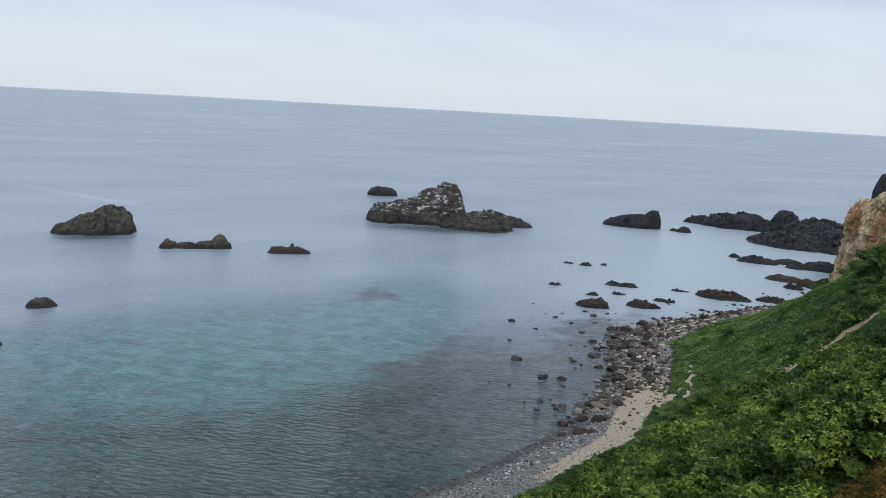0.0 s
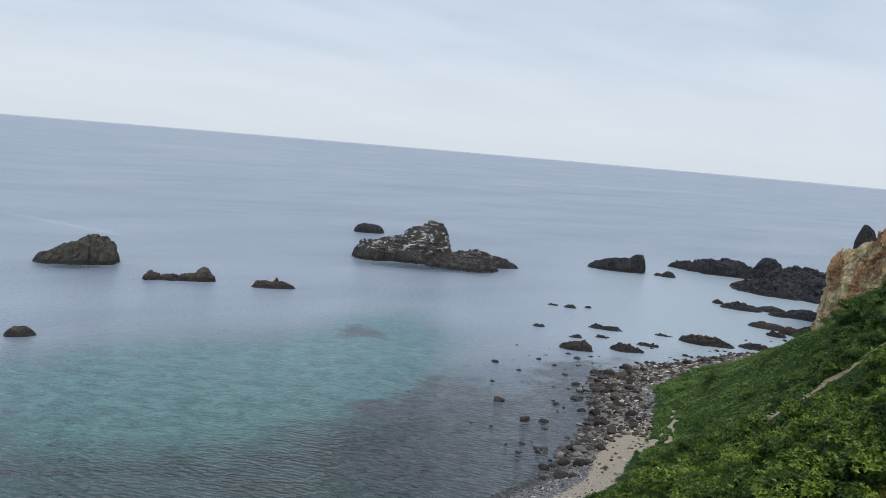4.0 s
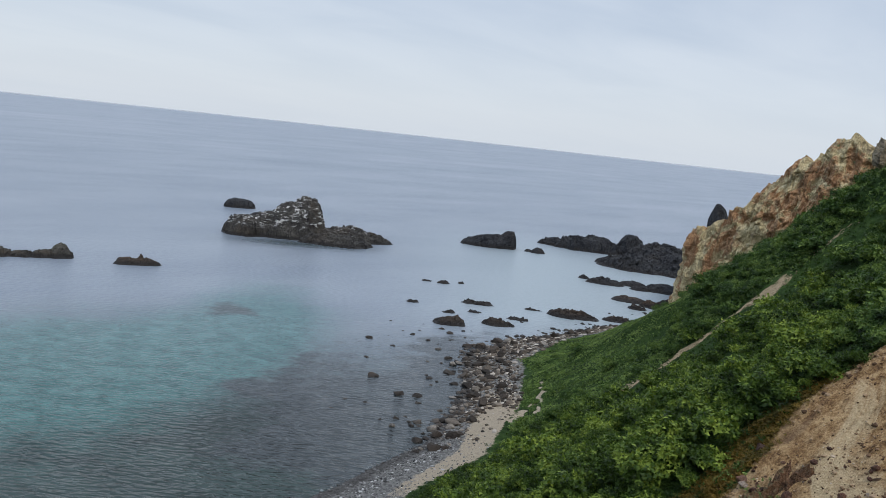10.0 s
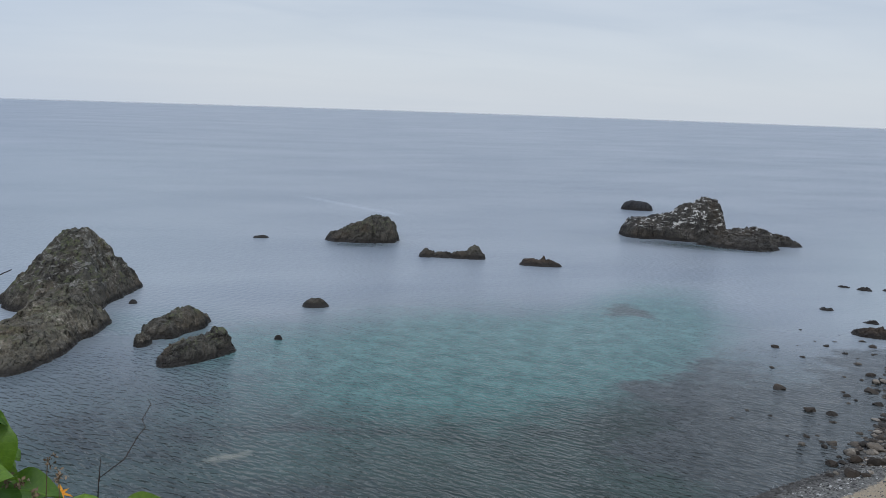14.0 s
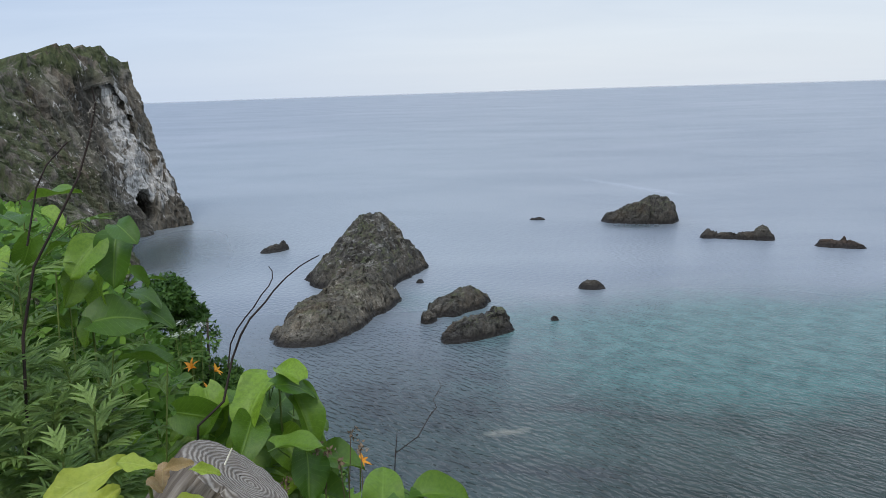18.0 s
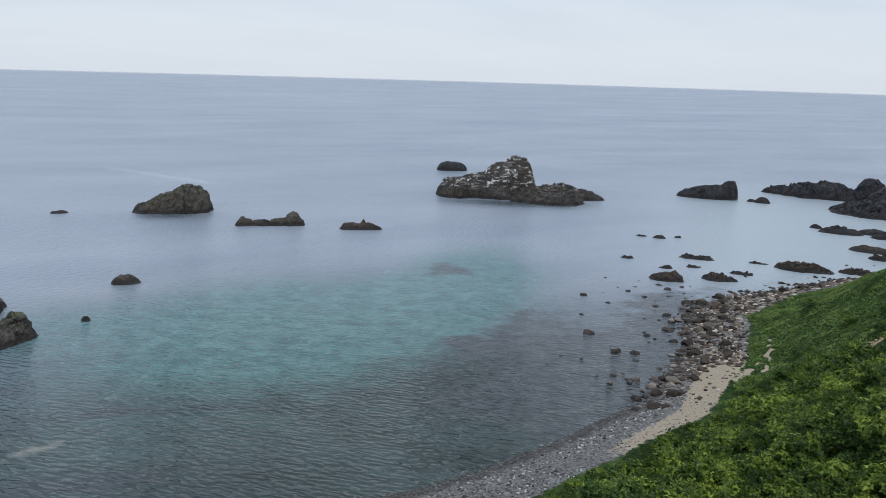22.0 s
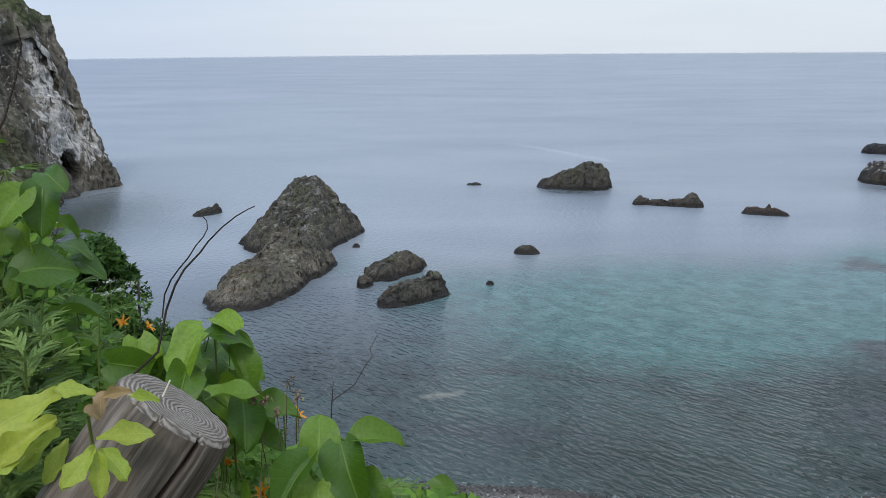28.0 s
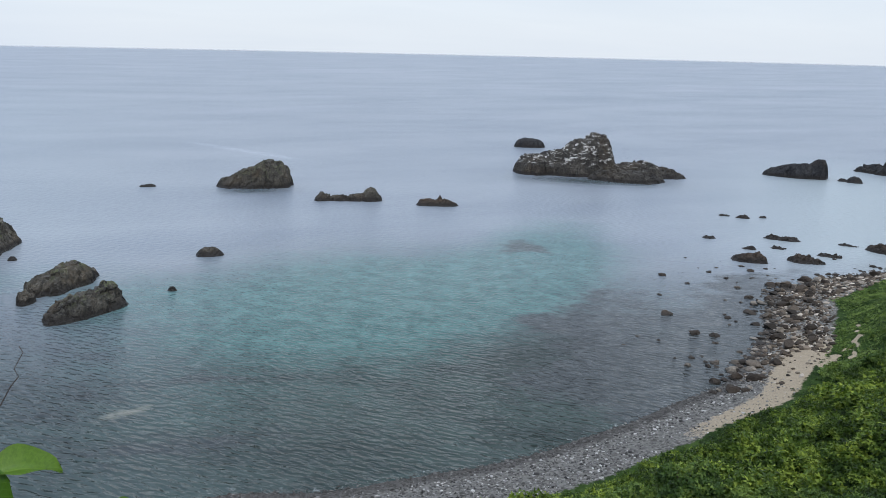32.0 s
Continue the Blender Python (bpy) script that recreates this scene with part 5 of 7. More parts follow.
def shrub_crown(seed, wide, high, lobes, per_lobe, leaf, per=4):
    gen = np.random.default_rng(seed)
    c, o = crown_cloud(gen, wide, high, lobes, per_lobe)
    v, f = rosettes(c, o, leaf, per, gen, True)
    return mesh_from("crown", v, f)


def branch_mesh(name, paths, r0, r1, sides=5):
    """Tapered round branches, each along a list of points."""
    vs, fs, at = [], [], 0
    for pts in paths:
        pts = np.array(pts, float)
        n = len(pts)
        tang = np.gradient(pts, axis=0)
        tang /= np.linalg.norm(tang, axis=1, keepdims=True) + 1e-9
        ref = np.array([0.31, 0.87, 0.38])
        a = np.cross(tang, ref)
        a /= np.linalg.norm(a, axis=1, keepdims=True) + 1e-9
        b = np.cross(tang, a)
        r = np.linspace(r0, r1, n)[:, None, None]
        t = np.arange(sides) * 6.283 / sides
        ring = pts[:, None] + r * (np.cos(t)[None, :, None] * a[:, None] + np.sin(t)[None, :, None] * b[:, None])
        vs.append(ring.reshape(-1, 3))
        fs.append(grid_faces(n, sides, True) + at)
        at += n * sides
    return mesh_from(name, np.concatenate(vs), np.concatenate(fs), True)


def shrub_stems(seed, wide, high):
    gen = np.random.default_rng(seed)
    paths = []
    for _ in range(6):
        a, lean = gen.uniform(0, 6.283), gen.uniform(0.2, 0.6) * wide
        paths.append([(lean * t * math.cos(a) + gen.normal(0, 0.04), lean * t * math.sin(a) + gen.normal(0, 0.04), -0.3 + (high * 0.7 + 0.3) * t) for t in np.linspace(0, 1, 5)])
    return branch_mesh("trunk", paths, 0.06, 0.015)


KINDS = [(2.0, 2.3, 17, 78, 0.19), (1.6, 2.0, 14, 76, 0.18), (2.4, 2.2, 20, 78, 0.19), (1.3, 1.5, 11, 74, 0.17), (1.8, 2.7, 17, 78, 0.19)]
CROWNS = [(shrub_crown(300 + i, *k), shrub_stems(320 + i, k[0], k[1])) for i, k in enumerate(KINDS)]
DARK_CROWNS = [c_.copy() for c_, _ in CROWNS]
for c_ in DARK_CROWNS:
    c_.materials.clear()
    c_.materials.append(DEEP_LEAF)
FAR_CROWNS = []
for i, (w_, h_, lo_, pl_, le_) in enumerate(KINDS):
    gen_ = np.random.default_rng(340 + i)
    c_, o_ = crown_cloud(gen_, w_, h_, lo_, 14)
    FAR_CROWNS.append(rosettes(c_, o_, le_ * 2.0, 4, gen_, True))

spots = []
tries = 0
cells = {}
while len(spots) < 1800 and tries < 40000:
    tries += 1
    x, y = rng.uniform(3, 236), rng.uniform(-20, 112)
    d = math.hypot(x, y)
    az_ = math.degrees(math.atan2(x, y))
    if d < 27 or az_ < 8 or az_ > 88:
        continue
    u = float(inland(x, y)) - float(beach_width(x))
    if u < 2.5 or bare(np.array(x), np.array(y)) > 0.35 or scar(np.array(x), np.array(y)) > 0.2:
        continue
    if footpath(np.array(x), np.array(y)) > 0.01 or meadow(np.array(x), np.array(y)) > 0.4 and rng.random() > (0.7 if math.hypot(x - 122, y - 77) < 5 else 0.03):
        continue
    ox, oy = x / d, y / d
    if any(scar_distance(np.array(x + ox * q), np.array(y + oy * q)) < 1.9 for q in (0.0, 2.0, 4.0, 6.0, 8.0, 10.0)) or (az_ > 74.4 and d > 138):
        continue
    if (76.0 < az_ < 77.6 and 132 < d < 142) or (77.7 < az_ < 81.5 and 134 < d < 150) or (73.3 < az_ < 75.2 and 132 < d < 152):
        continue
    open_slope = x > 108 and (x - 104) * 0.72 + (y - 68) * 0.69 > 4
    size = float(np.clip(rng.normal(1.0, 0.25), 0.55, 1.6)) * float(np.interp(u, (2, 14), (0.5, 1.0)))
    if open_slope:
        size *= 0.8
        if rng.random() > float(np.interp(u, (24, 40), (0.10, 0.55))):
            continue
    size *= float(np.interp(d, (40, 80), (1.25, 1.0))) * float(np.interp(az_, (14, 30), (0.5, 1.0)))
    if 52 < d < 77 and az_ > float(np.interp(d, DIRT_D, DIRT_AZ)) - 3.2:
        continue
    if d > 130 and az_ > 72:
        size *= 0.85
    near = [q for i in (-1, 0, 1) for j in (-1, 0, 1) for q in cells.get((int(x // 4) + i, int(y // 4) + j), ())]
    if any((x - a) ** 2 + (y - b) ** 2 < (0.85 * (size + s)) ** 2 for a, b, s in near):
        continue
    cells.setdefault((int(x // 4), int(y // 4)), []).append((x, y, size))
    spots.append((d, x, y, size))
for _ in range(34):
    d = rng.uniform(46, 92)
    a_ = radians(float(np.interp(d, DIRT_D, DIRT_AZ)) + rng.uniform(-1.8, 0.6))
    if not 52 < d < 77:
        spots.append((d, d * math.sin(a_), d * math.cos(a_), float(rng.uniform(0.45, 0.85))))
for a_, d in ((77.4, 139), (77.7, 141), (78.1, 143), (78.5, 142), (78.9, 145), (79.3, 144), (79.9, 146), (80.6, 146), (81.3, 147), (75.6, 141), (75.2, 143), (78.3, 138), (79.1, 139), (80.0, 140), (81.0, 141)):
    spots.append((d, d * math.sin(radians(a_)), d * math.cos(radians(a_)), float(rng.uniform(0.6, 1.05))))
spots.sort()
far = {True: ([], []), False: ([], [])}
for k, (d, x, y, size) in enumerate(spots):
    i = int(rng.integers(len(KINDS)))
    z, spin = float(land(x, y)), rng.uniform(0, 360)
    if k < 290:
        shrub = new("shrub")
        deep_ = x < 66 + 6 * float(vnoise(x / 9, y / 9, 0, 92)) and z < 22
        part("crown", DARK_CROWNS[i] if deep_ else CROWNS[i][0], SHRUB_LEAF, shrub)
        part("trunk", CROWNS[i][1], BARK, shrub)
        shrub.matrix_world = pose(x, y, z - 0.15, 0, 0, spin) @ Matrix.Diagonal((size, size, size * rng.uniform(0.85, 1.15), 1))
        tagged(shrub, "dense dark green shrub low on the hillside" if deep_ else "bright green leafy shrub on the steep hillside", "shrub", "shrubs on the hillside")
    else:
        v, f = FAR_CROWNS[i]
        c, s = math.cos(radians(spin)) * size, math.sin(radians(spin)) * size
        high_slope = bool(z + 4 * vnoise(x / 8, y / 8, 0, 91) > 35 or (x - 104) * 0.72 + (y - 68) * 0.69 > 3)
        fv, ff = far[high_slope]
        ff.append(f + len(v) * 0 + sum(len(q) for q in fv))
        fv.append(np.stack([v[:, 0] * c - v[:, 1] * s + x, v[:, 0] * s + v[:, 1] * c + y, v[:, 2] * size + z - 0.15], -1))
for dark_, (fv, ff) in far.items():
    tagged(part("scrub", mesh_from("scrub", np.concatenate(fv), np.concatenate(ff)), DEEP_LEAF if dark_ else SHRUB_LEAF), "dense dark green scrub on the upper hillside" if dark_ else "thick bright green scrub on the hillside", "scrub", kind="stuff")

# low growth between the shrubs, and the meadow
gp = rng.uniform((2, -10), (238, 114), (60000, 2))
gu = inland(gp[:, 0], gp[:, 1]) - beach_width(gp[:, 0])
gd = np.hypot(gp[:, 0], gp[:, 1])
ok = (gu > 1.0 + 2.2 * fbm(gp[:, 0] / 4, gp[:, 1] / 4, 0, 45, 3)) & (bare(gp[:, 0], gp[:, 1]) < 0.35) & (scar(gp[:, 0], gp[:, 1]) < 0.3) & (gd > 30) & (np.degrees(np.arctan2(gp[:, 0], gp[:, 1])) < 88)
gp = gp[ok][:34000]
open_ = meadow(gp[:, 0], gp[:, 1]) > 0.45 + 0.6 * vnoise(gp[:, 0] / 4, gp[:, 1] / 4, 0, 44)
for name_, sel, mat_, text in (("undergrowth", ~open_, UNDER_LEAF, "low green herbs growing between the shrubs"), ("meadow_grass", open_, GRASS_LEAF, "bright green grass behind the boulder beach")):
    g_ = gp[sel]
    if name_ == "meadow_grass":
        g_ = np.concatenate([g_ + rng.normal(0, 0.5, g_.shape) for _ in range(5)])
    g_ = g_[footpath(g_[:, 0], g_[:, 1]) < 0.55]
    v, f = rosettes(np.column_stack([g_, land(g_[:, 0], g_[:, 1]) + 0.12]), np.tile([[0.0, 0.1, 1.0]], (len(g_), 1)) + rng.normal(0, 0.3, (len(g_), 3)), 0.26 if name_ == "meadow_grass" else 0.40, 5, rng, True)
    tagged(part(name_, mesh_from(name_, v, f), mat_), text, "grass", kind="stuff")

# rough grass on the open slope beside the worn line
og = rng.uniform((104, 30), (236, 112), (90000, 2))
keep_ = ((og[:, 0] - 104) * 0.72 + (og[:, 1] - 68) * 0.69 > 0.5) & (inland(og[:, 0], og[:, 1]) - beach_width(og[:, 0]) > 1) & (scar(og[:, 0], og[:, 1]) < 0.3) & (scar(og[:, 0] * 1.012, og[:, 1] * 1.012) < 0.3) & (meadow(og[:, 0], og[:, 1]) < 0.3 + 0.3 * vnoise(og[:, 0] / 4, og[:, 1] / 4, 0, 46))
og = og[keep_][:36000]
ou = inland(og[:, 0], og[:, 1]) - beach_width(og[:, 0])
dark_ = rng.random(len(og)) < 0.06 + 0.4 * smooth(ou, 26, 55) + 0.5 * fbm(og[:, 0] / 6, og[:, 1] / 6, 0, 61, 3)
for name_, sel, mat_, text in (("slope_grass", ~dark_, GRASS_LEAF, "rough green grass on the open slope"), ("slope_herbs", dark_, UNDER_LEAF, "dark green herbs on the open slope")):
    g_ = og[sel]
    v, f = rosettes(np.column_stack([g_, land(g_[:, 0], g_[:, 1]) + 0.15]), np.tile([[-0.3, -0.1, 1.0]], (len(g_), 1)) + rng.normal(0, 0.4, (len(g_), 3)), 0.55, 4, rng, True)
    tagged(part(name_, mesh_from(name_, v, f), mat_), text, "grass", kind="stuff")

# growth along the ragged edge of the bare slope, and rusty low plants beside it
ed = rng.uniform(36, 94, 12000)
ea = np.interp(ed, DIRT_D, DIRT_AZ) - np.abs(rng.normal(0, 3.0, 12000)) + 0.8
eg = np.column_stack([ed * np.sin(np.radians(ea)), ed * np.cos(np.radians(ea))])
eg = eg[bare(eg[:, 0], eg[:, 1]) < 0.55]
ed, ea = np.hypot(eg[:, 0], eg[:, 1]), np.degrees(np.arctan2(eg[:, 0], eg[:, 1]))
is_rust = smooth(ed, 54, 62) * (1 - smooth(ed, 76, 80)) * smooth(ea - np.interp(ed, DIRT_D, DIRT_AZ), -4.5, -1.5) > rng.uniform(0.2, 0.95, len(eg))
RUST_LEAF = leaf_material("rusty_low_plants", (0.040, 0.032, 0.008), (0.125, 0.078, 0.017), (0.25, 0.145, 0.032), 0.6)
for name_, sel, mat_, text, size_ in (("edge_growth", ~is_rust, UNDER_LEAF, "low dark green plants fringing the bare earth", 0.34), ("rusty_plants", is_rust, RUST_LEAF, "rusty brown low plants fringing the bare earth", 0.22)):
    g_ = eg[sel]
    if name_ == "rusty_plants":
        g_ = np.concatenate([g_ + rng.normal(0, 0.4, g_.shape) for _ in range(4)])
    v, f = rosettes(np.column_stack([g_, land(g_[:, 0], g_[:, 1]) + 0.1]), np.tile([[0.0, 0.1, 1.0]], (len(g_), 1)) + rng.normal(0, 0.35, (len(g_), 3)), size_, 5, rng)
    tagged(part(name_, mesh_from(name_, v, f), mat_), text, "plants", kind="stuff")
# pale rubble in the worn line
seg = rng.integers(0, len(SCAR) - 1, 160)
sc = np.array(SCAR, float)
tt_ = rng.random(160)[:, None]
rp = sc[seg] * (1 - tt_) + sc[seg + 1] * tt_ + rng.normal(0, 0.6, (160, 2))
PALE = Mat("pale_rubble", 0.95, 0.1)
PALE_STONE = PALE.done(PALE.ramp(PALE.island(), (0.0, (0.16, 0.11, 0.065)), (1.0, (0.42, 0.33, 0.22))), PALE.bump(PALE.noise(6.0), 0.5, 0.05))
stones("pale_rubble", np.column_stack([rp, land(rp[:, 0], rp[:, 1])]), rng.uniform(0.15, 0.5, 160), "pale tan rubble lying in the worn line", PALE_STONE)
# rubble round the outcrop: angular red and brown blocks with paler stones
RED_STONE = boulder_material("rubble_block", (0.0, (0.055, 0.024, 0.016)), (0.45, (0.15, 0.066, 0.040)), (0.75, (0.22, 0.135, 0.085)), (1.0, (0.45, 0.38, 0.30)))
RUBBLE = []
for me_ in BOULDERS[:6]:
    c_ = me_.copy()
    c_.materials.clear()
    c_.materials.append(RED_STONE)
    RUBBLE.append(c_)
for k in range(190):
    if k < 90:
        x, y = 60.5 + rng.normal(0, 2.6), 20.8 + rng.normal(0, 2.0)
    elif k < 130:
        x, y = 60.2 + rng.normal(0, 2.0), 24.6 + rng.normal(0, 1.0)
    else:
        x, y = 57.5 + rng.normal(0, 3.2), 13.0 + rng.normal(0, 2.2)
    s = float(np.clip(rng.lognormal(-1.75, 0.5), 0.08, 0.6)) if k > 16 else rng.uniform(0.4, 0.75)
    ob = part("rubble_block", RUBBLE[rng.integers(6)], RED_STONE)
    ob.matrix_world = pose(x, y, float(land(x, y)) + s * 0.2, rng.uniform(-30, 30), rng.uniform(-30, 30), rng.uniform(0, 360)) @ Matrix.Diagonal((s, s * rng.uniform(0.5, 1.0), s * rng.uniform(0.45, 0.8), 1))
    tagged(ob, "broken rust-brown rock block lying on bare earth", "rock", "rubble on the bare slope")
# green tufts on and beside the bare earth
tufts = []
for x, y, spread, count in ((59.5, 20.2, 0.7, 60), (60.8, 22.0, 0.9, 60), (49.4, 9.6, 0.7, 240), (48.6, 10.9, 0.6, 160), (64.0, 25.0, 0.6, 40), (72.5, 25.0, 0.5, 40), (57.0, 17.8, 0.7, 60)):
    tufts.append(np.array([x, y]) + rng.normal(0, spread, (count, 2)))
tufts = np.concatenate(tufts)
v, f = rosettes(np.column_stack([tufts, land(tufts[:, 0], tufts[:, 1]) + rng.uniform(0.05, 0.35, len(tufts))]), np.tile([[0.0, -0.2, 1.0]], (len(tufts), 1)) + rng.normal(0, 0.4, (len(tufts), 3)), 0.22, 5, rng)
tagged(part("tufts", mesh_from("tufts", v, f), GRASS_LEAF), "fresh green tufts growing on the bare earth", "plants", kind="stuff")


# ---- plants and posts at the lookout ----
def place(az, el, d):
    """A point by compass angle, tilt and distance from the lookout."""
    a, e = radians(az), radians(el)
    return EYE + d * Vector((math.sin(a) * math.cos(e), math.cos(a) * math.cos(e), math.sin(e)))


def leaf_surface_material(name, base, vein, back, gloss=0.4, through=0.3):
    m = Mat(name, gloss, 0.4)
    u = m.attr("side")
    t = m.attr("along")
    rib = m.step(u, 0.0, 0.07, 1.0, 0.0)
    side = m.math("ABSOLUTE", m.math("SINE", m.math("MULTIPLY", m.math("SUBTRACT", t, m.math("MULTIPLY", u, 0.28)), 30.0)))
    veins = m.math("MAXIMUM", rib, m.step(side, 0.0, 0.16, 0.45, 0.0))
    spot = m.noise(14.0, 5, 0.65)
    tone = m.mix(m.math("POWER", m.random(), 2.2), base, back)
    c = m.mix(m.step(spot, 0.35, 0.7, 0.0, 0.45), tone, (base[0] * 0.55, base[1] * 0.6, base[2] * 0.5))
    c = m.mix(m.math("MULTIPLY", veins, 0.55), c, vein)
    out = m.done(c, m.bump(m.math("ADD", veins, spot), 0.35, 0.004))
    thin = m.n.new("ShaderNodeBsdfTranslucent")
    m.l.new(m.mix(0.4, c, vein), thin.inputs["Color"])
    mixer = m.n.new("ShaderNodeMixShader")
    mixer.inputs[0].default_value = through
    m.l.new(m.b.outputs[0], mixer.inputs[1])
    m.l.new(thin.outputs[0], mixer.inputs[2])
    m.l.new(mixer.outputs[0], m.n["Material Output"].inputs[0])
    return out


KNOT_LEAF = leaf_surface_material("knotweed_leaf", (0.050, 0.122, 0.008), (0.20, 0.32, 0.045), (0.24, 0.38, 0.030), 0.42, 0.34)
LIME_LEAF = leaf_surface_material("yellowing_leaf", (0.30, 0.40, 0.045), (0.46, 0.52, 0.13), (0.42, 0.45, 0.06), 0.4, 0.38)
RED_LEAF = leaf_surface_material("reddish_young_leaf", (0.34, 0.22, 0.10), (0.45, 0.35, 0.15), (0.36, 0.30, 0.10))
MUG_LEAF = leaf_surface_material("mugwort_leaf", (0.070, 0.132, 0.020), (0.26, 0.36, 0.11), (0.24, 0.34, 0.085), 0.6, 0.3)
PETAL = leaf_surface_material("daylily_petal", (0.80, 0.30, 0.015), (0.90, 0.50, 0.05), (0.85, 0.40, 0.02), 0.5, 0.35)
st = Mat("green_stem", 0.6, 0.3)
STEM = st.done(st.ramp(st.noise(6.0, 4), (0.3, (0.06, 0.10, 0.02)), (0.7, (0.16, 0.20, 0.05))))
dt = Mat("dry_twig", 0.85, 0.2)
TWIG = dt.done(dt.ramp(dt.noise(12.0, 5), (0.3, (0.014, 0.010, 0.009)), (0.7, (0.05, 0.036, 0.03))), dt.bump(dt.noise(60.0), 0.5, 0.003))
sd = Mat("dry_seed_head", 0.9, 0.2)
SEED = sd.done(sd.ramp(sd.island(), (0.2, (0.14, 0.12, 0.10)), (0.8, (0.38, 0.34, 0.29))))
um = Mat("white_umbel", 0.7, 0.3)
UMBEL = um.done(um.ramp(um.island(), (0.2, (0.38, 0.42, 0.32)), (0.8, (0.66, 0.68, 0.60))))
DARK_LEAF = leaf_material("dark_bush_leaves", (0.014, 0.036, 0.009), (0.042, 0.095, 0.018), (0.10, 0.18, 0.035))
HERB_LEAF = leaf_material("herb_leaves", (0.03, 0.07, 0.011), (0.08, 0.17, 0.022), (0.19, 0.31, 0.045))


def leaf_mesh(name, length, wide, shape, seed, fold=0.25, droop=0.25, wave=0.05):
    """A leaf along +y: lobed heart, scalloped oblong or narrow lance."""
    gen = np.random.default_rng(seed)
    n, k = 15, 9
    t = np.linspace(0, 1, n)
    if shape == "heart":
        w = (t + 0.02) ** 0.40 * (1 - t) ** 0.55
    elif shape == "oblong":
        w = (t + 0.015) ** 0.75 * (1 - t) ** 0.45 * (1 + 0.10 * np.sin(t * 21 + seed))
    else:
        w = (t + 0.01) ** 0.6 * (1 - t) ** 0.9
    w = w / w.max() * wide * 0.5
    w[-1] = 0.0006
    u = np.linspace(-1, 1, k)
    tt, uu = np.meshgrid(t, u, indexing="ij")
    x = uu * w[:, None]
    y = tt * length
    if shape == "heart":
        y = y - (np.abs(uu) ** 2) * length * 0.16 * (1 - tt) ** 3
    z = fold * np.abs(x) - droop * length * tt ** 2.2
    z = z + wave * length * np.abs(uu) ** 2 * np.sin(tt * 9 + seed + 1.5 * np.sign(uu)) + 0.03 * length * fbm(tt * 3, uu * 2, seed, seed, 2)
    me = mesh_from(name, np.stack([x, y, z], -1).reshape(-1, 3), grid_faces(n, k), True)
    attribute(me, "side", np.abs(uu).ravel())
    attribute(me, "along", tt.ravel())
    return me


def feather_mesh(seed, length):
    """A deeply cut mugwort leaf: a narrow middle blade with pairs of side blades."""
    gen = np.random.default_rng(seed)
    vs, fs, sides, alongs, at = [], [], [], [], 0
    blades = [(0.0, 0.0, length)]
    for i in range(3):
        f = 0.2 + 0.2 * i
        for s in (-1, 1):
            blades.append((f * length, s * gen.uniform(32, 48), length * (0.62 - 0.1 * i) * gen.uniform(0.85, 1.15)))
    for y0, turn, ln in blades:
        t, u = np.linspace(0, 1, 6), np.linspace(-1, 1, 3)
        tt, uu = np.meshgrid(t, u, indexing="ij")
        w = (tt + 0.05) ** 0.5 * (1 - tt) ** 0.8 * ln * 0.19 + 0.0004
        x, y = uu * w, tt * ln
        z = 0.5 * np.abs(x) - 0.22 * ln * tt ** 2
        c, s = math.cos(radians(turn)), math.sin(radians(turn))
        vs.append(np.stack([x * c + y * s, y0 - x * s + y * c, z - 0.1 * y0 ** 2 / length], -1).reshape(-1, 3))
        fs.append(grid_faces(6, 3) + at)
        sides.append(np.abs(uu).ravel())
        alongs.append(tt.ravel())
        at += 18
    me = mesh_from("leaf", np.concatenate(vs), np.concatenate(fs), True)
    attribute(me, "side", np.concatenate(sides))
    attribute(me, "along", np.concatenate(alongs))
    return me


HEARTS = [leaf_mesh("leaf", 1.0, w, "heart", 500 + i, f, d, v) for i, (w, f, d, v) in enumerate(((0.84, 0.35, 0.2, 0.06), (0.76, 0.5, 0.36, 0.08), (0.84, 0.3, 0.45, 0.07), (0.72, 0.8, 0.3, 0.06), (0.78, 0.25, 0.16, 0.09), (0.6, 1.1, 0.36, 0.06)))]
OBLONGS = [leaf_mesh("leaf", 1.0, w, "oblong", 520 + i, f, d, 0.09) for i, (w, f, d) in enumerate(((0.46, 0.35, 0.25), (0.42, 0.55, 0.4), (0.48, 0.3, 0.12), (0.44, 0.2, 0.5)))]
FEATHERS = [feather_mesh(540 + i, 1.0) for i in range(4)]
PETALS = [leaf_mesh("petal", 1.0, w, "lance", 560 + i, 0.3, 0.85, 0.07) for i, w in enumerate((0.52, 0.36))]
prng = np.random.default_rng(99)


def basis(tip, normal):
    """A turn that lays +y along tip and +z along normal."""
    z = Vector(normal).normalized()
    y = Vector(tip) - z * Vector(tip).dot(z)
    y.normalize()
    x = y.cross(z)
    return Matrix((x, y, z)).transposed().to_4x4()


def put_leaf(meshes, material, at, tip, normal, size, parent, name="leaf"):
    ob = part(name, meshes[prng.integers(len(meshes))] if isinstance(meshes, list) else meshes, material, parent)
    m = Matrix.Translation(at) @ basis(tip, normal) @ Matrix.Scale(size, 4)
    ob.matrix_parent_inverse = Matrix.Translation(parent.location).inverted()
    ob.matrix_basis = m
    return ob


def own_material(meshes, material):
    for me in meshes:
        if not me.materials:
            me.materials.append(material)


for group_, mat_ in ((HEARTS, KNOT_LEAF), (OBLONGS, LIME_LEAF), (FEATHERS, MUG_LEAF), (PETALS, PETAL)):
    own_material(group_, mat_)


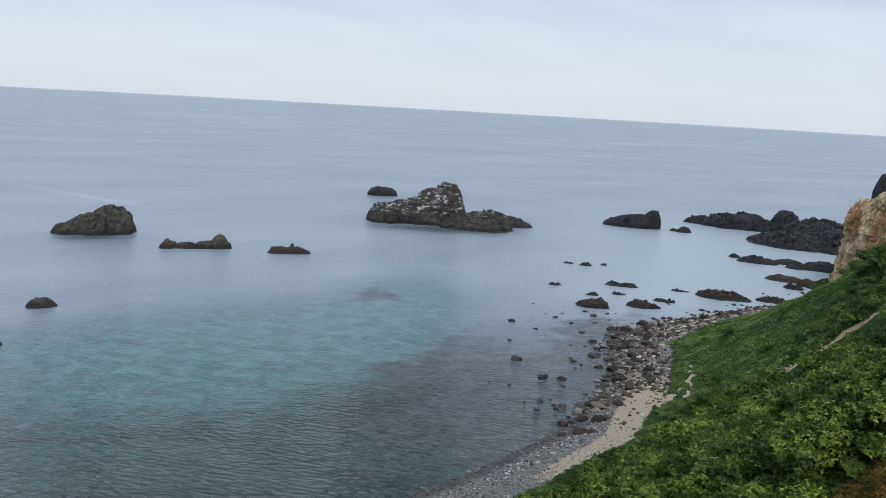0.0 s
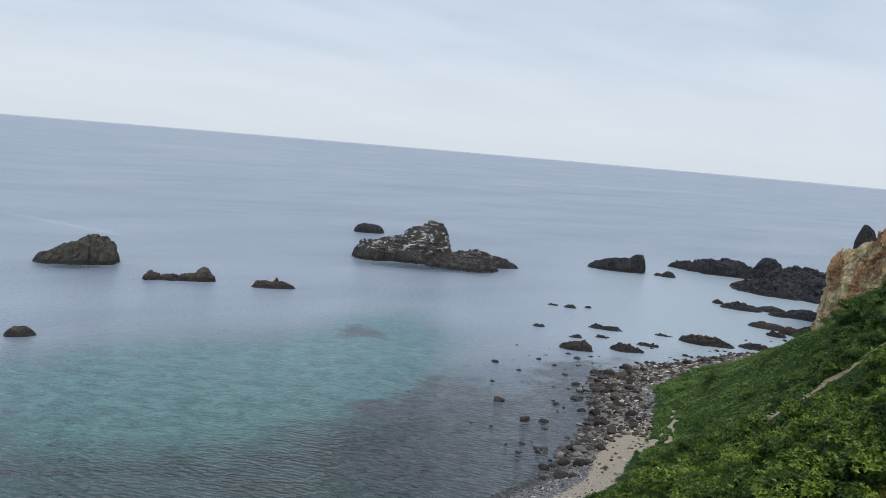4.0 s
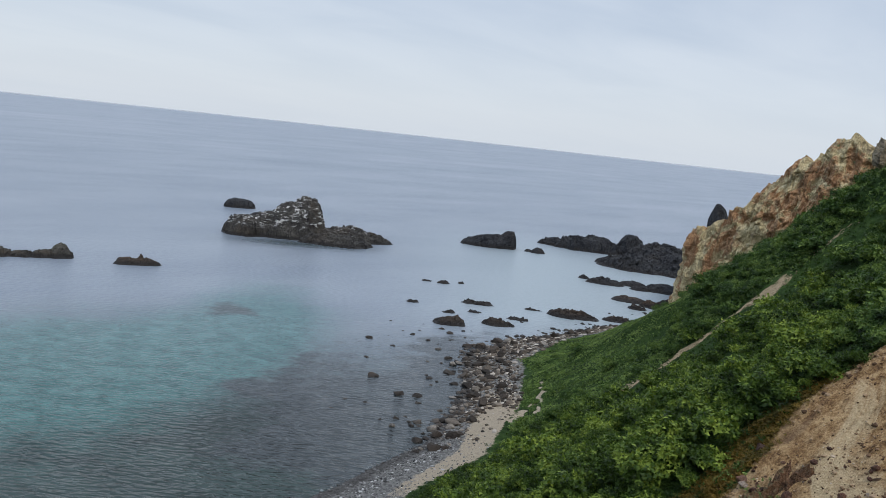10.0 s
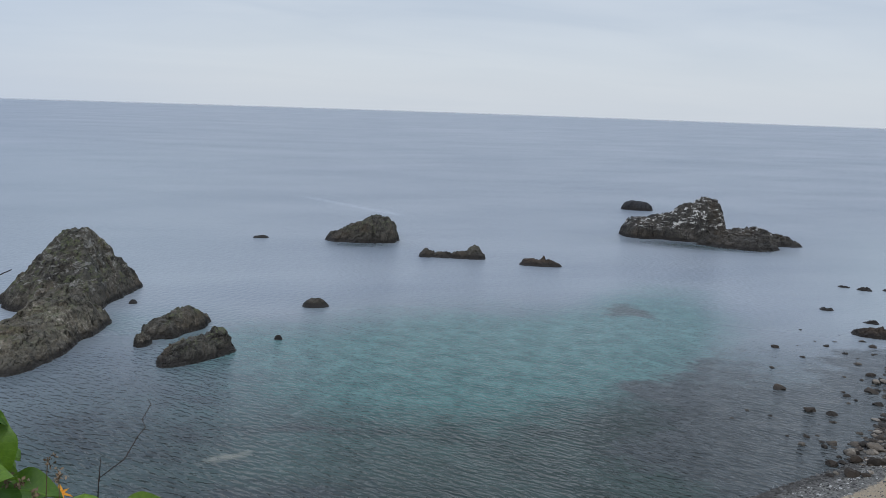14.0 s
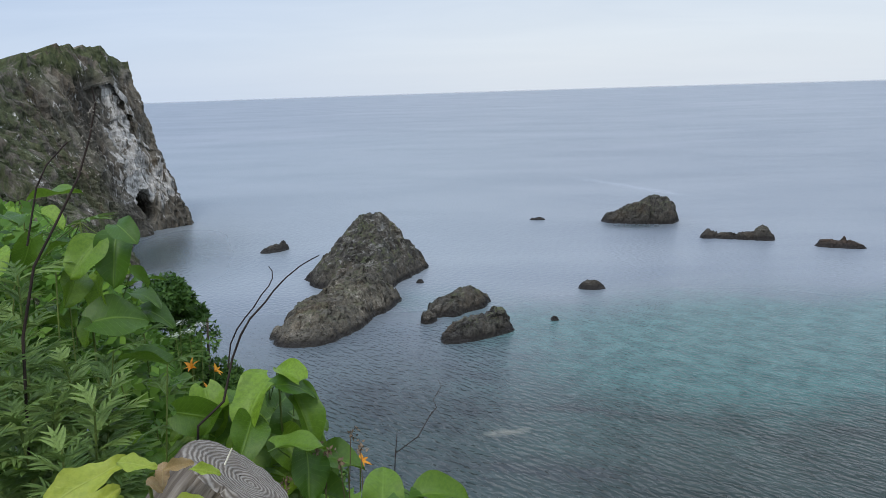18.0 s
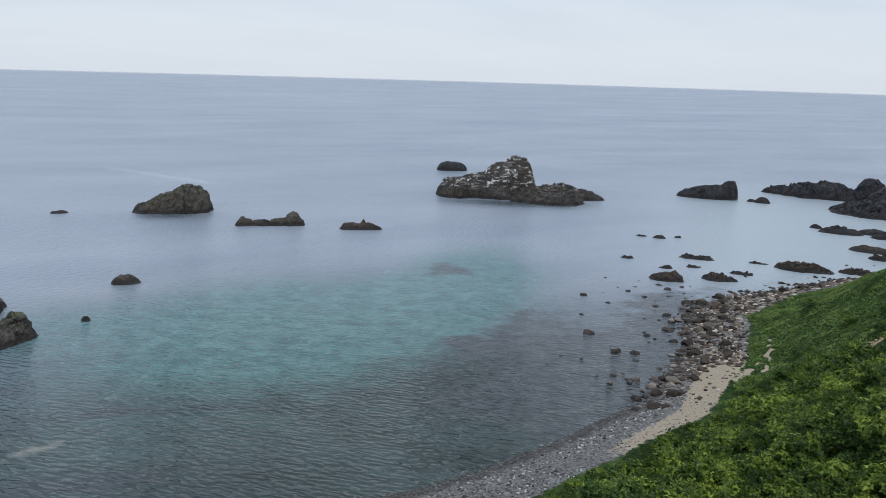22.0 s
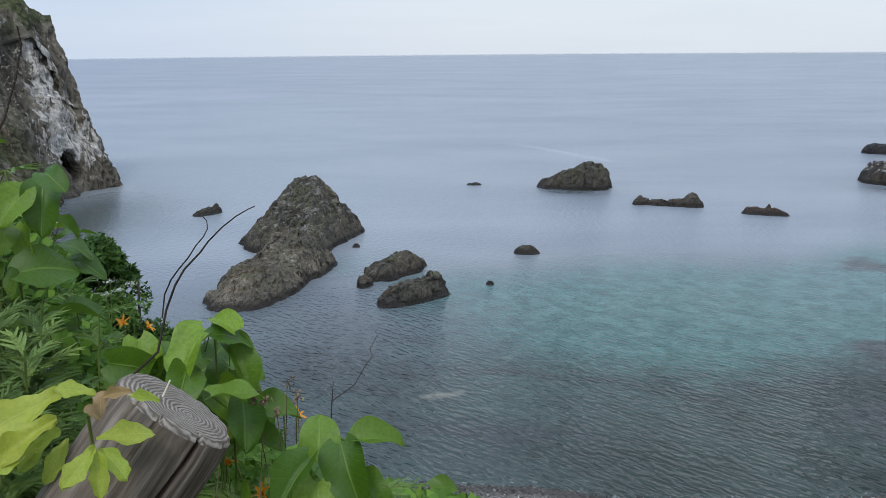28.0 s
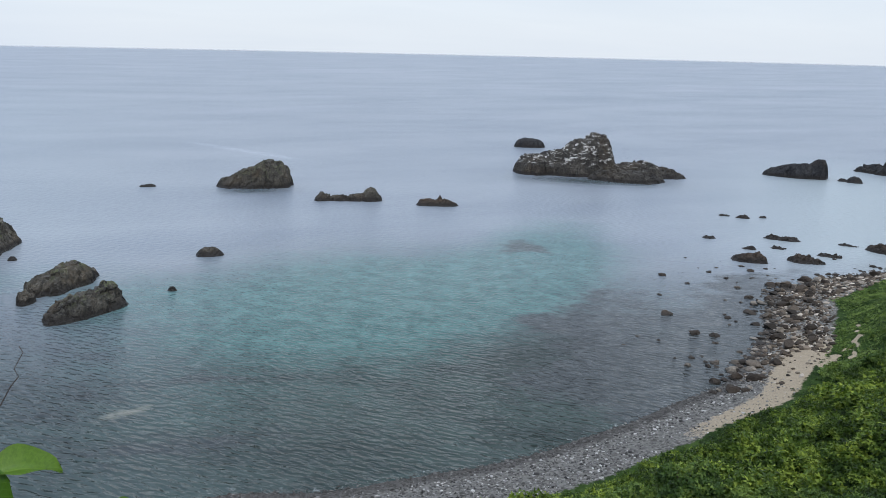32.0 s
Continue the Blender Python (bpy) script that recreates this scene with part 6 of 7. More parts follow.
def empty_at(name, x, y):
    ob = new(name)
    ob.location = (x, y, float(land(x, y)))
    return ob


def screen_dirs(at):
    """Right, up and towards the lookout, at a place."""
    v = (EYE - Vector(at)).normalized()
    r = Vector((0, 0, 1)).cross(v).normalized()
    return r, v.cross(r), v


def stem_to(plant, top, r0=0.006, r1=0.0025, material=None, bow=0.05, name="stem"):
    base = Vector(plant.location)
    top = Vector(top)
    side = Vector((prng.normal(0, 1), prng.normal(0, 1), 0)) * bow
    pts = [tuple(base.lerp(top, t) + side * math.sin(t * 3.14) + Vector((0, 0, -0.03)) * (t == 0)) for t in np.linspace(0, 1, 9)]
    ob = part(name, branch_mesh(name, [pts], r0, r1, 6), material or STEM, plant)
    ob.matrix_parent_inverse = Matrix.Translation(plant.location).inverted()
    return pts


def knotweed(leaves, root, label):
    """A knotweed with placed leaves: angle, tilt, distance, length, tip turn clockwise from up, facing."""
    plant = empty_at("knotweed", *root)
    mid = place(sum(l[0] for l in leaves) / len(leaves), max(l[1] for l in leaves), leaves[0][2] + 0.08)
    pts = stem_to(plant, mid)
    for az, el, d, ln, turn, facing in leaves:
        c = place(az, el, d)
        r, u, v = screen_dirs(c)
        tip = r * math.sin(radians(turn)) + u * math.cos(radians(turn)) + v * prng.uniform(-0.1, 0.35)
        n = v * facing * 0.8 + Vector((0, 0, 1)) * (1 - facing * 0.8) + Vector(tuple(prng.normal(0, 0.3, 3)))
        ln = ln * (0.62 if root[0] > -0.6 else 0.5)
        put_leaf(HEARTS, KNOT_LEAF, c - tip.normalized() * ln * 0.45, tip, n, ln, plant)
        near = min(pts, key=lambda p: (Vector(p) - c).length)
        st_ = part("stalk", branch_mesh("stalk", [[near, tuple(Vector(near).lerp(c, 0.6) - v * 0.07 - Vector((0, 0, 0.03))), tuple(c - tip.normalized() * ln * 0.43)]], 0.0013, 0.0009, 5), STEM, plant)
        st_.matrix_parent_inverse = Matrix.Translation(plant.location).inverted()
    return tagged(plant, label, "plant", "knotweed at the lookout")


knotweed([(-11.2, -18.1, 1.95, 0.13, 335, 0.3), (-13.3, -20.4, 2.05, 0.23, 200, 0.7), (-10.8, -21.4, 2.0, 0.20, 165, 0.75), (-11.3, -18.7, 1.95, 0.15, 70, 0.35), (-11.2, -23.2, 1.9, 0.17, 95, 0.25), (-16.3, -20.6, 2.1, 0.19, 235, 0.6),
          (-14.8, -22.4, 2.0, 0.18, 205, 0.6), (-11.6, -22.6, 2.1, 0.2, 190, 0.6), (-11.8, -19.6, 2.1, 0.16, 30, 0.6), (-10.2, -21.6, 2.05, 0.14, 110, 0.5), (-10.6, -25.0, 2.0, 0.18, 180, 0.5)],
         (-0.42, 1.9), "giant knotweed with broad heart-shaped green leaves beside the post")
knotweed([(-5.4, -26.6, 1.8, 0.17, 10, 0.8), (-3.6, -28.8, 1.75, 0.2, 170, 0.8), (-1.2, -26.5, 1.75, 0.16, 78, 0.35), (-7.4, -29.2, 1.75, 0.19, 215, 0.65), (-1.7, -30.4, 1.8, 0.15, 150, 0.6), (-6.2, -30.8, 1.75, 0.18, 190, 0.6)],
         (-0.1, 1.75), "giant knotweed with broad bright green leaves above the slope")
knotweed([(-21.7, -10.0, 2.2, 0.24, 190, 0.7), (-20.9, -8.6, 2.15, 0.15, 145, 0.6), (-20.2, -11.2, 2.15, 0.12, 105, 0.5), (-23.3, -9.9, 2.2, 0.21, 215, 0.6), (-26.6, -9.2, 2.3, 0.18, 200, 0.5), (-25.3, -7.6, 2.3, 0.14, 160, 0.4), (-22.6, -12.0, 2.25, 0.2, 170, 0.6), (-24.9, -9.4, 2.3, 0.16, 230, 0.4), (-20.3, -13.0, 2.3, 0.16, 140, 0.6),
          (-23.6, -13.4, 2.3, 0.22, 250, 0.5), (-21.9, -13.6, 2.2, 0.26, 85, 0.3), (-19.6, -13.9, 2.3, 0.18, 120, 0.5), (-24.6, -11.5, 2.25, 0.2, 210, 0.6), (-27.6, -7.6, 2.4, 0.16, 180, 0.5), (-28.6, -9.8, 2.3, 0.2, 200, 0.5)],
         (-0.85, 1.95), "tall giant knotweed with large overlapping green leaves")

# younger shoots that fill the gap between them
for root_, az0, az1, lift_, count_ in (((-0.62, 2.05), -18.5, -14.0, 0.8, 9), ((-0.5, 2.15), -15.5, -11.0, 0.5, 10), ((-0.36, 2.1), -12.5, -9.4, 0.8, 8), ((-0.14, 1.95), -7.0, -1.5, 1.2, 8)):
    shoot = []
    for i in range(count_):
        a_ = az0 + (az1 - az0) * (i + prng.uniform(0, 0.8)) / count_
        e_ = float(np.interp(a_, (-22, -20, -18.5, -17, -15, -12, -10, -8, -5, -1), (-11.5, -15, -17.5, -19.0, -20.0, -20.6, -22, -26, -27.2, -28.6))) - lift_ - 5.0 * prng.random() ** 1.3
        shoot.append((a_, e_, prng.uniform(2.05, 2.4), prng.uniform(0.15, 0.24), prng.uniform(90, 270), prng.uniform(0.35, 0.85)))
    knotweed(shoot, root_, "young giant knotweed shoot with overlapping green leaves")

# the mass of growth along the edge: its upper edge, by compass angle
TOP_AZ = (-50, -30, -25.7, -23.5, -22, -20, -18.5, -17, -15, -12, -10, -8, -5, -2, 1, 5, 9, 12, 16, 24)
TOP_EL = (-2, -4.5, -5.5, -7.5, -10, -13.5, -17, -19.2, -20.8, -21.5, -22.5, -25.5, -27, -28, -28.8, -29.6, -30.4, -31.6, -33, -36)
for k in range(120):
    az_ = prng.uniform(-44, 4)
    d_ = prng.uniform(2.0, 4.6)
    el_ = float(np.interp(az_, TOP_AZ, TOP_EL)) - prng.uniform(0.4, 9)
    top = place(az_, el_, d_)
    x, y = d_ * math.cos(radians(el_)) * math.sin(radians(az_)), d_ * math.cos(radians(el_)) * math.cos(radians(az_))
    kind = prng.random()
    if top.z < float(land(x, y)) + 0.25:
        continue
    plant = empty_at("knotweed" if kind < 0.66 else "mugwort", x + prng.normal(0, 0.1), y + prng.normal(0, 0.1))
    pts = stem_to(plant, top, 0.004, 0.002)
    base = Vector(plant.location)
    reach = min(1.1, (top - base).length * 0.9)
    count = 9 if kind < 0.66 else 14
    for i in range(count):
        t = 1 - (i / count) * reach / (top - base).length
        j = min(int(t * 8), 7)
        at_ = Vector(pts[j]).lerp(Vector(pts[j + 1]), t * 8 - j)
        a = i * 2.4 + prng.uniform(-0.4, 0.4)
        out = Vector((math.cos(a), math.sin(a), prng.uniform(-0.25, 0.45)))
        if kind < 0.66:
            put_leaf(HEARTS, KNOT_LEAF, at_ + out * 0.04, out, Vector((0, 0, 1)) + out * -0.2 + Vector(tuple(prng.normal(0, 0.25, 3))), prng.uniform(0.08, 0.15), plant)
        else:
            put_leaf(FEATHERS, MUG_LEAF, at_, out + Vector((0, 0, 0.5)), Vector((0, 0, 1)) - out * 0.4, prng.uniform(0.09, 0.17), plant)
    if kind < 0.66:
        tagged(plant, "giant knotweed with broad heart-shaped green leaves at the lookout edge", "plant", "knotweed at the lookout")
    else:
        tagged(plant, "mugwort with finely cut silvery-green leaves at the lookout edge", "plant", "mugwort at the lookout")

# mugwort tips that stand out, each a ring of cut leaves
for az_, el_, d_ in ((-24.0, -18.6, 1.62), (-26.4, -17.6, 1.7), (-27.6, -14.5, 1.8), (-27.3, -10.4, 2.0), (-25.4, -15.8, 1.75), (-29.5, -13, 1.7), (-28.4, -18.4, 1.6), (-22.8, -17.2, 1.8), (-30.5, -17, 1.6), (-26.2, -20.8, 1.5)):
    top = place(az_, el_, d_)
    plant = empty_at("mugwort", top.x + 0.05, top.y + 0.1)
    pts = stem_to(plant, top, 0.005, 0.002)
    for i in range(34):
        at_ = Vector(pts[8]).lerp(Vector(pts[6]), i / 34)
        a = i * 2.4
        out = Vector((math.cos(a), math.sin(a), 0.9 - 0.04 * i)) + Vector(tuple(prng.normal(0, 0.15, 3)))
        put_leaf(FEATHERS, MUG_LEAF, at_, out, Vector((0, 0, 1)) - out * 0.5, (0.066 + 0.0020 * i) * prng.uniform(0.8, 1.15), plant)
    tagged(plant, "mugwort shoot with finely cut silvery-green leaves", "plant", "mugwort at the lookout")

# yellowing sprig in front of the post
sprig = empty_at("yellow_sprig", -0.45, 0.95)
hub = place(-21.6, -23.3, 0.9)
stem_to(sprig, hub, 0.0026, 0.0018, STEM)
for az_, el_, ln, turn in ((-25.3, -22.3, 0.128, 252), (-22.2, -21.4, 0.059, 302), (-19.5, -24.5, 0.085, 85), (-20.5, -26.4, 0.066, 155), (-22.6, -26.2, 0.073, 222), (-21.5, -26.6, 0.069, 182), (-27.7, -24.9, 0.135, 255), (-25.3, -23.7, 0.097, 250), (-18.2, -22.6, 0.046, 95), (-24.5, -24.5, 0.076, 238), (-23.6, -25.3, 0.066, 215), (-26.2, -24.7, 0.083, 262)):
    near_ = 0.97 if az_ < -22.6 else 0.85
    c = place(az_, el_, near_ + prng.uniform(-0.03, 0.02))
    ln *= 0.66 if az_ < -22.6 else 0.6
    r, u, v = screen_dirs(c)
    tip = r * math.sin(radians(turn)) + u * math.cos(radians(turn)) + v * 0.15
    put_leaf(OBLONGS, LIME_LEAF, c - tip * ln * 0.5, tip, v * prng.uniform(0.45, 0.75) + Vector((0, 0, 0.5)), ln, sprig)
own_red = [me.copy() for me in OBLONGS[:2]]
for me in own_red:
    me.materials.clear()
    me.materials.append(RED_LEAF)
for az_, el_, ln, turn in ((-20.8, -22.5, 0.043, 5), (-19.8, -22.1, 0.043, 75), (-21.3, -23.0, 0.031, 330)):
    c = place(az_, el_, 0.87)
    r, u, v = screen_dirs(c)
    tip = r * math.sin(radians(turn)) + u * math.cos(radians(turn))
    put_leaf(own_red, RED_LEAF, c - tip * ln * 0.35, tip, v + Vector((0, 0, 0.6)), ln * 0.7, sprig)
tagged(sprig, "sprig of yellow-green leaves with reddish young tips beside the post", "plant")


def daylily(az, el, d, size):
    c = place(az, el, d)
    plant = empty_at("daylily", c.x + 0.03, c.y + 0.12)
    stem_to(plant, c, 0.004, 0.0025, None, 0.05)
    r, u, v = screen_dirs(c)
    axis = (Vector((0, 0, 0.7)) + v * prng.uniform(-0.3, 0.5) + r * prng.uniform(-0.9, 0.9)).normalized()
    a0 = Vector((axis.y, -axis.x, 0.1)).normalized()
    b0 = axis.cross(a0)
    flower = new("flower")
    flower.parent = plant
    flower.matrix_parent_inverse = Matrix.Translation(plant.location).inverted()
    flower.location = c
    for i in range(6):
        w = a0 * math.cos(i * 1.047) + b0 * math.sin(i * 1.047)
        ob = part("petal", PETALS[i % 2], PETAL, flower)
        ob.matrix_parent_inverse = Matrix.Translation(flower.location).inverted()
        ob.matrix_basis = Matrix.Translation(c) @ basis(axis * 1.0 + w * 0.42, axis * 0.42 - w * 1.0) @ Matrix.Scale(size * prng.uniform(0.9, 1.1), 4)
    return tagged(plant, "orange daylily in bloom among the green growth", "flower", "daylilies at the lookout")


for az_, el_, d_ in ((-17.5, -17.7, 3.4), (-16.1, -18.1, 3.5), (-16.7, -19.3, 3.4), (-21.0, -13.9, 3.2), (-7.5, -24.7, 2.9), (-8.7, -26.3, 2.6), (-11.9, -27.5, 2.4), (-7.9, -28.6, 2.5), (-3.1, -29.3, 2.6), (-7.1, -29.1, 2.6), (-6.6, -24.9, 3.0), (-9.4, -29.6, 2.4)):
    daylily(az_, el_, d_, 0.030)

# dark bush behind, with white umbels in front of it
bush = new("bush")
bush.location = (-2.62, 8.3, float(land(-2.62, 8.3)) - 0.34)
for i, (dx, dy, dz, s) in enumerate(((0, 0, 2.3, 0.9), (0.45, 0.1, 1.5, 1.0), (-0.5, 0.2, 2.9, 0.75), (-0.1, 0, 0.7, 1.1), (-0.3, 0.1, 3.15, 0.62), (0.8, 0.0, 0.8, 0.9), (0.25, -0.1, 2.0, 0.8), (-0.95, 0.1, 2.7, 0.8), (-0.75, 0.0, 1.9, 1.0), (1.05, 0.1, 0.25, 0.8))):
    ob = part("crown", shrub_crown(600 + i, 0.85 * s, 1.1 * s, 9, 150, 0.062, 5), DARK_LEAF, bush)
    ob.location = (dx, dy, dz)
bst = part("trunk", branch_mesh("trunk", [[(0.05 * i, 0.03 * i, -0.2), (0.1 * i - 0.2, 0.1, 1.5), (0.2 * i - 0.4, 0.1, 3.3)] for i in range(4)], 0.05, 0.012), BARK, bush)
tagged(bush, "dark green leafy bush on the slope below the lookout", "bush")
for az_, el_ in ((-17.9, -14.8), (-17.4, -15.4), (-16.6, -15.1), (-18.3, -15.6)):
    c = place(az_, el_, 5.0)
    u_plant = empty_at("umbel_flower", c.x, c.y)
    stem_to(u_plant, c, 0.004, 0.002, None, 0.05)
    pc = np.array(c) + np.column_stack([prng.normal(0, 0.020, (60, 2)), prng.normal(0, 0.004, 60)])
    v, f = rosettes(pc, np.tile([[0, 0, 1.0]], (60, 1)), 0.005, 4, prng)
    h_ = part("flower_head", mesh_from("flower_head", v, f), UMBEL, u_plant)
    h_.matrix_parent_inverse = Matrix.Translation(u_plant.location).inverted()
    tagged(u_plant, "small white flower head in front of the dark bush", "flower", "white flower heads")

# bare twigs and a dry stalk with seed heads
twig = empty_at("bare_twig", -0.72, 1.85)
main = [tuple(place(a, e, d)) for a, e, d in ((-17.7, -21.1, 2.00), (-15.9, -19.8, 2.00), (-15.1, -17.2, 2.00), (-14.4, -15.7, 2.00), (-13.7, -14.7, 2.00), (-12.6, -13.7, 2.00), (-12.0, -13.0, 2.00), (-11.1, -12.2, 2.00), (-10.1, -11.5, 2.00), (-9.3, -11.1, 2.00), (-8.8, -10.9, 2.00))]
fork = [tuple(place(a, e, d)) for a, e, d in ((-15.4, -17.7, 2.03), (-15.1, -16.2, 2.03), (-14.6, -15.3, 2.03), (-14.0, -14.6, 2.03), (-13.4, -14.0, 2.03), (-12.8, -13.2, 2.03), (-12.3, -12.7, 2.03), (-12.0, -12.2, 2.03), (-12.0, -11.7, 2.03), (-12.2, -11.4, 2.03))]
for pts, r_ in (([tuple(twig.location)] + main, 0.0034), (fork, 0.0020)):
    ob = part("branch", branch_mesh("branch", [pts], r_, 0.0011, 6), TWIG, twig)
    ob.matrix_parent_inverse = Matrix.Translation(twig.location).inverted()
tagged(twig, "bare dark forked twig rising above the leaves", "twig")
twig2 = empty_at("bare_twig", -0.02, 2.0)
for pts in ([tuple(twig2.location)] + [tuple(place(a, e, 1.9)) for a, e in ((-4.6, -26.5), (-4.4, -24.2), (-2.7, -23.2), (-1.8, -21.9), (-1.3, -21.4), (-1.5, -20.9), (-0.9, -20.0), (-1.1, -19.6))], [tuple(place(a, e, 1.9)) for a, e in ((-4.4, -24.4), (-4.3, -23.6), (-4.2, -22.9))]):
    ob = part("branch", branch_mesh("branch", [pts], 0.0015, 0.0007, 5), TWIG, twig2)
    ob.matrix_parent_inverse = Matrix.Translation(twig2.location).inverted()
tagged(twig2, "thin crooked dead twig against the sea", "twig")
stalk = empty_at("dry_stalk", -0.95, 1.6)
line = [tuple(place(a, e, 1.7)) for a, e in ((-27.5, -14), (-26.4, -9.9), (-24.8, -7.3), (-23.3, -4.7), (-22.4, -2.3), (-21.9, -0.4), (-22.0, 0.6))]
side_ = [tuple(place(a, e, 1.7)) for a, e in ((-26.6, -8.6), (-25.7, -5.2), (-25.0, -3.9), (-23.7, -2.6))]
for pts, r_ in (([tuple(stalk.location)] + line, 0.0032), (side_, 0.002)):
    ob = part("stem", branch_mesh("stem", [pts], r_, 0.0014, 5), TWIG, stalk)
    ob.matrix_parent_inverse = Matrix.Translation(stalk.location).inverted()
along = np.array(line[3:6])
pick = prng.random(150) * (len(along) - 1)
idx = pick.astype(int)
pc = along[idx] + (along[np.minimum(idx + 1, len(along) - 1)] - along[idx]) * (pick - idx)[:, None] + prng.normal(0, 0.014, (150, 3))
v, f = rosettes(pc, prng.normal(size=(150, 3)), 0.003, 4, prng)
ob = tagged(part("seed_head", mesh_from("seed_head", v, f), SEED, stalk, "pale dry seed husks"), kind="stuff")
ob.matrix_parent_inverse = Matrix.Translation(stalk.location).inverted()
tagged(stalk, "dry dead flower stalk with pale seed husks", "plant")

# dead brown flower stalks with curled husks
dry = Mat("dead_flower_stalk", 0.85, 0.2)
DRY = dry.done(dry.ramp(dry.noise(25.0, 5), (0.3, (0.07, 0.045, 0.028)), (0.7, (0.26, 0.19, 0.125))))
for az_, el_ in ((-7.4, -22.5), (-9.1, -23.6), (-9.9, -23.1), (-12.1, -25.3), (-6.8, -23.4), (-8.3, -24.3)):
    c = place(az_, el_, 2.0)
    dead = empty_at("dead_flower_stalk", c.x - 0.08, c.y + 0.05)
    stem_to(dead, c, 0.0024, 0.0011, DRY, 0.04)
    pc = np.array(c) + prng.normal(0, 0.006, (9, 3)) + np.array([0, 0, -0.008])
    v, f = rosettes(pc, prng.normal(size=(9, 3)) + np.array([0.6, 0, -0.3]), 0.011, 3, prng)
    h_ = part("husk", mesh_from("husk", v, f), DRY, dead, "curled brown husk")
    h_.matrix_parent_inverse = Matrix.Translation(dead.location).inverted()
    tagged(dead, "dead brown flower stalk with a curled husk", "plant", "dead flower stalks")

# low herbs and blades filling the edge
n = 14000
ha = prng.uniform(-50, 20, n)
hd_ = prng.uniform(2.6, 6.5, n)
he = np.interp(ha, TOP_AZ, TOP_EL) - 1.2 - np.abs(prng.normal(0, 9, n))
ca, sa, ce, se = np.cos(np.radians(ha)), np.sin(np.radians(ha)), np.cos(np.radians(he)), np.sin(np.radians(he))
hp = np.column_stack([hd_ * sa * ce, hd_ * ca * ce, 50 + hd_ * se])
hp = hp[hp[:, 2] > land(hp[:, 0], hp[:, 1]) - 0.05]
v, f = rosettes(hp, np.tile([[0.1, -0.5, 0.9]], (len(hp), 1)) + prng.normal(0, 0.35, (len(hp), 3)), 0.045, 5, prng)
tagged(part("herbs", mesh_from("herbs", v, f), HERB_LEAF), "dense mixed green herbs along the lookout edge", "herbs", kind="stuff")
blades = []
for k in range(170):
    a_, d_ = prng.uniform(-46, 18), prng.uniform(2.2, 4.5)
    e_ = float(np.interp(a_, TOP_AZ, TOP_EL)) - prng.uniform(0.5, 9)
    tip_ = np.array(place(a_, e_, d_))
    root_ = tip_ + np.array([prng.normal(0, 0.2), prng.normal(0, 0.2), -prng.uniform(0.2, 0.45)])
    t = np.linspace(0, 1, 8)[:, None]
    blades.append(root_ + (tip_ - root_) * t + np.array([0, 0, 1.0]) * 0.06 * np.sin(t * 3.14))
tagged(part("grass_blades", branch_mesh("grass_blades", blades, 0.0019, 0.0006, 3), GRASS_LEAF), "long thin grass blades among the herbs", "grass", kind="stuff")


# ---- weathered fence posts ----
def wood_material():
    m = Mat("weathered_wood", 0.85, 0.2)
    g = m.mapped(m.co, (1, 1, 0.06))
    a, b = m.noise(38.0, 6, 0.7, g), m.noise(140.0, 4, 0.6, g)
    c = m.ramp(m.math("ADD", m.math("MULTIPLY", a, 0.65), m.math("MULTIPLY", b, 0.35)), (0.36, (0.032, 0.024, 0.018)), (0.5, (0.125, 0.102, 0.08)), (0.64, (0.25, 0.215, 0.175)))
    stain = m.noise(9.0, 4, 0.6)
    c = m.mix(m.step(stain, 0.5, 0.7, 0.0, 0.6), c, (0.10, 0.085, 0.06))
    c = m.mix(m.step(m.attr("split"), 0.1, 0.8, 0.0, 0.9), c, (0.03, 0.014, 0.010))
    return m.done(c, m.bump(m.math("ADD", a, b), 0.7, 0.004))


def ring_material():
    m = Mat("cut_wood_rings", 0.8, 0.2)
    off = m.mapped(m.co, loc=(0.012, -0.008, 0))
    t = m.n.new("ShaderNodeTexWave")
    t.wave_type, t.rings_direction = "RINGS", "Z"
    t.inputs["Scale"].default_value, t.inputs["Distortion"].default_value, t.inputs["Detail"].default_value = 64.0, 4.0, 3.0
    t.inputs["Detail Scale"].default_value = 1.6
    m.l.new(off, t.inputs["Vector"])
    grain = m.noise(160.0, 4, 0.6)
    rings = m.math("ADD", m.math("MULTIPLY", t.outputs["Fac"], 0.7), m.math("MULTIPLY", grain, 0.3))
    c = m.ramp(rings, (0.2, (0.105, 0.088, 0.070)), (0.5, (0.185, 0.162, 0.134)), (0.85, (0.275, 0.25, 0.215)))
    c = m.mix(m.step(m.noise(22.0, 5, 0.6), 0.5, 0.68, 0.0, 0.6), c, (0.12, 0.10, 0.08))
    return m.done(c, m.bump(rings, 0.6, 0.002))


WOOD, RINGS = wood_material(), ring_material()
pm = Mat("pale_peg", 0.5, 0.3)
PEG = pm.done(pm.ramp(pm.noise(90.0), (0.3, (0.6, 0.56, 0.42)), (0.7, (0.78, 0.75, 0.62))))


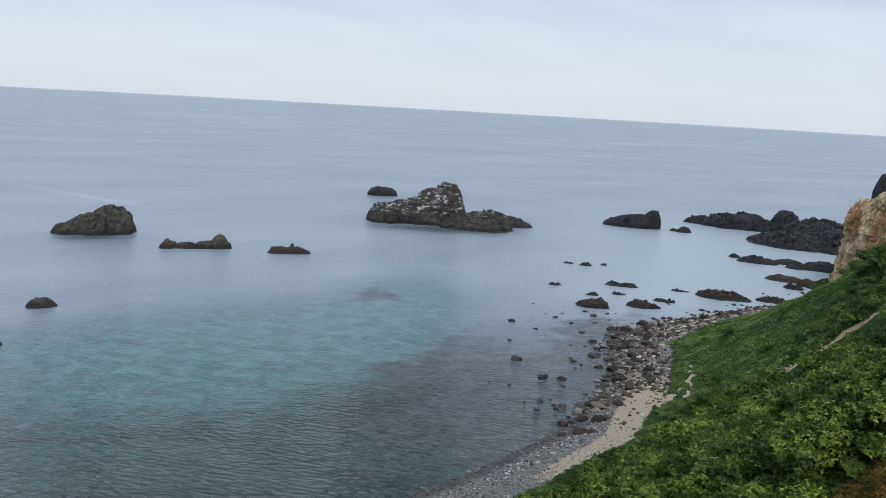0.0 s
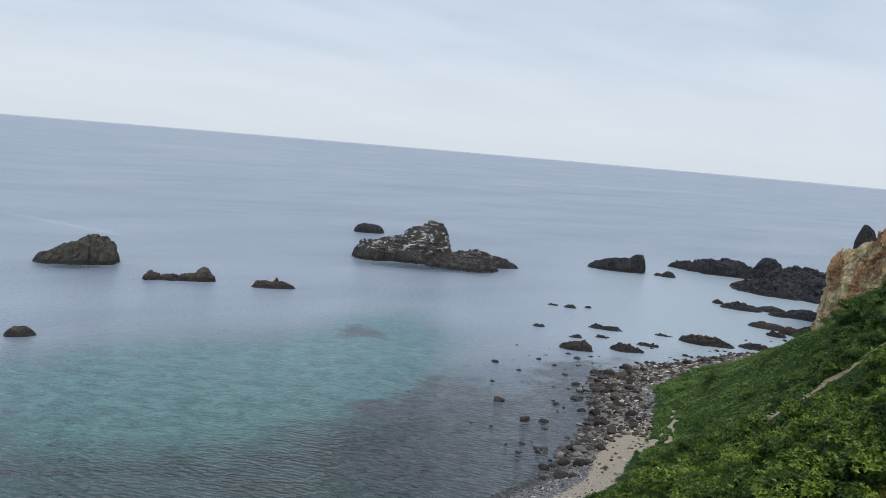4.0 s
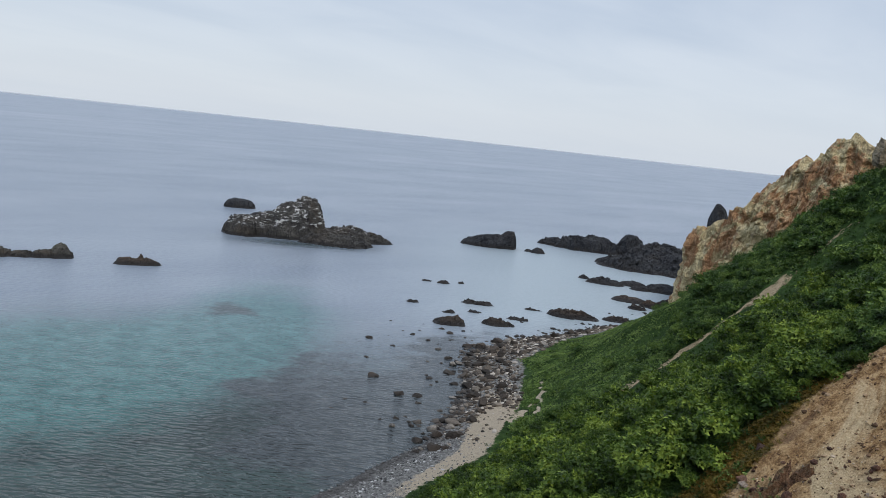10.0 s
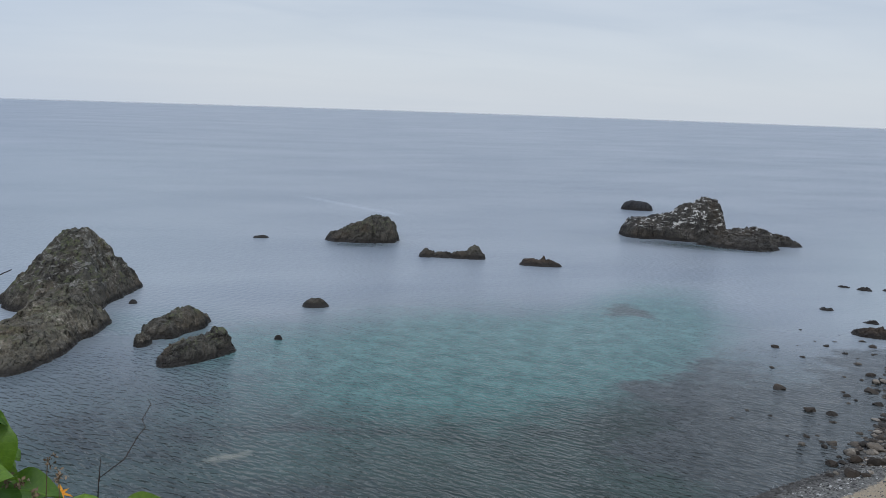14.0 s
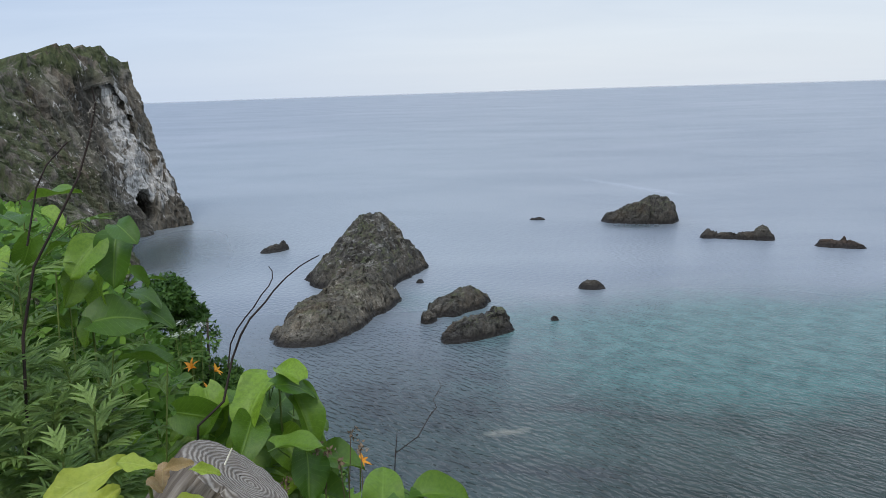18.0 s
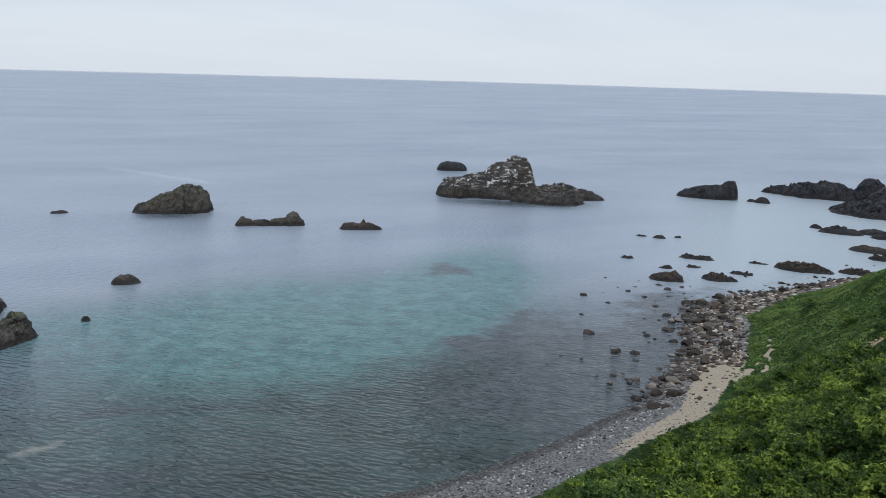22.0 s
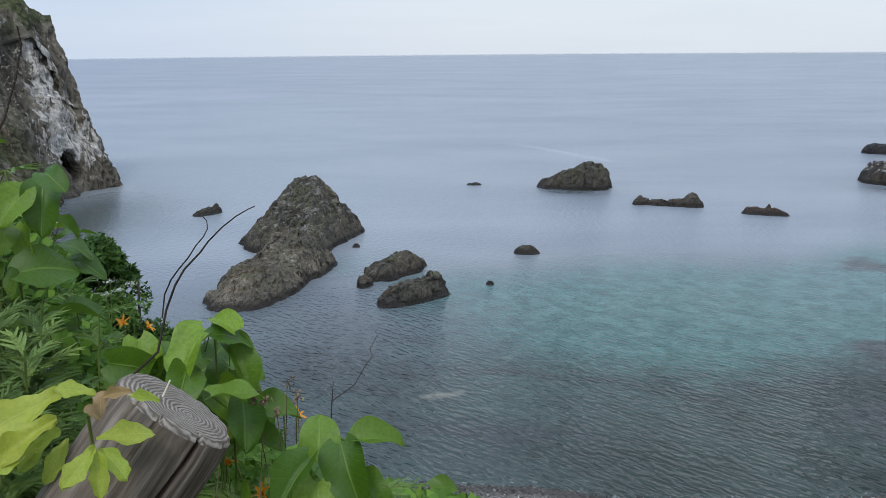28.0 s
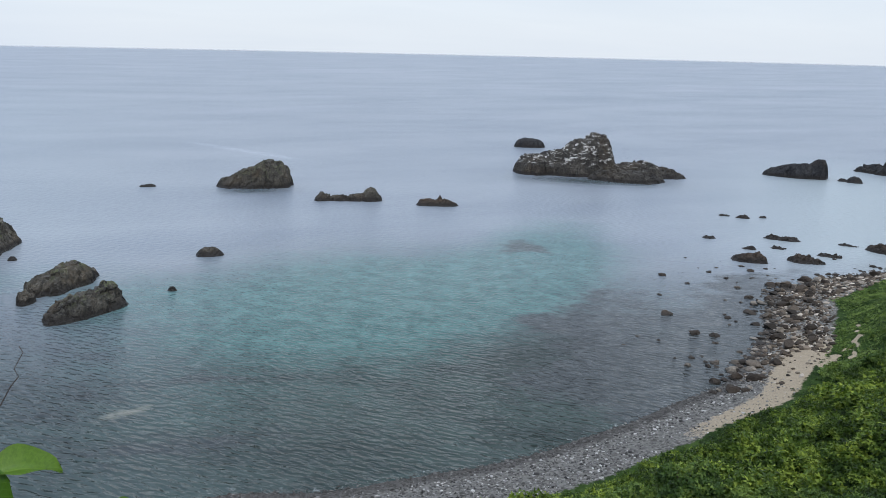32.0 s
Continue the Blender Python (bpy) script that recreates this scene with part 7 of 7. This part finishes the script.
def fence_post(top, axis, radius, length, cracks, seed, label):
    """A round post with a rough cut top, splits in its side, along its own z."""
    post = new("fence_post")
    post.matrix_world = Matrix.Translation(top) @ basis((axis.y, -axis.x, 0.02) if abs(axis.z) < 0.999 else (0, 1, 0), axis)
    bpy.context.view_layer.update()
    n, k = 288, 26
    th = np.linspace(0, 2 * np.pi, n, endpoint=False)
    z = -length * np.linspace(0, 1, k) ** 1.3
    T, Zz = np.meshgrid(th, z)
    r = radius * (1 + 0.022 * fbm(np.cos(T) * 2.2, np.sin(T) * 2.2, Zz * 2.0, seed, 3) + 0.012 * vnoise(np.cos(T) * 14, np.sin(T) * 14, Zz * 1.5, seed + 3))
    split = np.zeros_like(r)
    for where, deep, wide in cracks:
        dlt = (T - where - 0.12 * np.sin(Zz * 7) + np.pi) % (2 * np.pi) - np.pi
        r = r - radius * deep * np.exp(-((dlt / wide) ** 2))
        split = np.maximum(split, deep * 4 * np.exp(-((dlt / wide / 1.5) ** 2)))
    r[0] -= radius * 0.03
    body = mesh_from("body", np.stack([r * np.cos(T), r * np.sin(T), Zz], -1).reshape(-1, 3), grid_faces(k, n, True)[:, ::-1], True)
    attribute(body, "split", split.ravel())
    part("body", body, WOOD, post)
    m_ = 16
    q = np.linspace(1, 0.02, m_)
    cx, cy = (r[0] * np.cos(th))[None] * q[:, None], (r[0] * np.sin(th))[None] * q[:, None]
    cz = 0.006 * smooth(1 - q, 0, 0.08)[:, None] + 0.0016 * fbm(cx * 60, cy * 60, 0, seed + 7, 3) * (q[:, None] < 0.99)
    part("cut_top", mesh_from("cut_top", np.stack([cx, cy, cz], -1).reshape(-1, 3), grid_faces(m_, n, True), True), RINGS, post, "grey end grain with fine growth rings")
    return tagged(post, label, "post", "fence posts at the lookout")


axis_ = Vector((0.583, 0.192, 0.790)).normalized()
post_top = EYE + Vector((-0.245, 0.853, -0.392))
post = fence_post(post_top, axis_, 0.068, 1.45, ((1.85, 0.24, 0.028), (1.15, 0.08, 0.02), (2.45, 0.07, 0.02), (0.7, 0.06, 0.02), (2.9, 0.05, 0.02)), 5, "weathered grey wooden post with cut top, leaning, split down its side")
peg = part("peg", branch_mesh("peg", [[(0.0, 0.0, 0.0), (0.004, 0.0, 0.022)]], 0.0010, 0.0008, 6), PEG, post, "small pale peg")
peg.location = (0.02, 0.0, 0.004)
fence_post(place(-30.6, -23.6, 1.05), Vector((0.66, 0.5, 0.56)).normalized(), 0.05, 0.9, ((-1.0, 0.1, 0.04), (0.6, 0.1, 0.03)), 6, "weathered grey wooden post overgrown by leaves at the lookout")
